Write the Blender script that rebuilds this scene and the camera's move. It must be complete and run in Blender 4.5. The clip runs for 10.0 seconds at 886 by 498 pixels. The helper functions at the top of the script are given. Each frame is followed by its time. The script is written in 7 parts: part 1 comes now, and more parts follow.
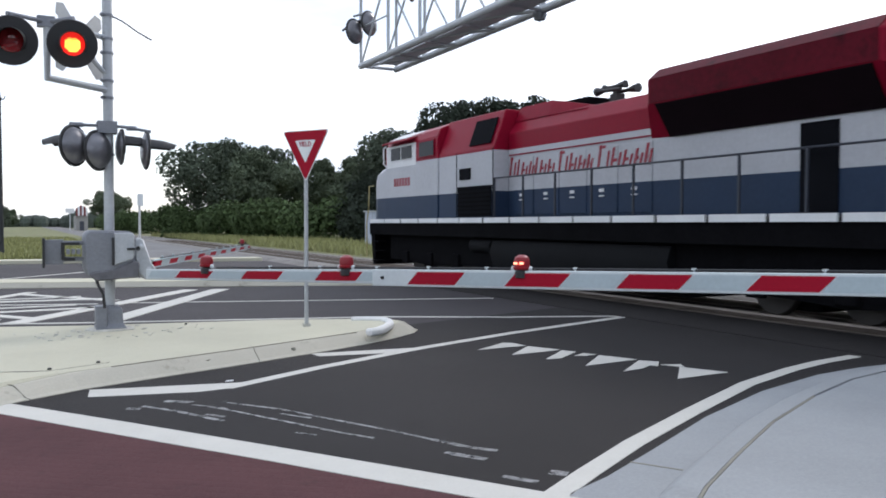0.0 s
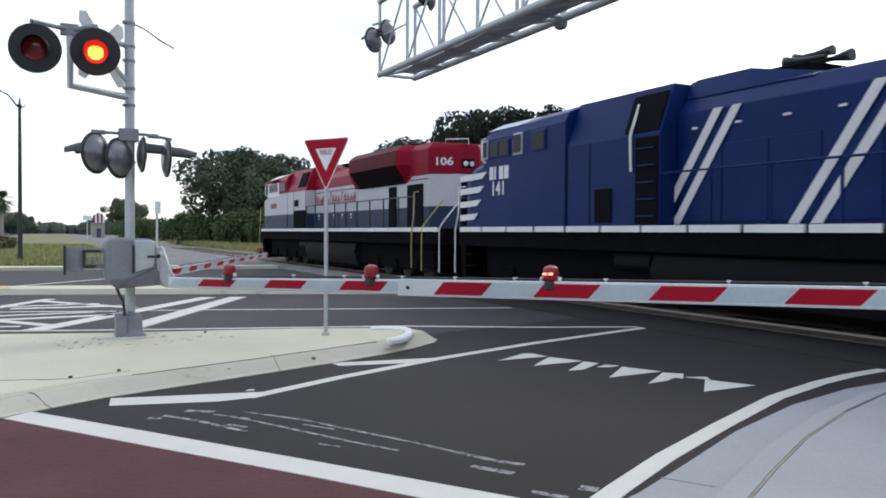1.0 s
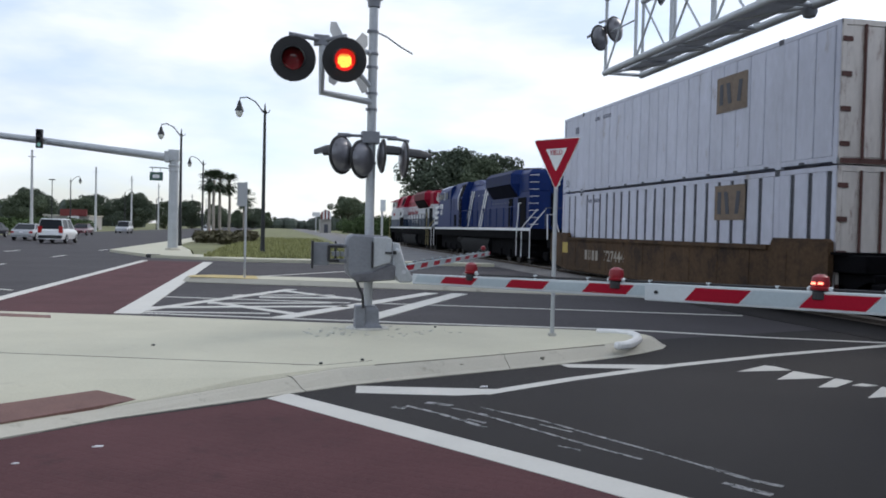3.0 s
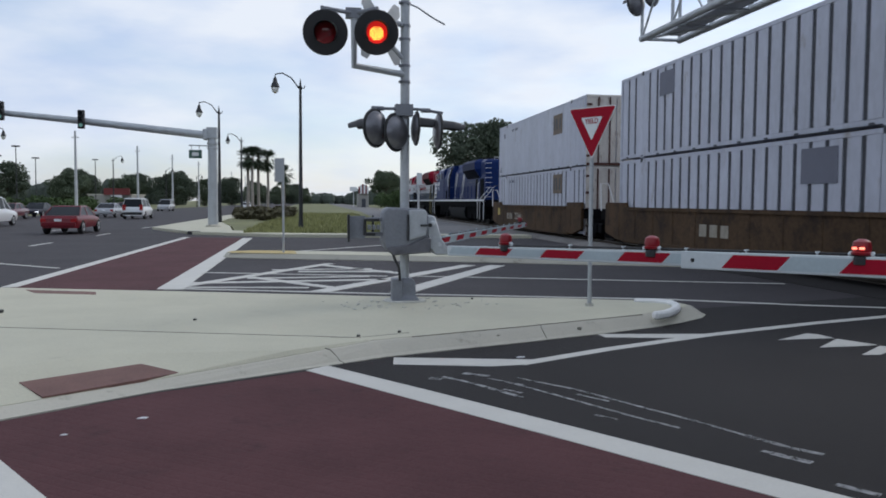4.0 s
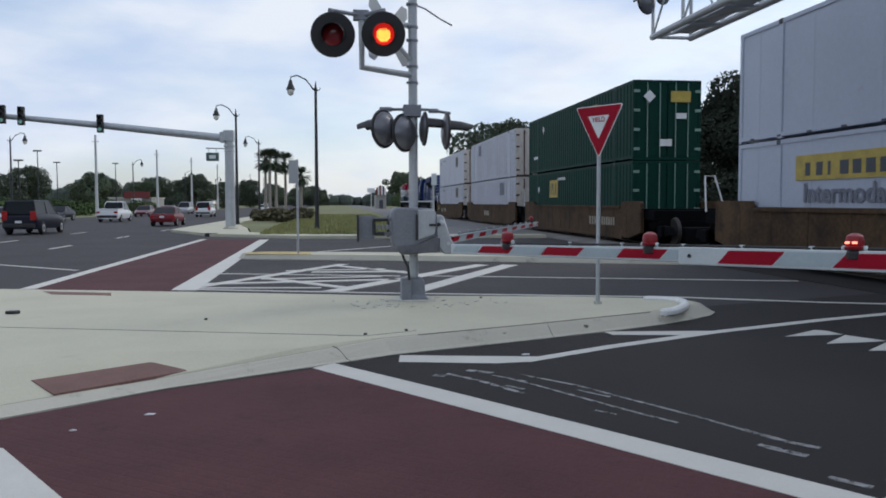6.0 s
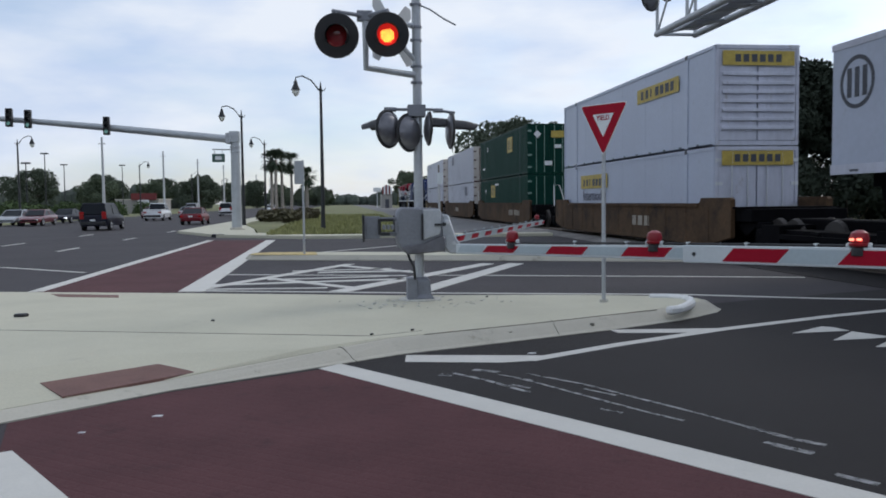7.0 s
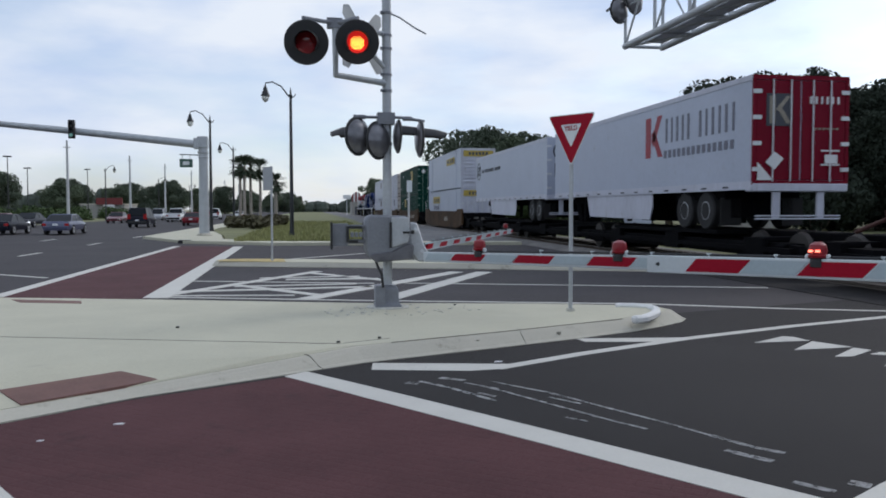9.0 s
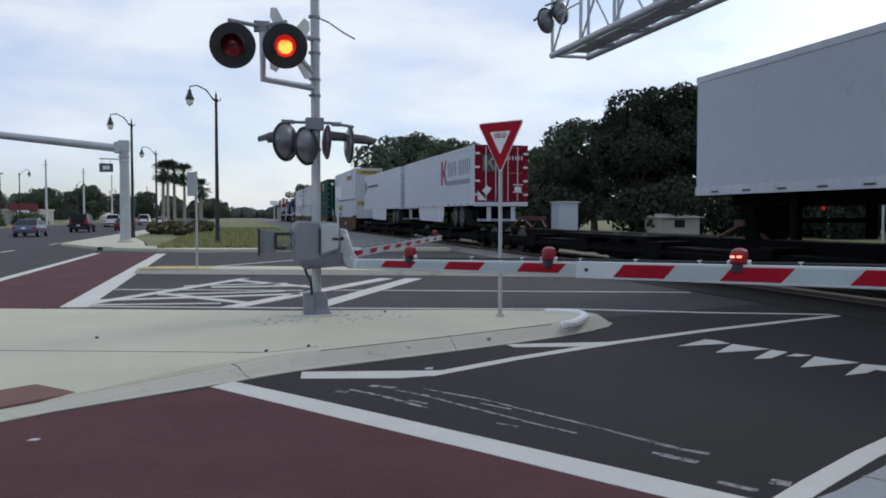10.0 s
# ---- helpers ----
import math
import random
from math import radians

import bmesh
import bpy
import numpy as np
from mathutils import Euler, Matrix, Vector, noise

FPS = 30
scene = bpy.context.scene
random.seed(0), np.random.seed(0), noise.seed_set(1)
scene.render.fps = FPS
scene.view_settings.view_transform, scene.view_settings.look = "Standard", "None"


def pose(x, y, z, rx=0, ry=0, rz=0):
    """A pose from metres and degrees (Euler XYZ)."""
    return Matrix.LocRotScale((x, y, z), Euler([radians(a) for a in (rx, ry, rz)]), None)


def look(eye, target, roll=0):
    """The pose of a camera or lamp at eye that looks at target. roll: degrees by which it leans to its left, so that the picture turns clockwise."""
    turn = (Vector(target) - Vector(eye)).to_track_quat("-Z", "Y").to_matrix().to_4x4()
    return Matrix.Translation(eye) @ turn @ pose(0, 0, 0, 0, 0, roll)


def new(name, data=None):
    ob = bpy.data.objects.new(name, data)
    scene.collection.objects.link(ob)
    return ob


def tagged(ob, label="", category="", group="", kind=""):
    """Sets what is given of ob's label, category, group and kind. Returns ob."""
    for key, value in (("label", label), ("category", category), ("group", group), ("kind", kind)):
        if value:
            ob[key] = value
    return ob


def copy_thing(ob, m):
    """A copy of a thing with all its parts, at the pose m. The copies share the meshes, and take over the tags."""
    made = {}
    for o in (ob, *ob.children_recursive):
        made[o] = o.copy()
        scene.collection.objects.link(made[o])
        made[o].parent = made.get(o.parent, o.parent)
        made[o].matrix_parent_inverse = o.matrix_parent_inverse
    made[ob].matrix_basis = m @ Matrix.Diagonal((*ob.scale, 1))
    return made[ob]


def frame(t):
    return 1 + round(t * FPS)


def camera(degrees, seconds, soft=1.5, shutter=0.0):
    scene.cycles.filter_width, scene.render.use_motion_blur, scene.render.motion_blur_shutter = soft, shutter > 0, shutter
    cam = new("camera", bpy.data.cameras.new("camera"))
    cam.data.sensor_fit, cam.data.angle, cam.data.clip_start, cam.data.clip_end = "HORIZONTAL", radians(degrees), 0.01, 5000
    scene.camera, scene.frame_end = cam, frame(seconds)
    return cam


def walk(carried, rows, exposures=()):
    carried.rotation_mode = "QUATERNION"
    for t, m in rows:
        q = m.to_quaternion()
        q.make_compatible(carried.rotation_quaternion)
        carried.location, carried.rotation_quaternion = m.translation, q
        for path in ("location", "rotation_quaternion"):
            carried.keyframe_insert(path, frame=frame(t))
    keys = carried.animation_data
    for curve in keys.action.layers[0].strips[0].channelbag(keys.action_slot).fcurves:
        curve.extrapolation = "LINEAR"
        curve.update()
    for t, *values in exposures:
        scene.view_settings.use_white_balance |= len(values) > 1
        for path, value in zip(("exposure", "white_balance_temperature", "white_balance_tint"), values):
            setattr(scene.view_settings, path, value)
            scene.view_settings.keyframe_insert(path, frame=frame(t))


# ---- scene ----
cam = camera(56.83, 10.0, soft=1.8, shutter=0.08)
# seconds, eye x, y, z, yaw, pitch, roll; the track and the main road run along y
ROWS = [
    (0, 0.122, -0.100, 1.652, -26.94, -1.71, -0.08),
    (0.5, 0.103, 0.032, 1.659, -26.23, -1.65, -0.31),
    (1, 0.075, 0.019, 1.658, -25.96, -1.11, -0.35),
    (1.5, 0.063, 0.075, 1.657, -26.33, -1.70, -0.09),
    (2, -0.026, 0.081, 1.661, -23.45, -1.65, -0.06),
    (2.5, -0.117, 0.122, 1.676, -17.04, -1.35, -0.52),
    (3, -0.175, 0.135, 1.667, -11.37, -1.36, -1.35),
    (4.5, -0.109, 0.112, 1.652, -8.31, -3.80, -0.59),
    (5, -0.071, 0.066, 1.645, -8.34, -3.63, -1.85),
    (6.5, -0.003, 0.013, 1.639, -7.21, -3.17, 0.84),
    (7, -0.002, 0.002, 1.651, -7.08, -3.34, 0.67),
    (7.5, -0.002, -0.009, 1.656, -7.35, -3.16, 0.57),
    (8, -0.011, -0.009, 1.651, -7.71, -3.08, 0.34),
    (8.5, -0.007, -0.007, 1.646, -6.61, -3.00, 0.86),
    (9, 0.016, -0.012, 1.652, -9.18, -2.79, 0.07),
    (9.5, 0.006, 0.013, 1.650, -12.81, -2.67, -0.13),
    (10, 0.010, 0.022, 1.653, -14.13, -2.35, -0.01),
]
EXPOSURES = [(0.0, 0.78, 6450, 13), (2.4, 0.78, 6450, 13), (3.1, 0.34, 6350, 12), (4.3, 0.08, 6200, 12), (10.0, 0.08, 6200, 12)]
walk(cam, [(t, pose(x, y, z, 90 + pitch, roll, yaw)) for t, x, y, z, yaw, pitch, roll in ROWS], EXPOSURES)

# ---- sky and sun: a bright, mostly overcast evening ----
world = bpy.data.worlds.new("world")
scene.world = world
world.use_nodes = True
wn, wl = world.node_tree.nodes, world.node_tree.links
wn.clear()
w_out = wn.new("ShaderNodeOutputWorld")
w_bg = wn.new("ShaderNodeBackground")
w_sky = wn.new("ShaderNodeTexSky")
w_sky.sky_type = "NISHITA"
w_sky.sun_disc = False
SUN_EL, SUN_AZ = radians(32), radians(60)
w_sky.sun_elevation, w_sky.sun_rotation = SUN_EL, SUN_AZ
w_gain = wn.new("ShaderNodeVectorMath")
w_gain.operation = "SCALE"
w_gain.inputs["Scale"].default_value = 0.16
wl.new(w_sky.outputs[0], w_gain.inputs[0])
w_co = wn.new("ShaderNodeTexCoord")
w_map = wn.new("ShaderNodeMapping")
w_map.inputs["Scale"].default_value = (1.0, 1.0, 3.2)
wl.new(w_co.outputs["Generated"], w_map.inputs["Vector"])
w_noise = wn.new("ShaderNodeTexNoise")
w_noise.inputs["Scale"].default_value = 2.3
w_noise.inputs["Detail"].default_value = 6.0
w_noise.inputs["Roughness"].default_value = 0.55
wl.new(w_map.outputs[0], w_noise.inputs["Vector"])
w_ramp = wn.new("ShaderNodeValToRGB")
w_ramp.color_ramp.elements[0].position, w_ramp.color_ramp.elements[0].color = 0.36, (0.4, 0.4, 0.4, 1)
w_ramp.color_ramp.elements[1].position, w_ramp.color_ramp.elements[1].color = 0.56, (1, 1, 1, 1)
wl.new(w_noise.outputs["Fac"], w_ramp.inputs["Fac"])
w_noise2 = wn.new("ShaderNodeTexNoise")
w_noise2.inputs["Scale"].default_value = 5.0
w_noise2.inputs["Detail"].default_value = 5.0
wl.new(w_map.outputs[0], w_noise2.inputs["Vector"])
w_cloud = wn.new("ShaderNodeValToRGB")
w_cloud.color_ramp.elements[0].position, w_cloud.color_ramp.elements[0].color = 0.33, (0.63, 0.745, 0.93, 1)
w_cloud.color_ramp.elements[1].position, w_cloud.color_ramp.elements[1].color = 0.62, (0.9, 0.95, 1.0, 1)
wl.new(w_noise2.outputs["Fac"], w_cloud.inputs["Fac"])
w_mix = wn.new("ShaderNodeMix")
w_mix.data_type = "RGBA"
wl.new(w_ramp.outputs["Color"], w_mix.inputs["Factor"])
wl.new(w_gain.outputs[0], w_mix.inputs["A"])
wl.new(w_cloud.outputs["Color"], w_mix.inputs["B"])
wl.new(w_mix.outputs["Result"], w_bg.inputs["Color"])
w_dot = wn.new("ShaderNodeVectorMath")
w_dot.operation = "DOT_PRODUCT"
w_dot.inputs[1].default_value = (math.sin(SUN_AZ) * math.cos(SUN_EL), math.cos(SUN_AZ) * math.cos(SUN_EL), math.sin(SUN_EL))
wl.new(w_co.outputs["Generated"], w_dot.inputs[0])
# the cloud is brighter round the veiled sun and dims away from it
w_glow = wn.new("ShaderNodeMapRange")
w_glow.inputs["From Min"].default_value, w_glow.inputs["To Min"].default_value, w_glow.inputs["To Max"].default_value = -1.0, 0.76, 0.9
wl.new(w_dot.outputs["Value"], w_glow.inputs["Value"])
wl.new(w_glow.outputs[0], w_bg.inputs["Strength"])
wl.new(w_bg.outputs[0], w_out.inputs["Surface"])

sun_data = bpy.data.lights.new("sun", "SUN")
sun_data.energy, sun_data.angle, sun_data.color = 0.85, radians(24), (1.0, 0.94, 0.86)
sun = new("sun", sun_data)
sun.matrix_world = look((0, 0, 60), (60 * math.sin(-SUN_AZ), -60 * math.cos(SUN_AZ), 60 - 60 * math.tan(SUN_EL)))


# ---- materials ----
def node_of(nt, kind, **values):
    nd = nt.nodes.new(kind)
    for k, v in values.items():
        nd.inputs[k].default_value = v
    return nd


def material(name, colour, rough=0.6, metal=0.0, vary=0.25, grain=40.0, stain=1.3, bump=0.15, island=0.0, coat=0.0, dirt=None, dirt_amount=0.0, stretch=(1, 1, 1), spec=0.5):
    """Base colour with fine grain, broad stains, optional dirt and fine relief."""
    m = bpy.data.materials.new(name)
    m.use_nodes = True
    nt = m.node_tree
    b = nt.nodes["Principled BSDF"]
    b.inputs["Roughness"].default_value = rough
    b.inputs["Metallic"].default_value = metal
    b.inputs["Coat Weight"].default_value = coat
    b.inputs["Specular IOR Level"].default_value = spec
    co = nt.nodes.new("ShaderNodeTexCoord")
    mp = nt.nodes.new("ShaderNodeMapping")
    mp.inputs["Scale"].default_value = stretch
    nt.links.new(co.outputs["Object"], mp.inputs["Vector"])
    fine = node_of(nt, "ShaderNodeTexNoise", Scale=grain, Detail=4.0, Roughness=0.65)
    broad = node_of(nt, "ShaderNodeTexNoise", Scale=stain, Detail=5.0, Roughness=0.6)
    nt.links.new(mp.outputs[0], fine.inputs["Vector"])
    nt.links.new(mp.outputs[0], broad.inputs["Vector"])
    add = nt.nodes.new("ShaderNodeMath")
    add.operation = "ADD"
    nt.links.new(fine.outputs["Fac"], add.inputs[0])
    nt.links.new(broad.outputs["Fac"], add.inputs[1])
    last = add.outputs[0]
    if island:
        geo = nt.nodes.new("ShaderNodeNewGeometry")
        mul = nt.nodes.new("ShaderNodeMath")
        mul.operation = "MULTIPLY_ADD"
        mul.inputs[1].default_value = island
        nt.links.new(geo.outputs["Random Per Island"], mul.inputs[0])
        nt.links.new(last, mul.inputs[2])
        last = mul.outputs[0]
    rng = node_of(nt, "ShaderNodeMapRange")
    rng.inputs["From Min"].default_value, rng.inputs["From Max"].default_value = 0.65, 1.35 + island
    rng.inputs["To Min"].default_value, rng.inputs["To Max"].default_value = 1 - vary, 1 + vary
    nt.links.new(last, rng.inputs["Value"])
    vm = nt.nodes.new("ShaderNodeVectorMath")
    vm.operation = "SCALE"
    vm.inputs[0].default_value = colour
    nt.links.new(rng.outputs[0], vm.inputs["Scale"])
    col = vm.outputs[0]
    if dirt is not None:
        dn = node_of(nt, "ShaderNodeTexNoise", Scale=stain * 2.7, Detail=7.0, Roughness=0.7)
        nt.links.new(mp.outputs[0], dn.inputs["Vector"])
        ramp = nt.nodes.new("ShaderNodeMapRange")
        ramp.inputs["From Min"].default_value, ramp.inputs["From Max"].default_value = 0.68 - dirt_amount * 0.5, 0.8 - dirt_amount * 0.3
        nt.links.new(dn.outputs["Fac"], ramp.inputs["Value"])
        mx = nt.nodes.new("ShaderNodeMix")
        mx.data_type = "RGBA"
        mx.inputs["B"].default_value = (*dirt, 1)
        nt.links.new(ramp.outputs[0], mx.inputs["Factor"])
        nt.links.new(col, mx.inputs["A"])
        col = mx.outputs["Result"]
    nt.links.new(col, b.inputs["Base Color"])
    if bump:
        bp = node_of(nt, "ShaderNodeBump", Strength=bump, Distance=0.01)
        nt.links.new(fine.outputs["Fac"], bp.inputs["Height"])
        nt.links.new(bp.outputs[0], b.inputs["Normal"])
    return m


def banded(name, bands, rough=0.4, vary=0.1, spec=0.22):
    """Paint in horizontal bands: [(height from which it holds, colour)], by height above the rail."""
    m = material(name, (1, 1, 1), rough, vary=vary, grain=12, stain=0.8, bump=0.04, spec=spec)
    nt = m.node_tree
    b = nt.nodes["Principled BSDF"]
    old = b.inputs["Base Color"].links[0].from_socket
    co = nt.nodes.new("ShaderNodeTexCoord")
    sep = nt.nodes.new("ShaderNodeSeparateXYZ")
    nt.links.new(co.outputs["Object"], sep.inputs[0])
    sl = nt.nodes.new("ShaderNodeMath")
    sl.operation = "DIVIDE"
    sl.inputs[1].default_value = 6.0
    nt.links.new(sep.outputs["Z"], sl.inputs[0])
    ramp = nt.nodes.new("ShaderNodeValToRGB")
    ramp.color_ramp.interpolation = "CONSTANT"
    els = ramp.color_ramp.elements
    els[0].position, els[0].color = bands[0][0] / 6, (*bands[0][1], 1)
    els[1].position, els[1].color = bands[1][0] / 6, (*bands[1][1], 1)
    for h, c in bands[2:]:
        e = els.new(h / 6)
        e.color = (*c, 1)
    nt.links.new(sl.outputs[0], ramp.inputs["Fac"])
    mx = nt.nodes.new("ShaderNodeMix")
    mx.data_type, mx.blend_type = "RGBA", "MULTIPLY"
    mx.inputs["Factor"].default_value = 1.0
    nt.links.new(ramp.outputs["Color"], mx.inputs["A"])
    nt.links.new(old, mx.inputs["B"])
    nt.links.new(mx.outputs["Result"], b.inputs["Base Color"])
    return m


def glowing(name, colour, strength):
    m = material(name, colour, 0.35, vary=0.05, bump=0)
    b = m.node_tree.nodes["Principled BSDF"]
    b.inputs["Emission Color"].default_value = (*colour, 1)
    b.inputs["Emission Strength"].default_value = strength
    return m


def worn(name, colour, hole=0.5, scale=6.0, stretch=(1, 1, 1), fade=0.05):
    """Road paint that has worn through in places."""
    m = material(name, colour, 0.7, vary=0.12, grain=60, stain=2.5, bump=0.1)
    nt = m.node_tree
    b = nt.nodes["Principled BSDF"]
    co = nt.nodes.new("ShaderNodeTexCoord")
    mp = nt.nodes.new("ShaderNodeMapping")
    mp.inputs["Scale"].default_value = stretch
    nt.links.new(co.outputs["Object"], mp.inputs["Vector"])
    n = node_of(nt, "ShaderNodeTexNoise", Scale=scale, Detail=8.0, Roughness=0.75)
    nt.links.new(mp.outputs[0], n.inputs["Vector"])
    r = nt.nodes.new("ShaderNodeMapRange")
    r.inputs["From Min"].default_value, r.inputs["From Max"].default_value = hole - fade, hole + fade
    nt.links.new(n.outputs["Fac"], r.inputs["Value"])
    nt.links.new(r.outputs[0], b.inputs["Alpha"])
    return m


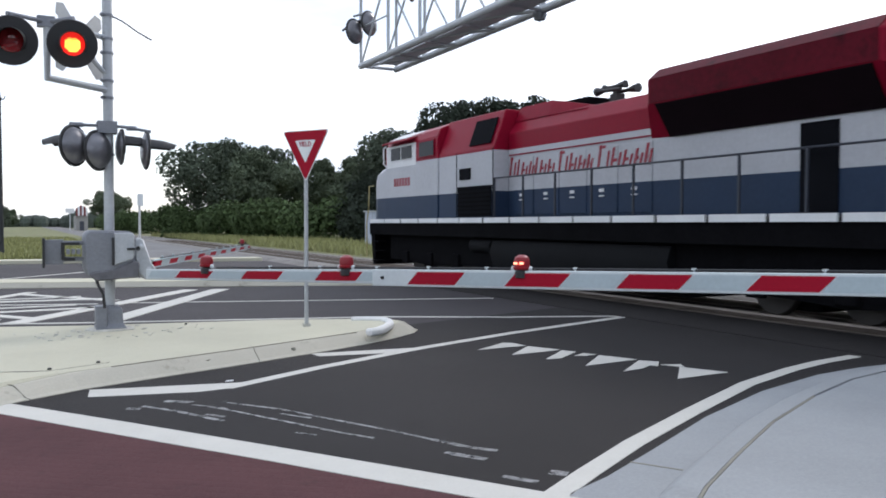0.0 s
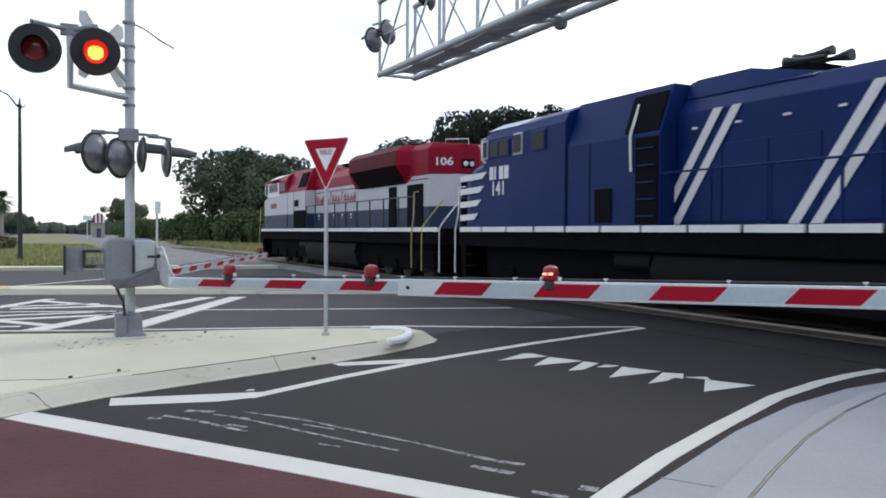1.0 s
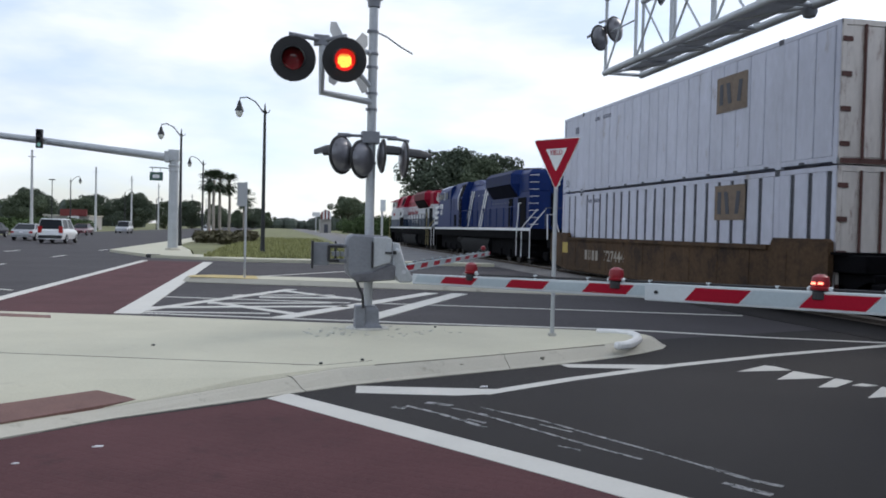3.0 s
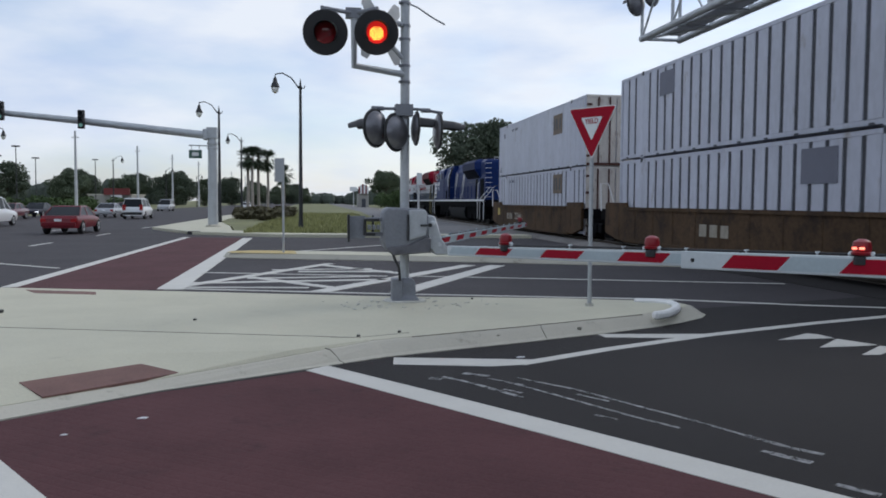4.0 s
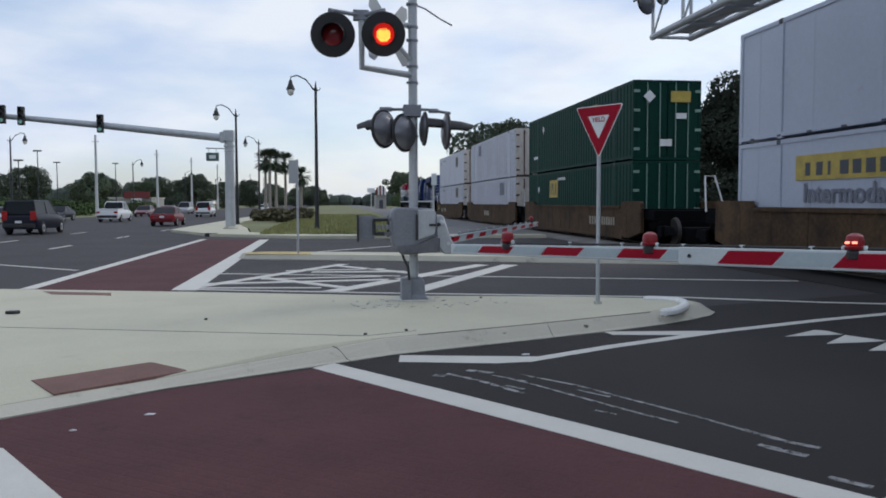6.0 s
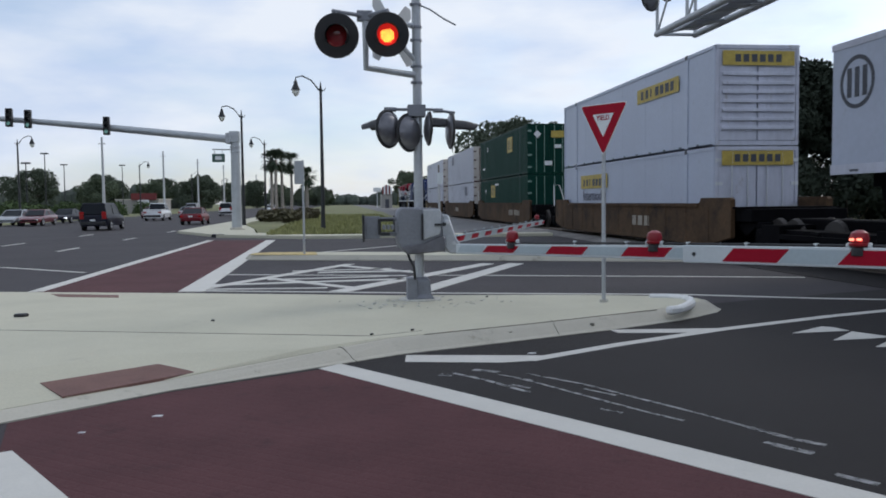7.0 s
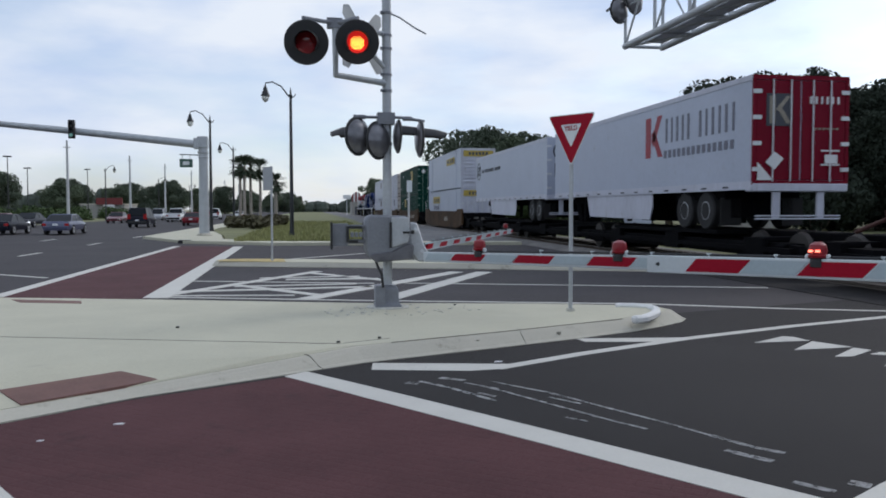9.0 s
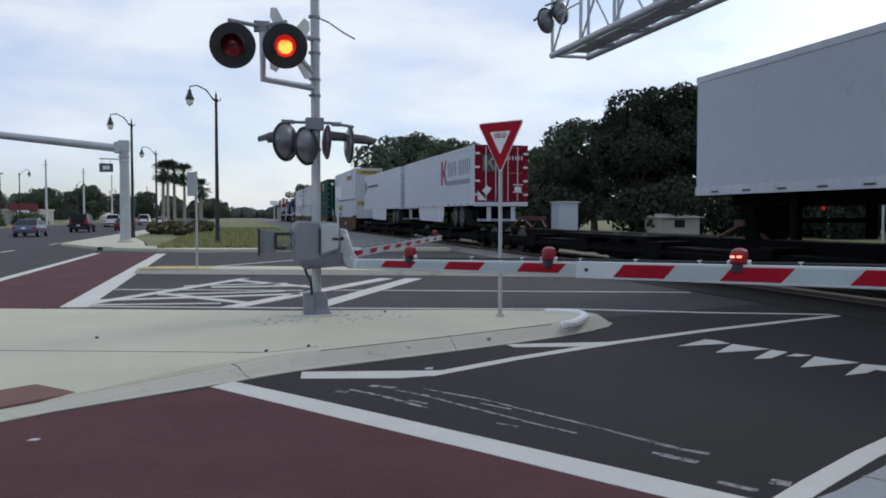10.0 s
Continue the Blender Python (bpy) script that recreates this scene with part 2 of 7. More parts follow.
M = {
    "asphalt_dark": material("dark_asphalt", (0.028, 0.0258, 0.0258), 0.85, vary=0.3, grain=90, stain=0.35, bump=0.35, dirt=(0.03, 0.028, 0.028), dirt_amount=0.12, spec=0.2),
    "asphalt": material("asphalt", (0.048, 0.043, 0.046), 0.82, vary=0.3, grain=90, stain=0.35, bump=0.35, dirt=(0.047, 0.044, 0.046), dirt_amount=0.12, spec=0.26),
    "red_paver": material("red_paver", (0.092, 0.04, 0.0425), 0.85, vary=0.3, grain=70, stain=0.8, bump=0.3, dirt=(0.058, 0.03, 0.031), dirt_amount=0.2, spec=0.15),
    "concrete": material("concrete", (0.5, 0.48, 0.37), 0.85, vary=0.12, grain=50, stain=0.7, bump=0.2, dirt=(0.41, 0.385, 0.3), dirt_amount=0.14),
    "kerb": material("kerb", (0.47, 0.445, 0.37), 0.85, vary=0.1, grain=45, stain=0.9, bump=0.12, dirt=(0.22, 0.2, 0.16), dirt_amount=0.16),
    "sidewalk": material("sidewalk", (0.3, 0.315, 0.325), 0.85, vary=0.14, grain=50, stain=0.6, bump=0.2, dirt=(0.24, 0.245, 0.245), dirt_amount=0.15),
    "paint": worn("road_paint", (0.55, 0.535, 0.49), 0.31, 9),
    "paint_solid": material("thick_road_paint", (0.57, 0.555, 0.505), 0.7, vary=0.08, grain=60, stain=2.0, bump=0.1, dirt=(0.4, 0.4, 0.4), dirt_amount=0.06),
    "scuff": worn("scuffed_paint", (0.3, 0.3, 0.3), 0.46, 9.0, (1, 1, 1), 0.16),
    "yellow_paint": worn("yellow_paint", (0.47, 0.36, 0.14), 0.38, 5),
    "red_ramp": material("red_ramp_strip", (0.17, 0.09, 0.075), 0.85, vary=0.25, grain=60, stain=2, bump=0.3, dirt=(0.1, 0.06, 0.05), dirt_amount=0.2),
    "joint": material("joint", (0.24, 0.23, 0.19), 0.9),
    "galv": material("galvanised_steel", (0.44, 0.46, 0.48), 0.5, 0.35, vary=0.14, grain=25, stain=3, bump=0.05),
    "alu": material("aluminium", (0.6, 0.62, 0.64), 0.45, 0.5, vary=0.1, grain=20, stain=3, bump=0.03),
    "case": material("grey_case", (0.21, 0.22, 0.245), 0.55, 0.2, vary=0.15, grain=25, stain=4, bump=0.06, dirt=(0.2, 0.2, 0.2), dirt_amount=0.1),
    "black": material("black_paint", (0.02, 0.02, 0.022), 0.5, vary=0.2, bump=0.05),
    "signal_back": material("signal_back", (0.16, 0.16, 0.175), 0.3, 0.5, vary=0.25, grain=10, stain=3, bump=0.03, coat=0.3),
    "lens_dark": material("dark_red_lens", (0.25, 0.01, 0.015), 0.15, vary=0.1, bump=0, coat=1.0),
    "red_on": glowing("lit_red_lens", (0.8, 0.02, 0.015), 0.55),
    "amber_core": glowing("lamp_core", (1.0, 0.42, 0.06), 3.2),
    "red_lamp": glowing("red_gate_lamp", (0.22, 0.005, 0.012), 0.03),
    "red_spark": glowing("lit_gate_lamp", (1.0, 0.2, 0.12), 3.0),
    "green_lamp": glowing("green_lamp", (0.25, 0.5, 0.45), 0.25),
    "sheet_red": material("red_sheeting", (0.33, 0.005, 0.022), 0.5, vary=0.1, bump=0.02, spec=0.15),
    "sheet_white": material("white_sheeting", (0.72, 0.76, 0.77), 0.4, vary=0.06, bump=0.02),
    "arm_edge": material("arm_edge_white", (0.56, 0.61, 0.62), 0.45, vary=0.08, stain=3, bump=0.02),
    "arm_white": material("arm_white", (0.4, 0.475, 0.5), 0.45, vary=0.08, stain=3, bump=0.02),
    "lamp_post": material("dark_lamp_post", (0.03, 0.032, 0.035), 0.45, 0.3, vary=0.2),
    "glass_lamp": material("lamp_glass", (0.75, 0.75, 0.7), 0.2, vary=0.05, bump=0),
    "rail": material("rail_steel", (0.2, 0.17, 0.15), 0.4, 0.8, vary=0.2),
    "ballast": material("ballast", (0.17, 0.16, 0.15), 0.95, vary=0.45, grain=14, stain=0.6, bump=0.8),
    "grass": material("grass", (0.15, 0.155, 0.065), 0.95, vary=0.45, grain=9, stain=0.12, bump=0.7, dirt=(0.17, 0.155, 0.08), dirt_amount=0.22),
    "blade": material("grass_blade", (0.25, 0.255, 0.1), 0.8, vary=0.5, island=0.6, bump=0),
    "scrub": material("dry_scrub", (0.1, 0.09, 0.05), 0.9, vary=0.5, island=0.6, bump=0),
    "bark": material("bark", (0.09, 0.07, 0.055), 0.95, vary=0.35, grain=20, stain=3, bump=0.8),
    "palm_bark": material("palm_bark", (0.3, 0.27, 0.24), 0.95, vary=0.35, grain=15, stain=4, bump=0.7),
    # leaf and leaf_mid are lightened: distance haze put into the leaf colour
    "leaf": material("hazed_oak_leaf", (0.105, 0.13, 0.085), 0.85, spec=0.1, vary=0.4, island=0.4, stain=0.25, bump=0),
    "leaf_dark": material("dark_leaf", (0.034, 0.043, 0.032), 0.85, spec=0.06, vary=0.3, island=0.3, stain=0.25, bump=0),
    "leaf_mid": material("hazed_grey_green_leaf", (0.085, 0.105, 0.075), 0.85, spec=0.1, vary=0.4, island=0.4, stain=0.25, bump=0),
    "bush": material("bush_leaf", (0.068, 0.1, 0.042), 0.85, spec=0.12, vary=0.55, island=0.8, stain=0.25, bump=0),
    "palm_leaf": material("palm_leaf", (0.055, 0.075, 0.048), 0.7, spec=0.2, vary=0.45, island=0.6, bump=0),
    "fec": banded("banded_loco_paint", [(0.0, (0.025, 0.043, 0.082)), (2.5, (0.48, 0.49, 0.52)), (3.52, (0.25, 0.005, 0.024))], spec=0.12),
    "fec_red": material("loco_red", (0.23, 0.004, 0.022), 0.5, vary=0.15, grain=10, stain=0.8, bump=0.04, spec=0.12),
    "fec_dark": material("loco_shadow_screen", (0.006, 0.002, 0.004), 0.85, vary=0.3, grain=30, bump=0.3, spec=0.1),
    "citx": material("loco_blue", (0.004, 0.019, 0.105), 0.45, vary=0.22, grain=8, stain=0.7, bump=0.04, dirt=(0.007, 0.016, 0.055), dirt_amount=0.2, spec=0.14),
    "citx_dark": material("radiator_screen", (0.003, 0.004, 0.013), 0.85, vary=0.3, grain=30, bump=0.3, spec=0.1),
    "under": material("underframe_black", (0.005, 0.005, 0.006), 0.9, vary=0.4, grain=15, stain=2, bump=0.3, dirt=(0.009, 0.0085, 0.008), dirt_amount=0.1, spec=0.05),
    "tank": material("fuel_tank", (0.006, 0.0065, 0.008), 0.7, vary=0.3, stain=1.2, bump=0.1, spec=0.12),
    "wheel": material("wheel_steel", (0.05, 0.045, 0.042), 0.6, 0.5, vary=0.3),
    "loco_white": material("loco_white", (0.74, 0.75, 0.76), 0.45, vary=0.12, bump=0.03),
    "rail_yellow": material("yellow_handrail", (0.38, 0.32, 0.14), 0.5, vary=0.1),
    "handrail": material("dark_handrail", (0.03, 0.035, 0.05), 0.5, vary=0.1),
    "glass": material("dark_glass", (0.012, 0.015, 0.019), 0.3, vary=0.05, bump=0, spec=0.15),
    "seam": material("panel_seam", (0.38, 0.42, 0.515), 0.5, vary=0.1, bump=0),
    "grille": material("grille", (0.005, 0.0055, 0.008), 0.9, vary=0.2, bump=0.2, spec=0.1),
    "box_white": material("container_white", (0.49, 0.505, 0.585), 0.5, vary=0.14, grain=8, stain=0.9, bump=0.04, dirt=(0.28, 0.24, 0.22), dirt_amount=0.14, stretch=(1, 1, 0.35)),
    # near black: recess shade for the grooves; also the dark fittings
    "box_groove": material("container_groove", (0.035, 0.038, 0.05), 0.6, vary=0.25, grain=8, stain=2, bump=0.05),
    "box_grey": material("container_pale", (0.41, 0.45, 0.55), 0.45, vary=0.07, grain=8, stain=0.6, bump=0.03, dirt=(0.32, 0.33, 0.37), dirt_amount=0.12),
    "box_cream": material("container_door_cream", (0.55, 0.51, 0.47), 0.55, vary=0.15, grain=8, stain=1.5, bump=0.06, dirt=(0.15, 0.065, 0.035), dirt_amount=0.24, stretch=(1.6, 1, 0.35)),
    "box_green": material("container_green", (0.002, 0.034, 0.024), 0.55, vary=0.2, grain=8, stain=0.9, bump=0.04, dirt=(0.008, 0.028, 0.024), dirt_amount=0.1, spec=0.12),
    "decal_yellow": material("yellow_decal", (0.43, 0.32, 0.06), 0.55, vary=0.3, stain=4, bump=0.02),
    "decal_dark": material("dark_decal", (0.05, 0.055, 0.07), 0.6, vary=0.2, bump=0),
    "decal_grey": material("grey_decal", (0.15, 0.155, 0.2), 0.6, vary=0.1, bump=0),
    "decal_brown": material("brown_decal", (0.15, 0.105, 0.07), 0.6, vary=0.3, grain=14, stain=4, bump=0.02),
    "rust_rod": material("rusty_rod", (0.075, 0.028, 0.022), 0.7, vary=0.3, bump=0.1),
    "decal_red": material("red_decal", (0.28, 0.012, 0.03), 0.5, vary=0.15, bump=0),
    "decal_white": material("white_decal", (0.7, 0.71, 0.72), 0.5, vary=0.12, bump=0),
    "door_red": material("trailer_door_red", (0.17, 0.004, 0.018), 0.5, vary=0.15, stain=1.5, bump=0.03, spec=0.12),
    "well": material("well_car_brown", (0.08, 0.048, 0.026), 0.8, vary=0.5, grain=10, stain=0.5, bump=0.12, dirt=(0.03, 0.021, 0.016), dirt_amount=0.4, spec=0.2),
    # darker, blotched versions of the two loco paints for the radiator sides
    "cover_red": material("darker_loco_red", (0.1, 0.003, 0.012), 0.55, vary=0.3, grain=10, stain=0.8, bump=0.04, dirt=(0.03, 0.003, 0.006), dirt_amount=0.3, spec=0.1),
    "cover_blue": material("darker_loco_blue", (0.003, 0.011, 0.062), 0.55, vary=0.3, grain=10, stain=0.8, bump=0.04, dirt=(0.003, 0.006, 0.025), dirt_amount=0.3, spec=0.1),
    "green_rod": material("worn_green_rod", (0.2, 0.3, 0.26), 0.5, 0.3, vary=0.2, bump=0.02),
    "decal_tan": material("faded_white_lettering", (0.3, 0.27, 0.22), 0.7, vary=0.35, stain=5, bump=0),
    "tyre": material("tyre", (0.018, 0.018, 0.019), 0.85, vary=0.2, bump=0.1),
    "rim": material("rim", (0.36, 0.37, 0.38), 0.5, 0.3, vary=0.1, bump=0.02),
    "dark_car": material("car_navy", (0.009, 0.01, 0.02), 0.35, vary=0.1, bump=0, coat=0.0, spec=0.18),
    "red_car": material("car_red", (0.15, 0.006, 0.014), 0.35, vary=0.1, bump=0, coat=0.2, spec=0.3),
    "white_car": material("car_white", (0.72, 0.73, 0.74), 0.3, vary=0.05, bump=0, coat=0.6),
    "silver_car": material("car_silver", (0.4, 0.41, 0.43), 0.35, 0.4, vary=0.05, bump=0, coat=0.6),
    "maroon_car": material("car_maroon", (0.12, 0.015, 0.025), 0.3, vary=0.1, bump=0, coat=0.6),
    "blue_car": material("car_blue_grey", (0.09, 0.1, 0.17), 0.35, 0.3, vary=0.1, bump=0, coat=0.6),
    "tail": material("tail_lamp", (0.35, 0.01, 0.012), 0.2, vary=0.05, bump=0, coat=0.5),
    "head_on": glowing("headlamp", (0.95, 0.97, 1.0), 1.6),
    "building": material("pale_building", (0.3, 0.29, 0.27), 0.8, vary=0.12, stain=0.3),
    "building_red": material("red_fascia", (0.17, 0.03, 0.03), 0.7, vary=0.12, stain=0.3),
    "pole_pale": material("pale_pole", (0.5, 0.51, 0.52), 0.7, vary=0.15),
    "sign_grey": material("sign_back", (0.4, 0.42, 0.43), 0.5, 0.4, vary=0.1),
    "sign_green": material("street_sign", (0.05, 0.11, 0.09), 0.5, vary=0.1),
    # lightened too, with haze in the colour
    "far_wood": material("hazed_wood", (0.065, 0.08, 0.065), 0.95, vary=0.5, grain=1.2, stain=0.1, bump=0.4),
    "kerb_white": material("white_kerb_paint", (0.74, 0.74, 0.72), 0.7, vary=0.12, grain=40, stain=3, bump=0.1, dirt=(0.4, 0.39, 0.36), dirt_amount=0.1),
    "debris": material("litter", (0.65, 0.65, 0.66), 0.7, vary=0.1),
    "gravel": material("grey_gravel", (0.15, 0.148, 0.15), 0.95, vary=0.35, grain=16, stain=0.4, bump=0.6, dirt=(0.15, 0.145, 0.12), dirt_amount=0.2),
    "dirt_ring": material("chipped_concrete", (0.52, 0.51, 0.46), 0.95, vary=0.4, grain=18, stain=6, bump=0.8, dirt=(0.2, 0.19, 0.17), dirt_amount=0.2),
}


def stamp(m, size):
    """Pressed brick pattern as fine relief."""
    nt = m.node_tree
    co = nt.nodes.new("ShaderNodeTexCoord")
    br = node_of(nt, "ShaderNodeTexBrick", Scale=size)
    br.inputs["Mortar Size"].default_value = 0.03
    br.inputs["Mortar Smooth"].default_value = 0.4
    mp = nt.nodes.new("ShaderNodeMapping")
    mp.inputs["Rotation"].default_value = (0, 0, radians(36))
    nt.links.new(co.outputs["Object"], mp.inputs["Vector"])
    nt.links.new(mp.outputs[0], br.inputs["Vector"])
    bp = node_of(nt, "ShaderNodeBump", Strength=0.35, Distance=0.01)
    bp.invert = True
    nt.links.new(br.outputs["Fac"], bp.inputs["Height"])
    b = nt.nodes["Principled BSDF"]
    old = b.inputs["Normal"].links[0].from_socket
    nt.links.new(old, bp.inputs["Normal"])
    nt.links.new(bp.outputs[0], b.inputs["Normal"])


stamp(M["red_paver"], 2.4)


# ---- mesh tools ----
class Build:
    """Collects the vertices and faces of one part."""

    def __init__(self):
        self.v, self.f = [], []

    def box(self, x0, x1, y0, y1, z0, z1):
        n = len(self.v)
        self.v += [(x, y, z) for z in (z0, z1) for x, y in ((x0, y0), (x1, y0), (x1, y1), (x0, y1))]
        self.f += [(n, n + 3, n + 2, n + 1), (n + 4, n + 5, n + 6, n + 7)] + [(n + i, n + (i + 1) % 4, n + 4 + (i + 1) % 4, n + 4 + i) for i in range(4)]
        return self

    def loft(self, rings, cap=True):
        """Rings of equally many points, joined one to the next."""
        n, k = len(self.v), len(rings[0])
        for r in rings:
            self.v += [tuple(p) for p in r]
        for a in range(len(rings) - 1):
            for i in range(k):
                j = (i + 1) % k
                self.f.append((n + a * k + i, n + a * k + j, n + (a + 1) * k + j, n + (a + 1) * k + i))
        if cap:
            self.f.append(tuple(n + i for i in reversed(range(k))))
            self.f.append(tuple(n + (len(rings) - 1) * k + i for i in range(k)))
        return self

    def prism(self, poly, z0, z1):
        return self.loft([[(x, y, z0) for x, y in poly], [(x, y, z1) for x, y in poly]])

    def prism_x(self, poly, x0, x1):
        """poly: (y, z)."""
        return self.loft([[(x0, y, z) for y, z in poly], [(x1, y, z) for y, z in poly]])

    def prism_y(self, poly, y0, y1):
        """poly: (x, z)."""
        return self.loft([[(x, y0, z) for x, z in poly], [(x, y1, z) for x, z in poly]])

    def tube(self, pts, r, n=8, r_end=None):
        """A round bar along a path."""
        pts = [Vector(p) for p in pts]
        rings = []
        for i, p in enumerate(pts):
            d = (pts[min(i + 1, len(pts) - 1)] - pts[max(i - 1, 0)]).normalized()
            a = d.orthogonal().normalized() if i == 0 else (a - d * a.dot(d)).normalized()
            b = d.cross(a)
            rr = r if r_end is None else r + (r_end - r) * i / max(1, len(pts) - 1)
            rings.append([p + (a * math.cos(2 * math.pi * k / n) + b * math.sin(2 * math.pi * k / n)) * rr for k in range(n)])
        return self.loft(rings)

    def turn(self, profile, n=20, centre=(0, 0, 0), axis=(0, 0, 1)):
        """A turned shape: profile of (radius, height along the axis)."""
        ax = Vector(axis).normalized()
        a = ax.orthogonal().normalized()
        b = ax.cross(a)
        c = Vector(centre)
        return self.loft([[c + ax * h + (a * math.cos(2 * math.pi * k / n) + b * math.sin(2 * math.pi * k / n)) * r for k in range(n)] for r, h in profile])

    def ribbon(self, pts, w, z0, z1):
        """A flat strip of width w along a path on the ground."""
        L, R = [], []
        for i, p in enumerate(pts):
            a, b = Vector(pts[max(i - 1, 0)]), Vector(pts[min(i + 1, len(pts) - 1)])
            d = (b - a).normalized()
            nrm = Vector((-d.y, d.x)) * w / 2
            L.append((p[0] + nrm.x, p[1] + nrm.y))
            R.append((p[0] - nrm.x, p[1] - nrm.y))
        return self.prism(R + L[::-1], z0, z1)

    def mesh(self, name, bevel=0.0, smooth=False):
        me = bpy.data.meshes.new(name)
        me.from_pydata(self.v, [], self.f)
        bm = bmesh.new()
        bm.from_mesh(me)
        bmesh.ops.recalc_face_normals(bm, faces=bm.faces)
        if bevel:
            es = [e for e in bm.edges if len(e.link_faces) == 2 and e.calc_face_angle(0) > 0.6]
            bmesh.ops.bevel(bm, geom=es, offset=bevel, segments=1, affect="EDGES", clamp_overlap=True)
        if smooth:
            for e in bm.edges:
                e.smooth = len(e.link_faces) == 2 and e.calc_face_angle(0) < 0.7
            for f in bm.faces:
                f.smooth = True
        bm.to_mesh(me)
        bm.free()
        return me


def part(name, build, mat, parent=None, label="", bevel=0.0, smooth=False):
    me = build.mesh(name, bevel, smooth)
    me.materials.append(M[mat])
    ob = new(name, me)
    ob.parent = parent
    if label:
        ob["label"] = label
    return ob


def thing(name, label, category, at=None, group="", kind=""):
    ob = new(name)
    ob.empty_display_size = 0.3
    if at is not None:
        ob.matrix_basis = at
    return tagged(ob, label, category, group, kind)


def structure(name, build, mat, label, bevel=0.0):
    return tagged(part(name, build, mat, None, bevel=bevel), label, name.split("_")[0], kind="structure")


def lettering(name, text, size, mat, parent, m, label="", bold=0.0, squeeze=1.0):
    """Letters as a thin mesh, standing in the x-z plane of m."""
    cu = bpy.data.curves.new(name, "FONT")
    cu.body, cu.size, cu.extrude, cu.align_x, cu.align_y, cu.offset = text, size, 0.003, "CENTER", "CENTER", bold
    tmp = bpy.data.objects.new(name, cu)
    scene.collection.objects.link(tmp)
    me = bpy.data.meshes.new_from_object(tmp.evaluated_get(bpy.context.evaluated_depsgraph_get()))
    bpy.data.objects.remove(tmp)
    me.transform(m @ Matrix.Diagonal((squeeze, 1, 1, 1)))
    me.materials.append(M[mat])
    ob = new(name, me)
    ob.parent = parent
    if label:
        ob["label"] = label
    return ob


# ---- ground and road ----
structure("ground", Build().prism([(-2500, -2500), (2500, -2500), (2500, 2500), (-2500, 2500)], -0.5, -0.06), "grass", "flat grassy ground reaching to the horizon")
structure("road", Build().prism([(-29, -60), (-6, -60), (60, -25), (60, 16), (10.4, 20.4), (10.4, 36.5), (-6.0, 41.0), (-9.2, 48), (-9.6, 900), (-29, 900)], -0.3, 0.0), "asphalt", "dark grey worn asphalt of a wide road junction")

# raised concrete traffic island with a sloped kerb
ISLAND = [(-6.5, 3.7), (-4.4, 5.1), (-2.6, 6.5), (-1.5, 7.42), (-0.25, 8.19), (0.6, 8.74), (2.14, 9.38), (3.41, 9.94), (4.3, 10.38), (4.86, 10.75), (5.35, 11.15), (5.55, 11.45), (5.5, 11.8), (5.2, 12.2), (3.7, 12.75), (0.9, 13.3), (-2.47, 14.4), (-5.9, 15.4), (-9.5, 16.6), (-9.5, 6.0)]


def inset(poly, d):
    out = []
    k = len(poly)
    for i in range(k):
        a, b, c = Vector(poly[i - 1]), Vector(poly[i]), Vector(poly[(i + 1) % k])
        n1 = Vector((-(b - a).y, (b - a).x)).normalized()
        n2 = Vector((-(c - b).y, (c - b).x)).normalized()
        out.append(tuple(b + (n1 + n2).normalized() * d / max(0.5, math.sqrt((1 + n1.dot(n2)) / 2))))
    return out


isl = thing("traffic_island", "pale weathered concrete traffic island with a sloped kerb", "traffic island", kind="structure")
RAMP = {1: 0.055, 2: 0.05, 3: 0.05, 4: 0.11}
EDGE_Z = [RAMP.get(i, 0.15) for i in range(len(ISLAND))]
deep = inset(ISLAND, 1.25)
shallow = inset(ISLAND, 0.3)
slab_in = [deep[i] if i in (1, 2, 3) else shallow[i] for i in range(len(ISLAND))]


def ring_at(d, k):
    return [(x, y, z * k) for (x, y), z in zip(inset(ISLAND, d), EDGE_Z)]


part("kerb", Build().loft([[(x, y, -0.2) for x, y in ISLAND], [(x, y, 0.012) for x, y in ISLAND], ring_at(0.05, 0.22), ring_at(0.17, 0.8), ring_at(0.21, 0.97), ring_at(0.25, 1.0), ring_at(0.26, -0.2)]), "kerb", isl, "stained sloped concrete kerb")
part("slab", Build().loft([[(x, y, 0.0) for x, y in inset(ISLAND, 0.252)], [(x, y, z + 0.004) for (x, y), z in zip(inset(ISLAND, 0.252), EDGE_Z)], [(x, y, 0.155) for x, y in slab_in]]), "concrete", isl, "pale greenish concrete slab")
part("joint", Build().ribbon([(-5.2, 10.75), (-2.65, 10.0), (0.31, 9.12)], 0.02, 0.15, 0.159), "joint", isl)
part("joint", Build().ribbon([(-3.4, 7.9), (-3.9, 8.6), (-4.6, 9.6)], 0.014, 0.15, 0.158), "joint", isl)
part("joint", Build().ribbon([(0.0, 9.18), (0.31, 9.12), (0.9, 9.4)], 0.012, 0.15, 0.158), "joint", isl)
part("red_strip", Build().loft([[(x, y, z + q) for x, y, z in ((-2.64, 7.45, 0.106), (-2.33, 7.06, 0.064), (-1.2, 7.99, 0.078), (-1.54, 8.31, 0.113))] for q in (-0.05, 0.004)]), "red_ramp", isl, "red ramp strip set in the concrete")
part("red_strip", Build().prism([(-4.92, 14.55), (-4.62, 14.05), (-3.6, 13.72), (-3.7, 14.11)], 0.15, 0.159), "red_ramp", isl, "red ramp strip set in the concrete")
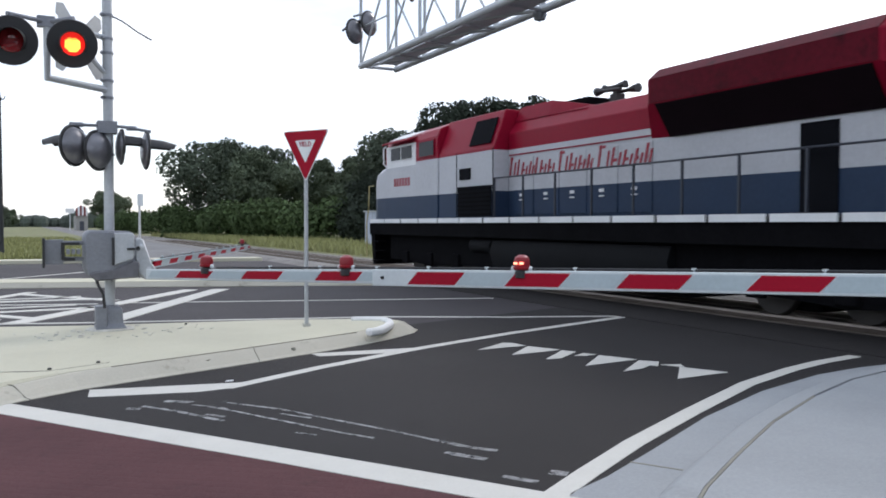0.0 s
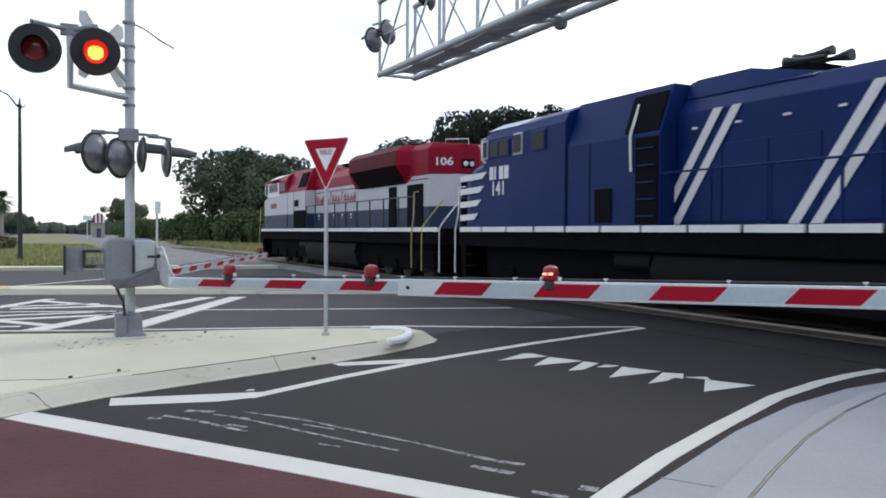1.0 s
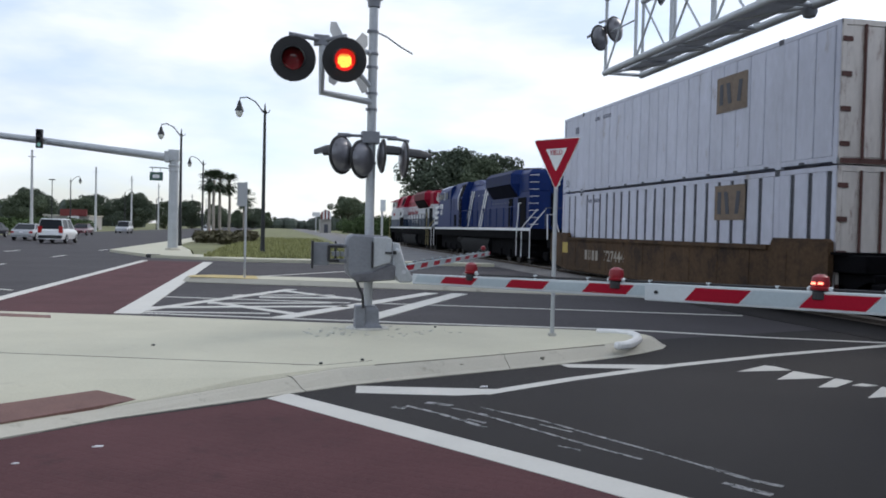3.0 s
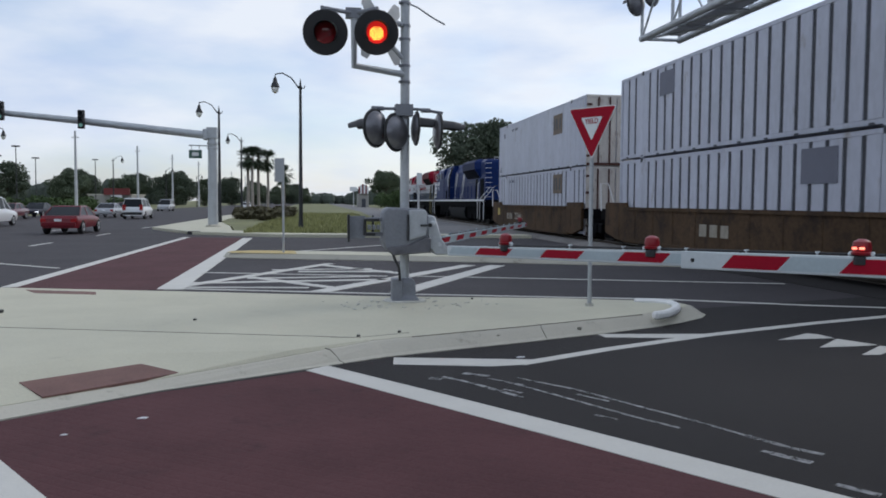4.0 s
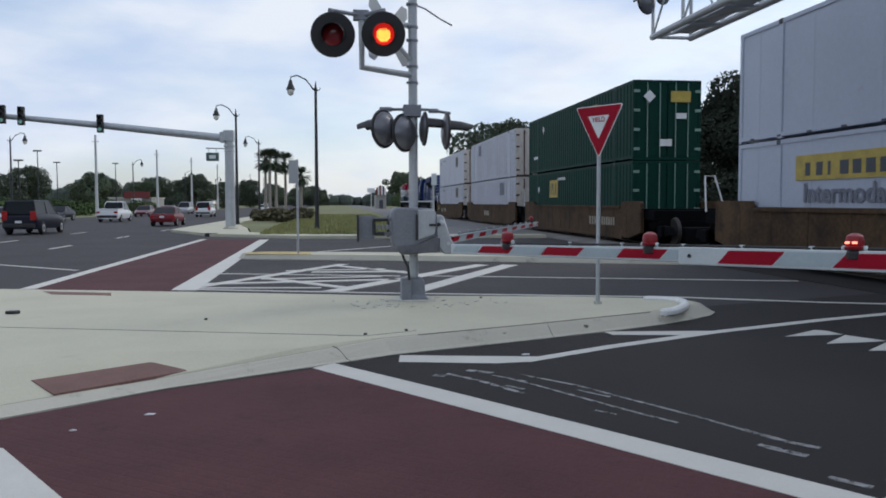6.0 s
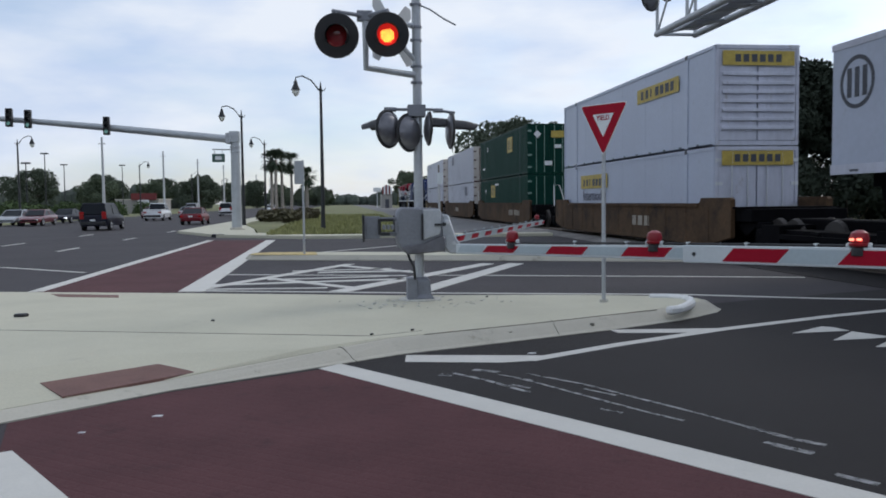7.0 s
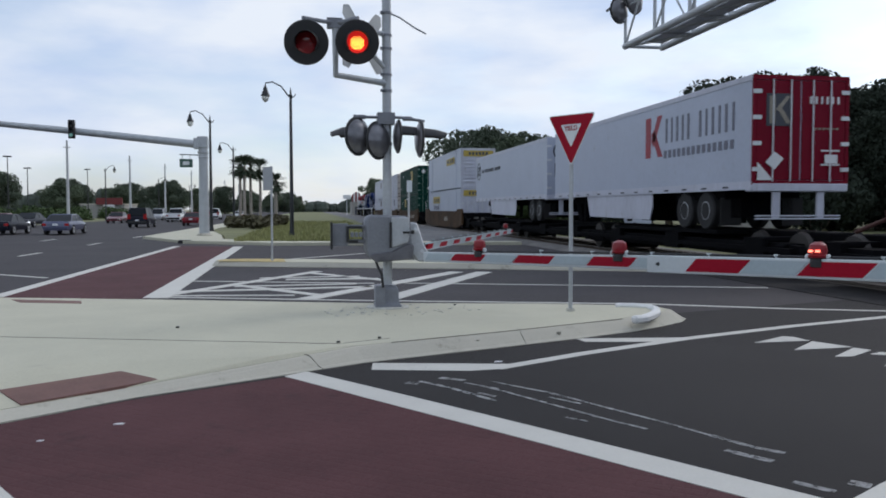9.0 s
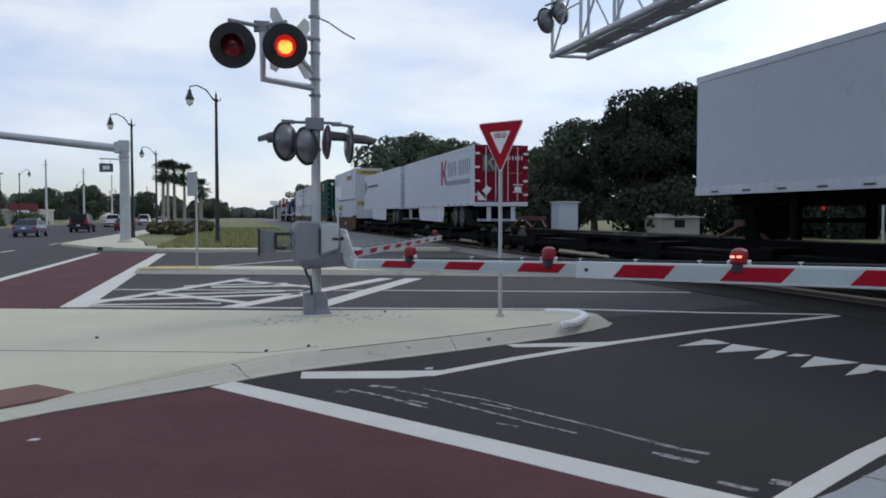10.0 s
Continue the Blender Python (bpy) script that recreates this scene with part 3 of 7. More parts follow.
nose = [(4.3, 10.42), (4.5, 10.52), (4.72, 10.78), (4.92, 11.08), (5.04, 11.38), (5.06, 11.64), (4.9, 11.82), (4.62, 11.92)]
part("raised_kerb", Build().ribbon(nose, 0.12, 0.1, 0.21), "kerb_white", isl, "white painted raised kerb at the nose", bevel=0.03)
rnd = random.Random(4)
for i in range(64):
    a, r = rnd.uniform(0, 6.28), rnd.uniform(0.25, 1.15)
    px, py, s = 1.15 + 1.25 * r * math.cos(a), 12.05 + 0.6 * r * math.sin(a), rnd.uniform(0.008, 0.034)
    part("chip", Build().prism([(px + s * rnd.uniform(0.6, 1.4) * math.cos(q), py + s * rnd.uniform(0.6, 1.4) * math.sin(q)) for q in (0.3, 1.6, 2.9, 4.0, 5.2)], 0.15, 0.158 + s * 0.2), "dirt_ring", isl)
for x, y, s in ((1.95, 9.46, 0.035), (3.1, 9.92, 0.03), (4.5, 10.68, 0.05), (4.75, 10.86, 0.05), (5.2, 11.25, 0.06)):
    part("kerb_chip", Build().prism([(x - s, y - 0.012), (x + s * 0.3, y - 0.02), (x + s, y), (x + s * 0.1, y + 0.018)], 0.03, 0.1), "joint", isl)
part("joint", Build().ribbon([(0.9, 9.12), (2.3, 9.7), (4.2, 10.57)], 0.01, 0.12, 0.1575), "joint", isl)



def kerb_crack(i, q, skew, w=0.008):
    """A dark joint running up the sloped kerb between two corners of the island."""
    j = (i + 1) % len(ISLAND)
    tang = (Vector(ISLAND[j]) - Vector(ISLAND[i])).normalized()
    lo, hi = [], []
    for n_, (d_, k_) in enumerate(((-0.01, 0.05), (0.05, 0.22), (0.17, 0.8), (0.21, 0.97), (0.25, 1.0), (0.33, 1.0))):
        ring = inset(ISLAND, d_)
        p = Vector(ring[i]).lerp(Vector(ring[j]), q) + tang * (skew * n_ / 5 + 0.008 * math.sin(7 * n_ + i))
        z = (EDGE_Z[i] * (1 - q) + EDGE_Z[j] * q) * k_ + 0.007
        lo.append((p - tang * w / 2, z))
        hi.append((p + tang * w / 2, z))
    ring_pts = [[(a[0].x, a[0].y, a[1] - 0.03), (b[0].x, b[0].y, b[1] - 0.03), (b[0].x, b[0].y, b[1]), (a[0].x, a[0].y, a[1])] for a, b in zip(lo, hi)]
    part("kerb_joint", Build().loft(ring_pts), "joint", isl, "dark crack across the kerb")


for i, q, skew in ((0, 0.75, 0.05), (4, 0.45, -0.08), (6, 0.35, 0.12)):
    kerb_crack(i, q, skew)

# second median with a yellow nose
MEDIAN = [(-2.85, 24.75), (-2.7, 24.4), (-2.2, 24.15), (0.03, 23.4), (4.63, 21.9), (9.6, 20.0), (10.0, 20.3), (9.9, 20.9), (5.2, 23.3), (0.6, 25.0), (-2.1, 25.6), (-2.7, 25.3)]
med = thing("median_strip", "long narrow concrete median with a yellow painted nose", "median", kind="structure")
part("kerb", Build().loft([[(x, y, -0.2) for x, y in MEDIAN], [(x, y, 0.02) for x, y in MEDIAN], [(x, y, 0.14) for x, y in inset(MEDIAN, 0.1)]]), "kerb", med)
part("slab", Build().prism(inset(MEDIAN, 0.11), 0.0, 0.15), "concrete", med)
part("yellow_nose", Build().prism([(-2.72, 24.75), (-2.6, 24.42), (-2.2, 24.24), (-0.7, 23.76), (-0.8, 25.2), (-2.1, 25.48), (-2.6, 25.25)], 0.15, 0.156), "yellow_paint", med, "faded yellow paint")

# darker asphalt of the turning lane
structure("turning_lane", Build().prism([(-2.5, 6.3), (1.0, 0.7), (1.0, -8.0), (9.6, -8.0), (9.6, 13.4), (5.3, 12.0), (3.0, 11.0), (-0.5, 9.0)], -0.05, 0.0035), "asphalt_dark", "darker asphalt of the turning lane")
# red crosswalks and white bands
structure("crosswalk_1", Build().prism([(-0.2, 8.12), (-1.5, 7.36), (-2.55, 6.5), (-2.3, 5.7), (1.1, 0.8), (5.0, 0.8)], -0.05, 0.006), "red_paver", "dark red stamped crosswalk paving")
structure("crosswalk_2", Build().prism([(-5.8, 15.5), (-2.95, 15.8), (-3.15, 24.0), (-3.25, 37.1), (-5.86, 38.0)], -0.05, 0.006), "red_paver", "dark red stamped crosswalk paving")


def paint(name, build, mat="paint", label="white road marking paint"):
    return tagged(part(name, build, mat), label, "road marking", "road markings", "structure")


paint("stripe", Build().prism([(-0.04, 8.34), (-0.25, 8.13), (0.8, 6.62), (1.64, 5.43), (2.14, 4.69), (2.44, 4.26), (3.95, 2.08), (4.25, 2.12), (2.88, 4.15), (2.3, 5.0), (1.75, 5.8), (0.86, 7.08)], 0, 0.011), "paint_solid", "broad white crosswalk edge line")
paint("stripe", Build().prism([(-2.23, 5.74), (-2.68, 5.49), (0.97, 0.24), (1.37, 0.44)], 0, 0.011), "paint_solid", "broad white crosswalk edge line")
paint("stripe", Build().prism([(-6.0, 16.5), (-5.72, 16.5), (-5.75, 38.0), (-6.02, 38.0)], 0, 0.011), "paint_solid", "white crosswalk edge line")
paint("stripe", Build().prism([(-3.08, 15.85), (-2.6, 15.75), (-2.95, 37.1), (-3.35, 37.1)], 0, 0.012), "paint_solid", "white crosswalk edge line")
paint("line", Build().ribbon([(9.77, 11.52), (6.65, 10.48), (4.72, 9.7), (3.1, 8.9), (1.9, 8.2)], 0.16, 0, 0.008))
paint("line", Build().ribbon([(-2.75, 15.98), (1.02, 14.75), (5.8, 13.38), (7.76, 12.35), (9.85, 11.52)], 0.13, 0, 0.007))
paint("line", Build().ribbon([(1.9, 18.15), (3.24, 17.76), (9.43, 15.73)], 0.12, 0, 0.007))
paint("line", Build().ribbon([(-1.1, 27.0), (1.95, 30.6), (3.0, 31.8)], 0.16, 0, 0.007))
paint("wedge", Build().prism([(3.33, 9.93), (3.36, 9.68), (4.3, 9.52), (4.75, 9.78)], 0, 0.007), "paint", "white chevron wedge on the asphalt")
paint("wedge", Build().prism([(0.66, 8.7), (0.62, 8.34), (1.6, 8.12), (1.95, 8.16), (2.15, 8.4)], 0, 0.007), "paint", "white chevron wedge on the asphalt")
paint("edge_line", Build().ribbon([(2.95, 3.98), (3.42, 4.27), (4.21, 4.73), (5.34, 5.31), (6.78, 6.01), (7.9, 6.4), (8.6, 6.58), (9.4, 6.7)], 0.165, 0, 0.008), "paint_solid", "curved white edge line beside the gutter")
for tri in (((5.39, 9.25), (6.03, 9.67), (6.13, 9.59), (6.16, 9.29), (5.81, 9.28)), ((5.58, 8.71), (6.16, 9.24), (6.37, 8.78), (6.09, 8.74)), ((5.77, 8.23), (6.36, 8.73), (6.45, 8.54), (5.98, 8.21)), ((6.25, 8.3), (6.47, 8.41), (6.56, 8.26), (6.38, 8.23)), ((5.93, 7.64), (6.55, 8.19), (6.76, 7.72)), ((6.09, 7.15), (6.73, 7.65), (6.89, 7.47), (6.66, 7.23), (6.63, 7.33), (6.4, 7.2)), ((6.9, 7.05), (7.0, 7.22), (6.75, 7.3)), ((6.32, 6.54), (7.1, 6.58), (6.85, 7.08))):
    paint("yield_triangle", Build().prism(tri, 0, 0.007), "paint", "white yield line triangle, worn")
for a, b, w in (((1.35, 14.85), (4.5, 20.95), 0.42), ((-0.1, 15.15), (3.78, 21.1), 0.38), ((-2.8, 16.2), (0.2, 21.95), 0.28), ((-1.57, 18.2), (0.3, 15.65), 0.25), ((0.0, 21.4), (1.8, 18.8), 0.25), ((-0.57, 19.5), (1.6, 19.35), 0.3), ((-2.87, 16.95), (1.3, 17.35), 0.28), ((-2.8, 16.22), (-0.3, 15.9), 0.16), ((-2.7, 19.45), (1.4, 18.15), 0.12), ((-1.2, 20.0), (1.2, 20.2), 0.2), ((-1.6, 17.9), (1.0, 18.1), 0.2)):
    paint("hatch", Build().ribbon([a, b], w, 0, 0.009 + 0.0007 * (len(bpy.data.meshes) % 5)), "paint", "white hatched keep-clear marking")
for pts, w in (([(1.72, 7.56), (2.12, 7.03), (2.43, 6.41), (2.7, 5.89), (2.92, 5.39)], 0.035), ([(2.88, 5.49), (3.02, 5.18), (3.16, 5.0)], 0.055), ([(1.56, 7.44), (1.71, 7.18), (2.0, 6.62), (2.29, 6.06), (2.49, 5.73)], 0.035), ([(1.04, 7.7), (1.28, 7.36), (1.57, 6.81)], 0.05), ([(1.25, 7.83), (1.47, 7.67)], 0.08), ([(0.9, 7.66), (1.01, 7.6)], 0.08), ([(2.8, 5.13), (2.88, 5.0), (2.98, 4.85)], 0.07), ([(1.49, 7.12), (1.61, 6.96)], 0.04), ([(2.0, 6.17), (2.12, 6.02)], 0.03), ([(2.88, 4.46), (3.02, 4.26)], 0.06), ([(3.21, 4.4), (3.29, 4.31)], 0.1), ([(2.07, 6.86), (2.26, 6.58)], 0.03), ([(1.45, 7.57), (1.7, 7.26)], 0.03)):
    paint("scuffed_mark", Build().ribbon(pts, w, 0, 0.006), "scuff", "scuffed grey remains of old road paint")
for x, y in ((-14.0, 18), (-14.0, 27), (-10.2, 22.5), (-10.2, 31), (-14, 36), (-10.2, 40), (-10.2, 50), (-14, 46)):
    paint("dash", Build().box(x - 0.07, x + 0.07, y, y + 2.4, 0, 0.007), "paint", "white lane dash")
paint("line", Build().ribbon([(-16, 24.5), (-9.0, 23.3), (-6.3, 21.0)], 0.12, 0, 0.007))
for x, y, s in ((-1.45, 6.52, 0.04), (-1.9, 6.13, 0.025), (2.0, 8.55, 0.05)):
    tagged(part("litter", Build().prism([(x - s, y - s * 0.5), (x + s * 0.7, y - s * 0.6), (x + s, y + s * 0.3), (x - s * 0.3, y + s * 0.5)], 0.004, 0.012), "debris"), "small scrap of white litter on the paving", "litter", "scraps of litter")
for x, y in ((-1.66, 10.69), (0.79, 9.43), (0.31, 9.2), (2.22, 12.5)):
    tagged(part("pebble", Build().prism([(x - 0.02, y - 0.015), (x + 0.018, y - 0.02), (x + 0.024, y + 0.012), (x - 0.01, y + 0.02)], 0.15, 0.175), "black", bevel=0.004), "small dark pebble lying on the island", "stone", "pebbles on the island")
tagged(part("stone", Build().prism([(-4.42, 11.6), (-4.28, 11.58), (-4.24, 11.68), (-4.38, 11.7)], 0.155, 0.2), "black", bevel=0.01), "small dark lump lying on the island", "stone")

# kerb and pavement on the near side of the turn
GUT = [(1.9, 2.75), (3.08, 3.98), (3.48, 4.14), (4.1, 4.46), (5.3, 5.1), (6.6, 5.66), (7.85, 6.02), (8.7, 6.12), (9.5, 6.1), (10.2, 5.98)]
KERB = [(2.1, 2.5), (2.85, 3.2), (3.4, 3.6), (4.1, 4.02), (5.0, 4.53), (6.1, 5.04), (7.1, 5.41), (8.2, 5.62), (9.5, 5.64), (10.2, 5.54)]
near_walk = thing("pavement", "pale grey concrete pavement with kerb and gutter", "pavement", kind="structure")
part("gutter", Build().prism(GUT + KERB[::-1], -0.05, 0.008), "sidewalk", near_walk, "smooth concrete gutter")
sec = [[(x, y, 0.0), (x + 0.03, y - 0.05, 0.1), (x + 0.08, y - 0.11, 0.15), (x + 0.17, y - 0.23, 0.155), (x + 0.17, y - 0.23, -0.1)] for x, y in KERB]
part("kerb", Build().loft(sec), "sidewalk", near_walk, smooth=True)
part("slab", Build().prism([(x + 0.185, y - 0.25) for x, y in KERB] + [(10.4, -8), (2.0, -8)], -0.05, 0.15), "sidewalk", near_walk)
part("joint", Build().ribbon([(3.83, 4.33), (4.02, 4.02)], 0.014, 0.0, 0.012), "joint", near_walk)
part("joint", Build().ribbon([(x + 0.177, y - 0.24) for x, y in KERB[1:6]], 0.02, 0.1, 0.153), "joint", near_walk)

# far corner: concrete pad, grass verge, kerb
verge = thing("verge", "grass verge with a concrete corner pad and kerb", "verge", kind="structure")
part("slab", Build().prism([(-9.3, 48.2), (-8.6, 46.6), (-6.1, 41.2), (-1.7, 37.9), (9.6, 36.6), (9.6, 37.8), (-1.2, 39.5), (-4.4, 43), (-5.2, 50), (-7.2, 62), (-8.2, 120), (-9.4, 120)], -0.1, 0.14), "concrete", verge, "pale concrete corner pad")
part("grass_bed", Build().prism([(4.4, 38.8), (6.2, 120), (6.4, 800), (-9.3, 800), (-8.1, 120), (-7.1, 62), (-5.1, 50), (-4.3, 43.2), (-1.1, 39.7)], -0.1, 0.12), "grass", verge, "mown yellowish grass")
part("service_path", Build().prism([(4.45, 38.8), (9.6, 37.9), (9.6, 800), (6.45, 800), (6.25, 120)], -0.1, 0.1), "gravel", verge, "pale grey gravel path beside the track")
part("drain", Build().box(-6.35, -5.75, 41.25, 41.55, 0.0, 0.16), "black", verge, "dark drain inlet")

# railway track
track = thing("track", "railway track with steel rails on ballast", "track", kind="structure")
part("ballast", Build().loft([[(9.6, y, -0.05), (10.2, y, 0.1 if y > 21 else -0.02), (14.0, y, 0.1 if y > 21 else -0.02), (15.4, y, -0.05)] for y in (-300, 3, 5, 20.5, 22.0, 900)], cap=False), "ballast", track, "grey ballast")
# darker asphalt here carries the train's shade in its colour
part("crossing_panel", Build().box(9.6, 14.6, -30, 20.2, -0.04, 0.016), "asphalt_dark", track, "crossing panels, coloured dark for shade under the train")
for x in (11.385, 12.82):
    part("rail", Build().prism_y([(x - 0.07, 0.0), (x + 0.07, 0.0), (x + 0.02, 0.03), (x + 0.036, 0.1), (x + 0.03, 0.14), (x - 0.03, 0.14), (x - 0.036, 0.1), (x - 0.02, 0.03)], -300, 900).box(x - 0.09, x - 0.05, 4.8, 20.2, 0.0, 0.03), "rail", track)
for k in range(110):
    y = 20.8 + k * 0.55
    part("sleeper", Build().box(10.85, 13.35, y, y + 0.24, 0.02, 0.125), "bark", track)

# ---- signals at the crossing ----
GALV = "galv"


def disc_lamp(parent, c, facing, lit=None, r=0.305, lens="lens_dark", hood=0.36, deep=0.6, shut=-40):
    """One crossing lamp: black disc, hood, lens and the domed back."""
    d = Vector(facing).normalized()
    c = Vector(c)
    lamp = part("lamp_disc", Build().turn([(0.02, -0.03), (r * 0.96, -0.02), (r, 0.0), (r * 0.97, 0.012), (0.13, 0.014)], 28, c, d), "black", parent, "round black lamp background", smooth=True)
    part("housing", Build().turn([(q * r, -0.022 - deep * h) for q, h in ((0.03, 0.2), (0.25, 0.19), (0.5, 0.155), (0.7, 0.105), (0.82, 0.05), (0.87, 0.0))], 24, c, d), "signal_back", lamp, "domed dark lamp back", smooth=True)
    side = d.cross(Vector((0, 0, 1))).normalized()
    up = Vector((0, 0, 1))
    rings = []
    for h, k in ((0.012, 0.17), (hood * 0.55, 0.155), (hood, 0.15 if shut < 0 else 0.11)):
        rings.append([c + d * (h - (0.0 if h < 0.1 else h / hood * 0.16 * (0.5 - 0.5 * math.sin(a)))) + (side * math.cos(a) + up * math.sin(a)) * k for a in [radians(shut + (180 - 2 * shut) / 20 * i) for i in range(21)]])
    inner = [[c + (p - c) * 0.97 for p in r_] for r_ in rings]
    h_ = Build()
    for ring_pair in (rings, inner):
        n, k = len(h_.v), len(ring_pair[0])
        h_.v += [tuple(p) for r_ in ring_pair for p in r_]
        h_.f += [(n + i + q, n + i + 1 + q, n + k + i + 1 + q, n + k + i + q) for q in (0, k) for i in range(k - 1)]
    part("hood", h_, "black", lamp)
    part("lens", Build().turn([(0.15, 0.012), (0.14, 0.03), (0.1, 0.045), (0.01, 0.052)], 24, c, d), "red_on" if lit else lens, lamp, "glowing red lens" if lit else "unlit red lens", smooth=True)
    if lit == "near":
        leds = Build()
        for i in range(-5, 6):
            for j in range(-5, 6):
                if i * i + j * j < 23:
                    leds.turn([(0.0085, 0.046), (0.0085, 0.056), (0.004, 0.06)], 6, c + side * (0.0205 * i) + up * (0.0205 * j - 0.012), d)
        part("diode_cluster", leds, "amber_core", lamp, "bright orange diodes of the lit lamp")
    return lamp


PX, PY = 1.17, 12.45
sig = thing("crossing_signal", "grey steel crossing signal mast with red flashing lamps and gate machine", "crossing signal")
part("mast", Build().tube([(PX, PY, 0.15), (PX, PY, 4.95)], 0.068, 14), GALV, sig, smooth=True)
part("finial", Build().turn([(0.05, 4.95), (0.09, 4.97), (0.1, 5.06), (0.15, 5.1), (0.155, 5.2), (0.1, 5.28), (0.01, 5.3)], 16, (PX, PY, 0)), "case", sig, "grey junction cap", smooth=True)
part("base", Build().loft([[(PX + sx * w, PY + sy * w, z) for sx, sy in ((-1, -1), (1, -1), (1, 1), (-1, 1))] for w, z in ((0.2, 0.15), (0.2, 0.2), (0.16, 0.24), (0.15, 0.45), (0.11, 0.5))]).box(PX - 0.2, PX - 0.05, PY - 0.2, PY + 0.1, 0.2, 0.5), "case", sig, "cast grey mast base", bevel=0.012)
part("footing", Build().turn([(0.34, 0.1), (0.33, 0.165), (0.3, 0.175), (0.05, 0.18)], 18, (PX, PY, 0)), "dirt_ring", sig, "dark crumbling footing")
for z in (3.42, 3.66, 4.05, 4.25, 4.58, 2.62):
    part("band_clamp", Build().turn([(0.068, z), (0.08, z), (0.08, z + 0.035), (0.068, z + 0.035)], 14, (PX, PY, 0)).box(PX - 0.1, PX - 0.065, PY - 0.1, PY - 0.02, z, z + 0.03), "case", sig)
# upper bracket and lamp pair facing the camera
QX, QY = PX - 0.78, PY - 0.5
part("bracket", Build().tube([(PX, PY, 3.55), (QX, QY, 3.58), (QX, QY, 4.28)], 0.05, 10).tube([(PX, PY, 4.28), (QX, QY, 4.3)], 0.04, 8).tube([(PX, PY, 3.75), (QX + 0.2, QY + 0.12, 4.27)], 0.035, 8), GALV, sig, smooth=True)
part("cross_pipe", Build().tube([(-0.07, 11.62, 4.3), (QX, QY, 4.31), (0.7, 11.66, 4.33)], 0.03, 8).tube([(-0.02, 11.62, 4.3), (-0.02, 11.6, 4.05)], 0.025, 8).tube([(0.675, 11.66, 4.33), (0.675, 11.64, 4.08)], 0.025, 8).box(QX - 0.12, QX + 0.1, QY - 0.06, QY + 0.06, 4.24, 4.38), "case", sig, "lamp cross pipe with junction box")
toward = (-0.03, -1.0, -0.17)
disc_lamp(sig, (0.675, 11.5, 3.965), toward, lit="near")
disc_lamp(sig, (-0.02, 11.45, 3.93), toward)
BUCK = Matrix.Translation((PX - 0.36, PY - 0.12, 4.16)) @ pose(0, 0, 0, 0, 0, 50)
for tilt_ in (48, -48):
    part("crossbuck_blade", Build().loft([[BUCK @ pose(0, 0, 0, 0, tilt_, 0) @ Vector((x, y, z)) for x, z in ((-0.11, -0.56), (0.0, -0.64), (0.11, -0.56), (0.11, 0.56), (0.0, 0.64), (-0.11, 0.56))] for y in (0.012 if tilt_ > 0 else -0.002, 0.018 if tilt_ > 0 else 0.004)]), "sign_grey", sig, "pale back of a crossbuck blade")
# lower cross arm with lamps turned along the road
part("cross_arm", Build().tube([(PX - 0.48, PY - 0.1, 3.03), (PX + 0.2, PY - 0.1, 3.03), (PX + 0.56, PY - 0.1, 2.98)], 0.022, 8).box(PX - 0.15, PX + 0.11, PY - 0.14, PY + 0.1, 2.93, 3.1).tube([(PX + 0.52, PY - 0.1, 2.98), (PX + 0.52, PY - 0.1, 2.8)], 0.02, 8).turn([(0.035, -0.09), (0.035, 0.09)], 10, (PX - 0.42, PY - 0.1, 3.03), (1, 0, 0)).turn([(0.035, -0.07), (0.035, 0.07)], 10, (PX + 0.3, PY - 0.1, 3.015), (1, 0, 0)), "case", sig, "cross arm with grey junction box")
disc_lamp(sig, (PX - 0.46, PY - 0.2, 2.73), (-0.74, 0.67, -0.02), r=0.29, hood=0.48, shut=8)
disc_lamp(sig, (PX - 0.15, PY - 0.12, 2.68), (-0.74, 0.67, -0.02), r=0.29, shut=8)
disc_lamp(sig, (PX + 0.17, PY - 0.05, 2.75), (0.99, 0.06, -0.02), r=0.26, hood=0.46, deep=0.3, shut=14)
disc_lamp(sig, (PX + 0.5, PY - 0.1, 2.71), (0.99, 0.06, -0.02), r=0.28, hood=0.42, deep=0.3, shut=14)
part("wire", Build().tube([(PX + 0.05, PY, 4.6), (PX + 0.2, PY, 4.54), (PX + 0.42, PY, 4.4), (PX + 0.6, PY, 4.31)], 0.012, 6), "case", sig, "thin bent conduit")
part("bell_cable", Build().tube([(PX - 0.2, PY - 0.2, 0.9), (PX - 0.17, PY - 0.24, 0.8), (PX - 0.11, PY - 0.26, 0.68), (PX - 0.09, PY - 0.24, 0.48)], 0.02, 8), "black", sig, "black cable", smooth=True)
# gate machine
CASE = ((0.0, 1.06), (0.03, 0.96), (0.1, 0.9), (0.5, 0.9), (0.66, 0.97), (0.68, 1.46), (0.62, 1.55), (0.06, 1.57), (0.0, 1.5))
part("machine_case", Build().loft([[(PX - 0.35 + dx, y, z) for dx, z in CASE] for y in (PY - 0.3, PY + 0.25)]), "case", sig, "grey cast gate machine case", bevel=0.03, smooth=True)
part("machine_door", Build().prism_y([(PX + 0.03, 1.08), (PX + 0.28, 1.16), (PX + 0.3, 1.22), (PX + 0.3, 1.5), (PX + 0.27, 1.53), (PX + 0.03, 1.53)], PY - 0.335, PY - 0.29), "galv", sig, "pale machine door", bevel=0.012)
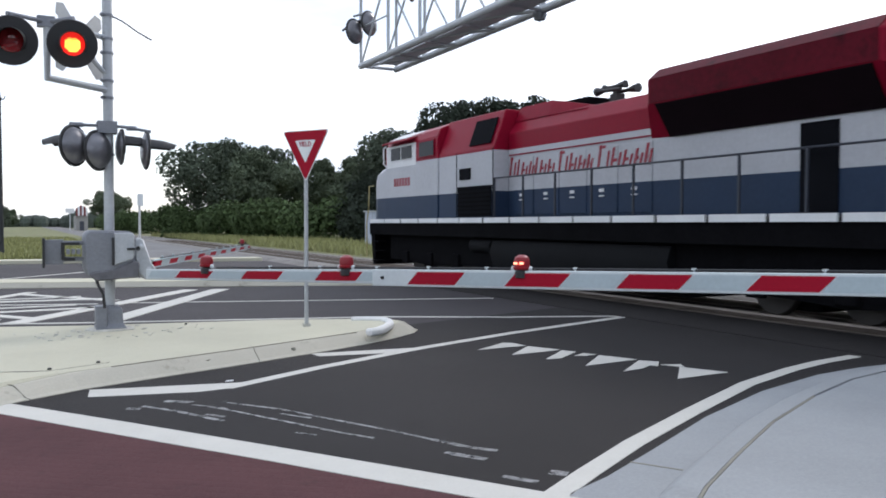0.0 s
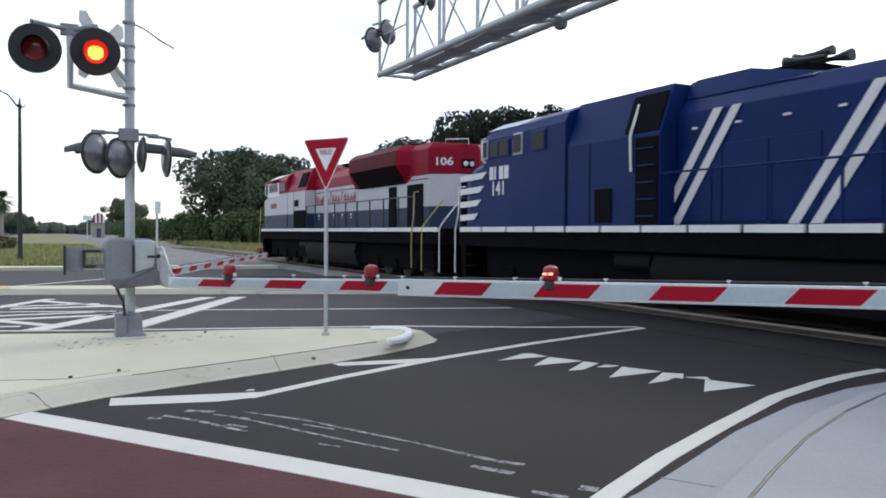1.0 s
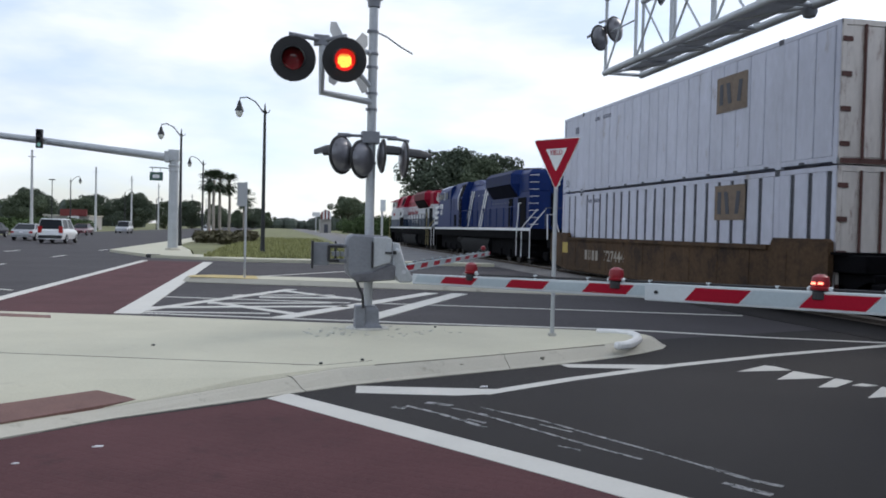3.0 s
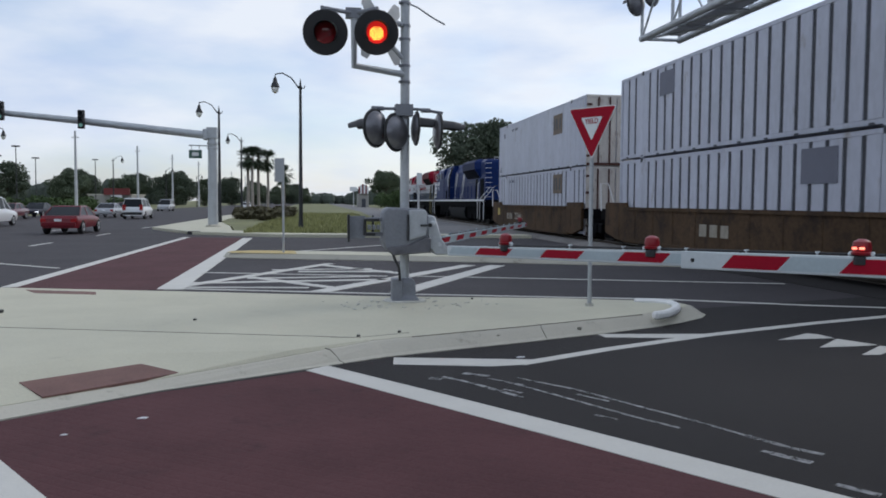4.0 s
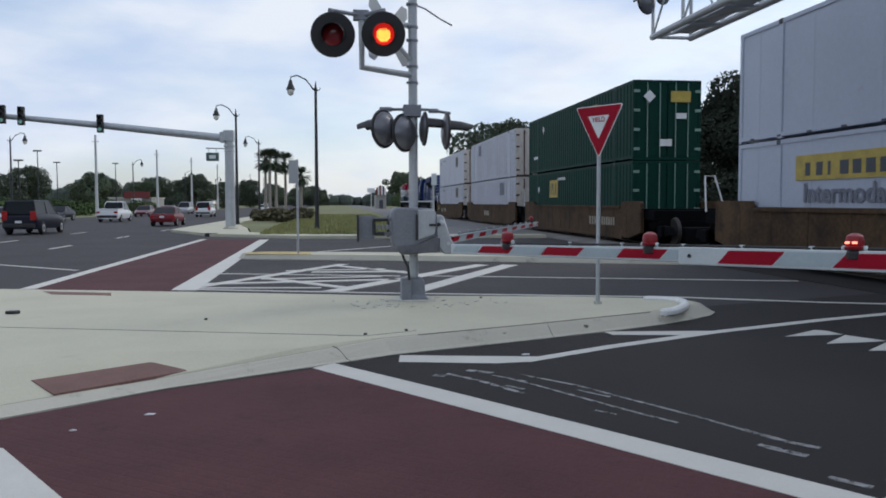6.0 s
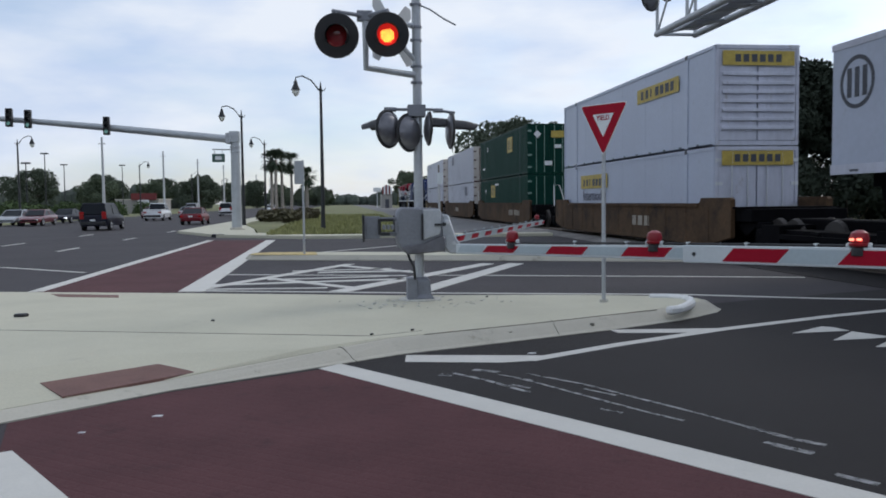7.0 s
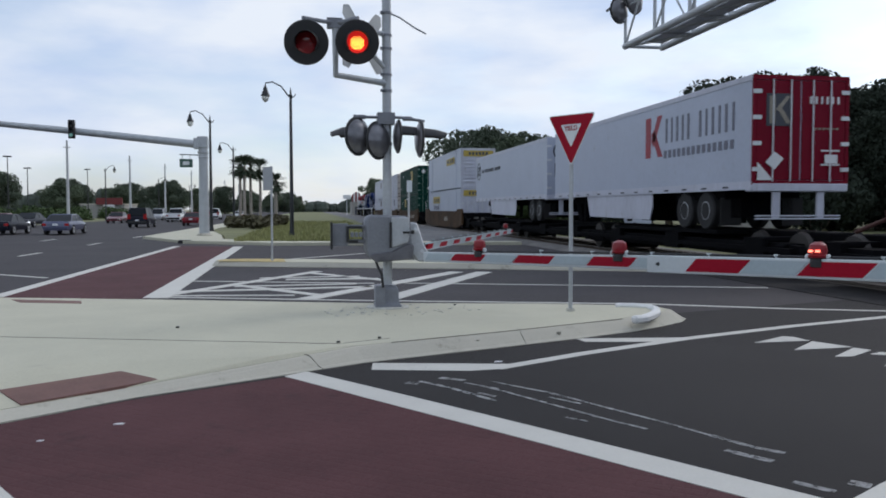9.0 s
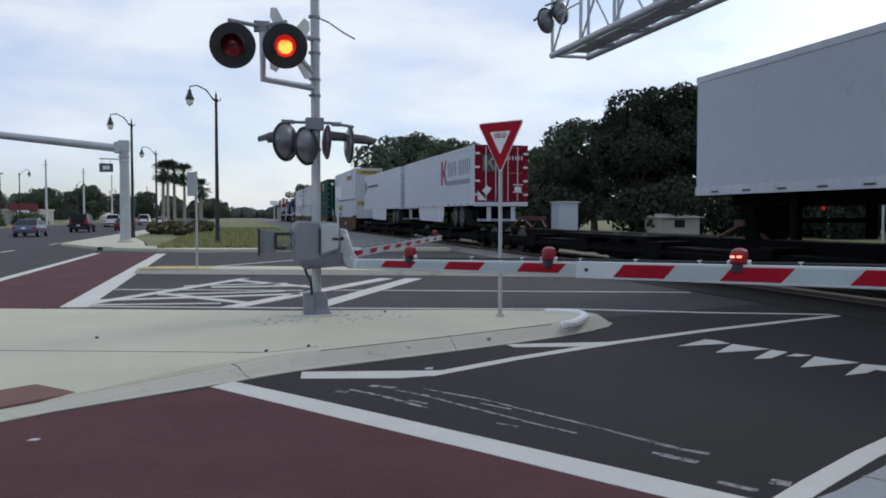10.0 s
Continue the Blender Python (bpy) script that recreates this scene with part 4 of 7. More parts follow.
# dark block: the shade under the door, given a shape and colour
part("machine_shade", Build().prism_y([(PX - 0.3, 0.95), (PX - 0.2, 0.86), (PX + 0.36, 0.9), (PX + 0.37, 1.12), (PX + 0.28, 1.14), (PX + 0.02, 1.02), (PX - 0.26, 0.99)], PY - 0.325, PY + 0.2), "signal_back", sig, "dark block standing in for shade below the machine door", bevel=0.02, smooth=True)
# black strip in place of the shaded gap beside the door
part("gap_strip", Build().box(PX + 0.005, PX + 0.03, PY - 0.36, PY - 0.3, 1.08, 1.46), "black", sig, "black strip standing in for the dark gap")
part("latch", Build().box(PX + 0.2, PX + 0.3, PY - 0.37, PY - 0.33, 1.29, 1.32).turn([(0.03, 0.0), (0.03, 0.05)], 10, (PX + 0.34, PY - 0.34, 1.31), (0, -1, 0)), "black", sig, "dark door latch")
HUB = ((0.3, 1.4), (0.36, 1.46), (0.43, 1.44), (0.54, 1.1), (0.66, 0.92), (0.62, 0.86), (0.44, 0.86), (0.33, 1.0))
part("arm_hub", Build().loft([[(PX + dx, y, z) for dx, z in HUB] for y in (PY - 0.24, PY + 0.12)]), "galv", sig, "gate arm hub", bevel=0.02, smooth=True)
part("hub_bolt", Build().turn([(0.035, 0.0), (0.035, 0.03), (0.015, 0.035)], 10, (PX + 0.4, PY - 0.24, 1.34), (0, -1, 0)), "alu", sig)
part("hub_bolt", Build().turn([(0.03, 0.0), (0.03, 0.03)], 8, (PX + 0.5, PY - 0.24, 1.02), (0, -1, 0)), "alu", sig)
part("counterweight", Build().box(PX - 0.84, PX - 0.6, PY - 0.16, PY - 0.12, 1.1, 1.44).box(PX - 0.6, PX - 0.34, PY - 0.2, PY - 0.1, 1.36, 1.42).box(PX - 0.62, PX - 0.34, PY - 0.2, PY - 0.1, 1.14, 1.2), "case", sig, "grey counterweight arm", bevel=0.008)
part("weight_bracket", Build().box(PX - 0.63, PX - 0.59, PY - 0.26, PY - 0.16, 1.16, 1.4).box(PX - 0.6, PX - 0.4, PY - 0.26, PY - 0.2, 1.37, 1.4).box(PX - 0.6, PX - 0.46, PY - 0.26, PY - 0.2, 1.15, 1.19), "black", sig, "black bent bracket", bevel=0.006)
for k in range(3):
    part("weight_plate", Build().box(PX - 0.57 + 0.065 * k, PX - 0.525 + 0.065 * k, PY - 0.3, PY - 0.12, 1.24, 1.31), "case", sig, bevel=0.005)
part("weight_edge", Build().box(PX - 0.865, PX - 0.835, PY - 0.26, PY - 0.06, 1.06, 1.46), "black", sig, "black edged counterweight plate")


def gate_arm(name, a, b, h, n, group_label, lamps=(), first=0.0, period=0.8128, z_tip=None):
    """A striped barrier arm from a to b: slanted red and white panels, bolts and lamps."""
    A, B = Vector(a), Vector(b)
    d = B - A
    L = d.length
    d.normalize()
    side = d.cross(Vector((0, 0, 1))).normalized()
    if side.y > 0:
        side = -side
    ob = thing(name, group_label, "barrier arm")
    s, k = -first, 0
    while s < L:
        for m_, (u0, u1) in (("sheet_red", (s, s + period / 2)), ("arm_white", (s + period / 2, s + period))):
            u0, u1 = max(0.0, u0), min(L, u1)
            if u1 - u0 < 0.02:
                continue
            h0, h1 = h(u0 / L), h(u1 / L)
            sl = 0.125
            bb = Build()
            rings = []
            for off in (-0.012, 0.03):
                rings.append([A + d * u0 + side * off, A + d * u1 + side * off, A + d * (u1 + sl) + side * off + Vector((0, 0, h1)), A + d * (u0 + sl) + side * off + Vector((0, 0, h0))])
            bb.loft(rings)
            part("panel", bb, m_, ob, "red reflective panel" if m_ == "sheet_red" else "white reflective panel")
        s += period
        k += 1
    edge = Build()
    for top in (0, 1):
        edge.loft([[A + d * (L * u) + side * o + Vector((0, 0, (h(u) if top else 0.0) + q)) for o, q in ((-0.02, -0.009), (0.036, -0.009), (0.036, 0.009), (-0.02, 0.009))] for u in (0.0, 0.17, 0.34, 0.67, 1.0)])
    part("edge_tube", edge, "arm_white", ob, "white arm edge")
    part("cable", Build().tube([A + d * (L * 0.06) + Vector((0, 0, h(0.06) + 0.025)), A + d * (L * 0.34) + Vector((0, 0, h(0.34) + 0.022)), A + d * (L * 0.5) + Vector((0, 0, h(0.5) + 0.022)), A + d * L + Vector((0, 0, h(1) + 0.025))], 0.009, 6), "black", ob)
    for i in range(int(L / 0.55)):
        u = 0.5 + i * 0.55
        p = A + d * u + side * 0.0 + Vector((0, 0, h(u / L)))
        part("clip", Build().box(p.x - 0.012, p.x + 0.012, p.y - 0.012, p.y + 0.012, p.z, p.z + 0.05), "arm_white", ob)
    for u, on in lamps:
        p = A + d * u + Vector((0, 0, h(u / L)))
        lamp = part("gate_lamp", Build().turn([(0.036, 0.05), (0.048, 0.06), (0.052, 0.115), (0.045, 0.14), (0.015, 0.155)], 14, p), "red_lamp", ob, "red gate lamp", smooth=True)
        part("lamp_base", Build().turn([(0.04, 0.0), (0.04, 0.02), (0.032, 0.05), (0.054, 0.062)], 10, p).box(p.x - 0.085, p.x + 0.085, p.y - 0.02, p.y + 0.02, p.z + 0.055, p.z + 0.085), "black", lamp, bevel=0.004)
        if on:
            part("filament", Build().box(p.x - 0.034, p.x - 0.008, p.y - 0.058, p.y - 0.045, p.z + 0.096, p.z + 0.108).box(p.x + 0.008, p.x + 0.034, p.y - 0.058, p.y - 0.045, p.z + 0.094, p.z + 0.106), "red_spark", lamp)
    return ob


def tapered_arm():
    """The near barrier arm: a slim tip section and a deeper main section, with slanted panels set into a white edge."""
    ob = thing("gate_arm", "long red and white striped barrier arm with red lamps, lowered", "barrier arm")
    base = Vector((1.339, 7.676, 1.165))
    d = Vector((math.cos(-0.998), math.sin(-0.998), 0.021))
    side = Vector((-d.y, d.x, 0)).normalized()

    def at(s_, h_, o_):
        return base + d * s_ + side * o_ + Vector((0, 0, h_))

    def slab_(s0, s1, lo0, hi0, lo1, hi1, o0, o1, lean=0.0):
        return Build().loft([[at(s0, lo0, o), at(s1, lo1, o), at(s1 + lean, hi1, o), at(s0 + lean, hi0, o)] for o in (o0, o1)])

    part("tip_section", slab_(-0.394, 2.36, -0.024, 0.072, -0.02, 0.09, -0.016, 0.016), "arm_edge", ob, "slim white tip section", bevel=0.005)
    part("main_section", slab_(2.2, 7.6, -0.036, 0.093, -0.036, 0.093, -0.028, 0.012), "arm_edge", ob, "deeper white main section", bevel=0.006)
    period, gap = 0.8128, 0.091
    for k in range(9):
        deep = k > 2
        s0 = k * period + (gap if deep else 0.0)
        lo = -0.018 if deep else -0.002
        hi = 0.076 if deep else 0.062 + 0.005 * k
        lean = 0.088 if deep else 0.075
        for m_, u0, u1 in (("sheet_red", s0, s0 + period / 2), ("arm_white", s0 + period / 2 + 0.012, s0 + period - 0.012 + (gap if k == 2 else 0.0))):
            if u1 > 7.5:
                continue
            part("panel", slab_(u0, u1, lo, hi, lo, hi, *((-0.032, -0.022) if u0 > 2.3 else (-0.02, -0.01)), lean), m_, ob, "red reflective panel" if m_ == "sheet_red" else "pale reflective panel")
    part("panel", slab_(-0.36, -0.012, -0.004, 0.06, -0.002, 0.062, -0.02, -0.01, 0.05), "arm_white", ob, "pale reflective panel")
    part("cable", Build().tube([at(0.5, 0.092, 0.0), at(1.9, 0.102, 0.0), at(3.4, 0.104, 0.0), at(7.5, 0.104, 0.0)], 0.009, 6), "black", ob, "black lamp cable")
    for u in (1.13, 1.67, 2.23, 2.7, 3.19, 3.86, 4.65, 5.4, 6.2, 7.0):
        part("clip", Build().tube([at(u, 0.085, 0.0), at(u, 0.11, 0.0)], 0.009, 6).box(at(u, 0, 0).x - 0.014, at(u, 0, 0).x + 0.014, at(u, 0, 0).y - 0.012, at(u, 0, 0).y + 0.012, at(u, 0.104, 0).z, at(u, 0.116, 0).z), "arm_edge", ob)
    part("joint_bolt", Build().turn([(0.014, 0.0), (0.012, 0.012)], 8, at(2.3, 0.03, -0.03), -side), "black", ob)
    part("pivot_post", Build().box(*(q + o for q, o in zip((at(7.45, 0, 0).x,) * 2 + (at(7.45, 0, 0).y,) * 2, (-0.12, 0.12, -0.12, 0.12))), 0.15, 1.45), "case", ob, "grey pivot post", bevel=0.02)
    for u, on in ((0.383, False), (1.933, False), (3.463, True)):
        p = at(u, 0.06, 0.0)
        lamp = part("gate_lamp", Build().turn([(0.036, 0.035), (0.052, 0.045), (0.058, 0.09), (0.05, 0.125), (0.02, 0.142)], 16, p), "red_lamp", ob, "red gate lamp", smooth=True)
        part("lamp_base", Build().turn([(0.05, -0.02), (0.05, 0.02), (0.04, 0.04), (0.058, 0.05)], 12, p), "black", lamp, "dark lamp foot", bevel=0.004)
        for q in (-1, 1):
            part("side_lens", Build().turn([(0.018, 0.0), (0.02, 0.012), (0.012, 0.022)], 10, p + d * (0.058 * q) + Vector((0, 0, 0.045)), d * q), "arm_edge", lamp, "small pale end lens")
        part("lamp_band", Build().turn([(0.058, 0.043), (0.062, 0.05), (0.062, 0.058), (0.056, 0.062)], 16, p), "red_lamp", lamp, smooth=True)
        if on:
            part("filament", Build().loft([[p + d * q0 + side * o + Vector((0, 0, z_)) for q0, z_ in ((-0.036, 0.078), (-0.008, 0.078), (-0.008, 0.092), (-0.036, 0.092))] for o in (-0.06, -0.05)]).loft([[p + d * q0 + side * o + Vector((0, 0, z_)) for q0, z_ in ((0.008, 0.078), (0.036, 0.078), (0.036, 0.092), (0.008, 0.092))] for o in (-0.06, -0.05)]), "red_spark", lamp, "lit lamp filament")
    return ob


tapered_arm()
gate_arm("gate_arm", (1.75, 12.55, 1.02), (4.6, 18.5, 1.1), lambda q: 0.095 - 0.02 * q, 8, "red and white striped barrier arm lowered across the far lanes", lamps=((6.0, False),), first=0.1, period=0.8128)

# yield sign
YX, YY = 3.77, 11.5
yield_sign = thing("yield_sign", "red and white triangular yield sign on a thin steel post", "road sign")
part("post", Build().tube([(YX, YY, 0.15), (YX, YY, 3.0)], 0.03, 10), "galv", yield_sign, smooth=True)
part("post_foot", Build().box(YX - 0.05, YX + 0.05, YY - 0.04, YY + 0.04, 0.15, 0.2), "dirt_ring", yield_sign)
SIGN = Matrix.Translation((YX - 0.02, YY - 0.05, 3.0)) @ pose(0, 0, 0, 0, 0, -57)


def sign_triangle(half, top, drop, y0, y1, rad=0.05):
    pts = []
    corners = ((-half, top), (0.0, top - drop), (half, top))
    for i, c in enumerate(corners):
        p, q = Vector(corners[i - 1]), Vector(corners[(i + 1) % 3])
        c = Vector(c)
        a, b = c + (p - c).normalized() * rad, c + (q - c).normalized() * rad
        for k in range(4):
            u = k / 3
            pts.append(a * (1 - u) ** 2 + c * 2 * u * (1 - u) + b * u * u)
    bb = Build()
    bb.loft([[SIGN @ Vector((p.x, y, p.y)) for p in pts] for y in (y0, y1)])
    return bb


part("plate", sign_triangle(0.43, 0.02, 0.75, -0.002, 0.006, 0.06), "sheet_white", yield_sign, "white rimmed aluminium plate")
part("red_face", sign_triangle(0.41, 0.007, 0.715, -0.006, -0.001, 0.05), "sheet_red", yield_sign, "red reflective face")
part("white_centre", sign_triangle(0.19, -0.125, 0.33, -0.01, -0.005, 0.02), "sheet_white", yield_sign, "white centre triangle")
lettering("letters", "YIELD", 0.1, "sheet_red", yield_sign, SIGN @ pose(0, -0.012, -0.185, 90, 0, 0), "red letters", 0.001, 0.9)

# cantilever truss over the road
cant = thing("signal_bridge", "galvanised steel lattice cantilever carrying crossing lamps over the road", "signal bridge")
XL, XR, YE, YS, ZB, ZT = 7.46, 8.4, 18.8, 2.6, 5.52, 7.3
part("chord", Build().tube([(XL, YE, ZB), (XL + 0.3, YS, ZB)], 0.075, 10), GALV, cant, smooth=True)
part("chord", Build().tube([(XR, YE, ZB), (XR + 0.1, YS, ZB)], 0.075, 10), GALV, cant, smooth=True)
part("chord", Build().tube([(XL, YE, ZT), (XL + 0.3, YS, ZT)], 0.07, 10), GALV, cant, smooth=True)
part("chord", Build().tube([(XR, YE, ZT), (XR + 0.1, YS, ZT)], 0.07, 10), GALV, cant, smooth=True)
part("walkway", Build().box(XL + 0.28, XR - 0.2, YS, YE - 0.5, ZB + 0.0, ZB + 0.05), "galv", cant, "narrow maintenance walkway")
STEP = 1.62
for i in range(11):
    y = YE - 0.02 - STEP * i
    q = (YE - y) / (YE - YS)
    xl, xr = XL + 0.3 * q, XR + 0.1 * q
    part("upright", Build().tube([(xl, y, ZB), (xl, y, ZT)], 0.04, 8), GALV, cant, smooth=True)
    part("upright", Build().tube([(xr, y, ZB), (xr, y, ZT)], 0.04, 8), GALV, cant, smooth=True)
    part("cross_bar", Build().tube([(xl, y, ZB), (xr, y, ZB)], 0.04, 8), GALV, cant, smooth=True)
    if i < 10:
        part("diagonal", Build().tube([(xl, y, ZB), (xl, y - STEP, ZT)], 0.026, 6), GALV, cant, smooth=True)
        part("diagonal", Build().tube([(xr, y - STEP, ZB), (xr, y, ZT)], 0.026, 6), GALV, cant, smooth=True)
        part("diagonal", Build().tube([(xl, y, ZB), (xr, y - STEP, ZB)], 0.035, 6), GALV, cant, smooth=True)
part("tie", Build().tube([(XL, YE, 6.45), (XL + 0.02, YE - STEP, 6.4)], 0.02, 6), GALV, cant)
part("mast", Build().tube([(8.2, 2.4, 0.1), (8.2, 2.4, 7.9)], 0.2, 16), GALV, cant, "thick steel mast", smooth=True)
part("mast", Build().tube([(8.2, 3.3, 0.1), (8.2, 3.3, 7.9)], 0.14, 14), GALV, cant, "thick steel mast", smooth=True)
disc_lamp(cant, (XL - 0.2, YE - 0.1, 6.33), (-0.45, 0.89, -0.02), r=0.31, shut=8)
disc_lamp(cant, (XL + 0.16, YE - 0.15, 6.55), (-0.5, 0.86, -0.02), r=0.31, shut=8)
disc_lamp(cant, (XR, YE - 0.9, 7.25), (-0.75, 0.66, -0.02), r=0.27)
part("lamp_pipe", Build().tube([(XL - 0.2, YE - 0.05, 6.7), (XL + 0.2, YE - 0.05, 6.86)], 0.03, 8), GALV, cant)
part("junction_ball", Build().turn([(0.02, -0.12), (0.1, -0.09), (0.13, 0.0), (0.1, 0.09), (0.02, 0.12)], 12, (XR + 0.03, 12.4, 5.44)), "case", cant, smooth=True)

# signals beyond the track
far_sig = thing("signal_bridge", "pale lattice signal cantilever beyond the track", "signal bridge")
for x, y in ((30.0, 32.0), (30.9, 32.0), (30.0, 32.9), (30.9, 32.9)):
    part("mast_leg", Build().tube([(x, y, 0), (x, y, 7.6)], 0.06, 6), "galv", far_sig)
for k in range(10):
    z0, z1 = k * 0.76, (k + 1) * 0.76
    part("lacing", Build().tube([(30.0, 32.0, z0), (30.9, 32.0, z1)], 0.035, 5).tube([(30.9, 32.0, z0), (30.9, 32.9, z1)], 0.035, 5), "galv", far_sig)
for z in (5.0, 7.2):
    for y in (32.0, 32.9):
        part("chord", Build().tube([(30.4, y, z), (39.5, y, z)], 0.06, 6), "galv", far_sig)
for k in range(9):
    x0 = 30.4 + k
    part("lacing", Build().tube([(x0, 32.0, 5.0), (x0 + 1, 32.0, 7.2)], 0.035, 5).tube([(x0 + 1, 32.0, 5.0), (x0 + 1, 32.0, 7.2)], 0.035, 5), "galv", far_sig)
mast2 = thing("crossing_signal", "distant crossing signal mast with a lit red lamp beyond the track", "crossing signal")
part("mast", Build().tube([(41.8, 51.0, 0), (41.8, 51.0, 5.9)], 0.08, 8), "galv", mast2)
part("cross_arm", Build().box(41.0, 43.0, 50.9, 51.0, 2.45, 2.53).box(42.55, 42.75, 50.9, 51.0, 3.2, 4.5).box(41.8, 42.9, 50.9, 51.0, 4.5, 4.58), "galv", mast2)
disc_lamp(mast2, (41.1, 50.8, 2.18), (-0.6, -0.8, 0), lit=True, r=0.3)
disc_lamp(mast2, (42.6, 50.8, 2.2), (-0.6, -0.8, 0), r=0.3)
cab_ = thing("relay_cabinet", "pale metal relay cabinet beside the track", "cabinet")
part("body", Build().box(21.2, 22.6, 52, 53.4, 0.3, 2.5), "box_grey", cab_, bevel=0.03)
part("roof", Build().box(21.1, 22.7, 51.9, 53.5, 2.5, 2.6), "sign_grey", cab_, bevel=0.02)
part("plinth", Build().box(21.3, 22.5, 52.1, 53.3, -0.06, 0.3), "kerb", cab_)

shed = thing("shed", "low pale-walled shed half hidden below dark trees", "building")
part("wall", Build().box(29.2, 32.2, 52.5, 55.0, -0.06, 1.5), "building", shed)
part("roof", Build().loft([[(29.0, 52.2, 1.5), (32.4, 52.2, 1.5), (32.4, 55.3, 1.5), (29.0, 55.3, 1.5)], [(29.6, 53.6, 1.8), (31.8, 53.6, 1.8), (31.8, 53.9, 1.8), (29.6, 53.9, 1.8)]]), "building", shed, "shallow grey roof")
part("window", Build().box(30.2, 31.0, 52.46, 52.5, 0.8, 1.35), "glass", shed, "dark window")

# ---- street furniture on the far side ----
mast = thing("traffic_signal", "grey steel mast arm carrying traffic signals showing green", "traffic signal")
MX, MY = -6.06, 49.0
part("pole", Build().tube([(MX, MY, 0.1), (MX, MY, 5.82)], 0.29, 18, r_end=0.25), "galv", mast, smooth=True)
part("foot", Build().turn([(0.44, 0.1), (0.42, 0.2), (0.32, 0.28)], 18, (MX, MY, 0)), "kerb", mast)
part("arm", Build().tube([(MX - 0.2, MY, 5.38), (-13.1, MY, 6.06), (-17.5, MY, 6.45), (-21.5, MY, 6.75)], 0.23, 14, r_end=0.12), "galv", mast, smooth=True)
part("arm_joint", Build().box(MX - 0.5, MX - 0.24, MY - 0.32, MY + 0.32, 5.12, 5.74).box(MX - 0.3, MX + 0.28, MY - 0.29, MY + 0.29, 5.2, 5.84), "galv", mast, "square arm joint", bevel=0.03)
part("collar", Build().turn([(0.26, 4.86), (0.31, 4.88), (0.31, 4.98), (0.26, 5.0)], 18, (MX, MY, 0)).turn([(0.26, 4.6), (0.3, 4.62), (0.3, 4.68), (0.26, 4.7)], 18, (MX, MY, 0)), "galv", mast, "steel collar rings")
for x, z in ((-13.1, 6.12), (-17.3, 6.5), (-18.3, 6.58)):
    y = MY - 0.34
    head = part("signal_head", Build().box(x - 0.17, x + 0.17, y - 0.12, y + 0.14, z - 0.5, z + 0.52), "black", mast, "black three-lamp signal head", bevel=0.02)
    for k, m_ in enumerate(("glass", "glass", "green_lamp")):
        zc = z + 0.34 - 0.33 * k
        part("lens", Build().turn([(0.11, 0.0), (0.1, 0.02), (0.02, 0.035)], 14, (x, y - 0.12, zc), (0.1, -1, 0)), m_, head, "pale green lens" if k == 2 else "")
        part("visor", Build().turn([(0.13, 0.0), (0.13, 0.16), (0.12, 0.16), (0.12, 0.0)], 14, (x, y - 0.12, zc), (0.1, -1, 0)), "black", head)
part("sign_arm", Build().tube([(MX - 0.25, MY - 0.05, 4.78), (MX - 1.3, MY - 0.1, 4.8)], 0.035, 6).tube([(MX - 0.72, MY - 0.1, 4.78), (MX - 0.72, MY - 0.1, 4.5)], 0.02, 6).tube([(MX - 1.15, MY - 0.1, 4.78), (MX - 1.15, MY - 0.1, 4.5)], 0.02, 6), "galv", mast)
sgn = part("street_sign", Build().box(MX - 1.3, MX - 0.58, MY - 0.14, MY - 0.08, 4.06, 4.54), "sign_green", mast, "dark street name sign", bevel=0.01)
part("writing_bar", Build().box(MX - 1.12, MX - 0.76, MY - 0.16, MY - 0.139, 4.2, 4.4), "decal_white", sgn, "pale lettering bar")


def lamp_post(x, y, label):
    ob = thing("street_lamp", label, "street lamp", group="street lamps")
    part("post", Build().tube([(x, y, 0.1), (x, y, 7.7)], 0.12, 12, r_end=0.07), "lamp_post", ob, smooth=True)
    part("foot", Build().turn([(0.15, 0.1), (0.15, 0.3), (0.13, 0.45), (0.12, 0.7)], 12, (x, y, 0)), "lamp_post", ob, smooth=True)
    part("arm", Build().tube([(x + 0.1, y, 7.6), (x - 0.15, y, 7.75), (x - 0.5, y, 8.2), (x - 0.95, y, 8.42), (x - 1.3, y, 8.35), (x - 1.32, y, 8.2)], 0.035, 8), "lamp_post", ob, "curved lamp arm", smooth=True)
    part("finial", Build().turn([(0.07, 7.65), (0.1, 7.72), (0.06, 7.8), (0.03, 8.05), (0.01, 8.15)], 10, (x, y, 0)).tube([(x - 0.25, y, 7.85), (x - 0.12, y, 7.66), (x + 0.2, y, 7.66), (x + 0.25, y, 7.8)], 0.025, 6), "lamp_post", ob)
    part("shade", Build().turn([(0.05, 8.2), (0.1, 8.1), (0.13, 7.95), (0.24, 7.7), (0.24, 7.66), (0.05, 7.68)], 14, (x - 1.32, y, 0)), "lamp_post", ob, "dark bell shade", smooth=True)
    part("globe", Build().turn([(0.19, 7.68), (0.2, 7.58), (0.14, 7.42), (0.03, 7.34)], 14, (x - 1.32, y, 0)), "glass_lamp", ob, "pale glass globe", smooth=True)
    return ob


lamp_a = lamp_post(-0.98, 44.8, "black ornamental street lamp with a curved arm")
for x, y in ((-6.77, 58.6), (-7.7, 86.0), (-8.3, 120.0)):
    copy_thing(lamp_a, pose(x + 0.98, y - 44.8, 0))
back_sign = thing("road_sign", "grey back of a rectangular road sign on a thin post", "road sign")
part("post", Build().tube([(-1.1, 24.35, 0.15), (-1.1, 24.35, 2.9)], 0.032, 8), "galv", back_sign, smooth=True)
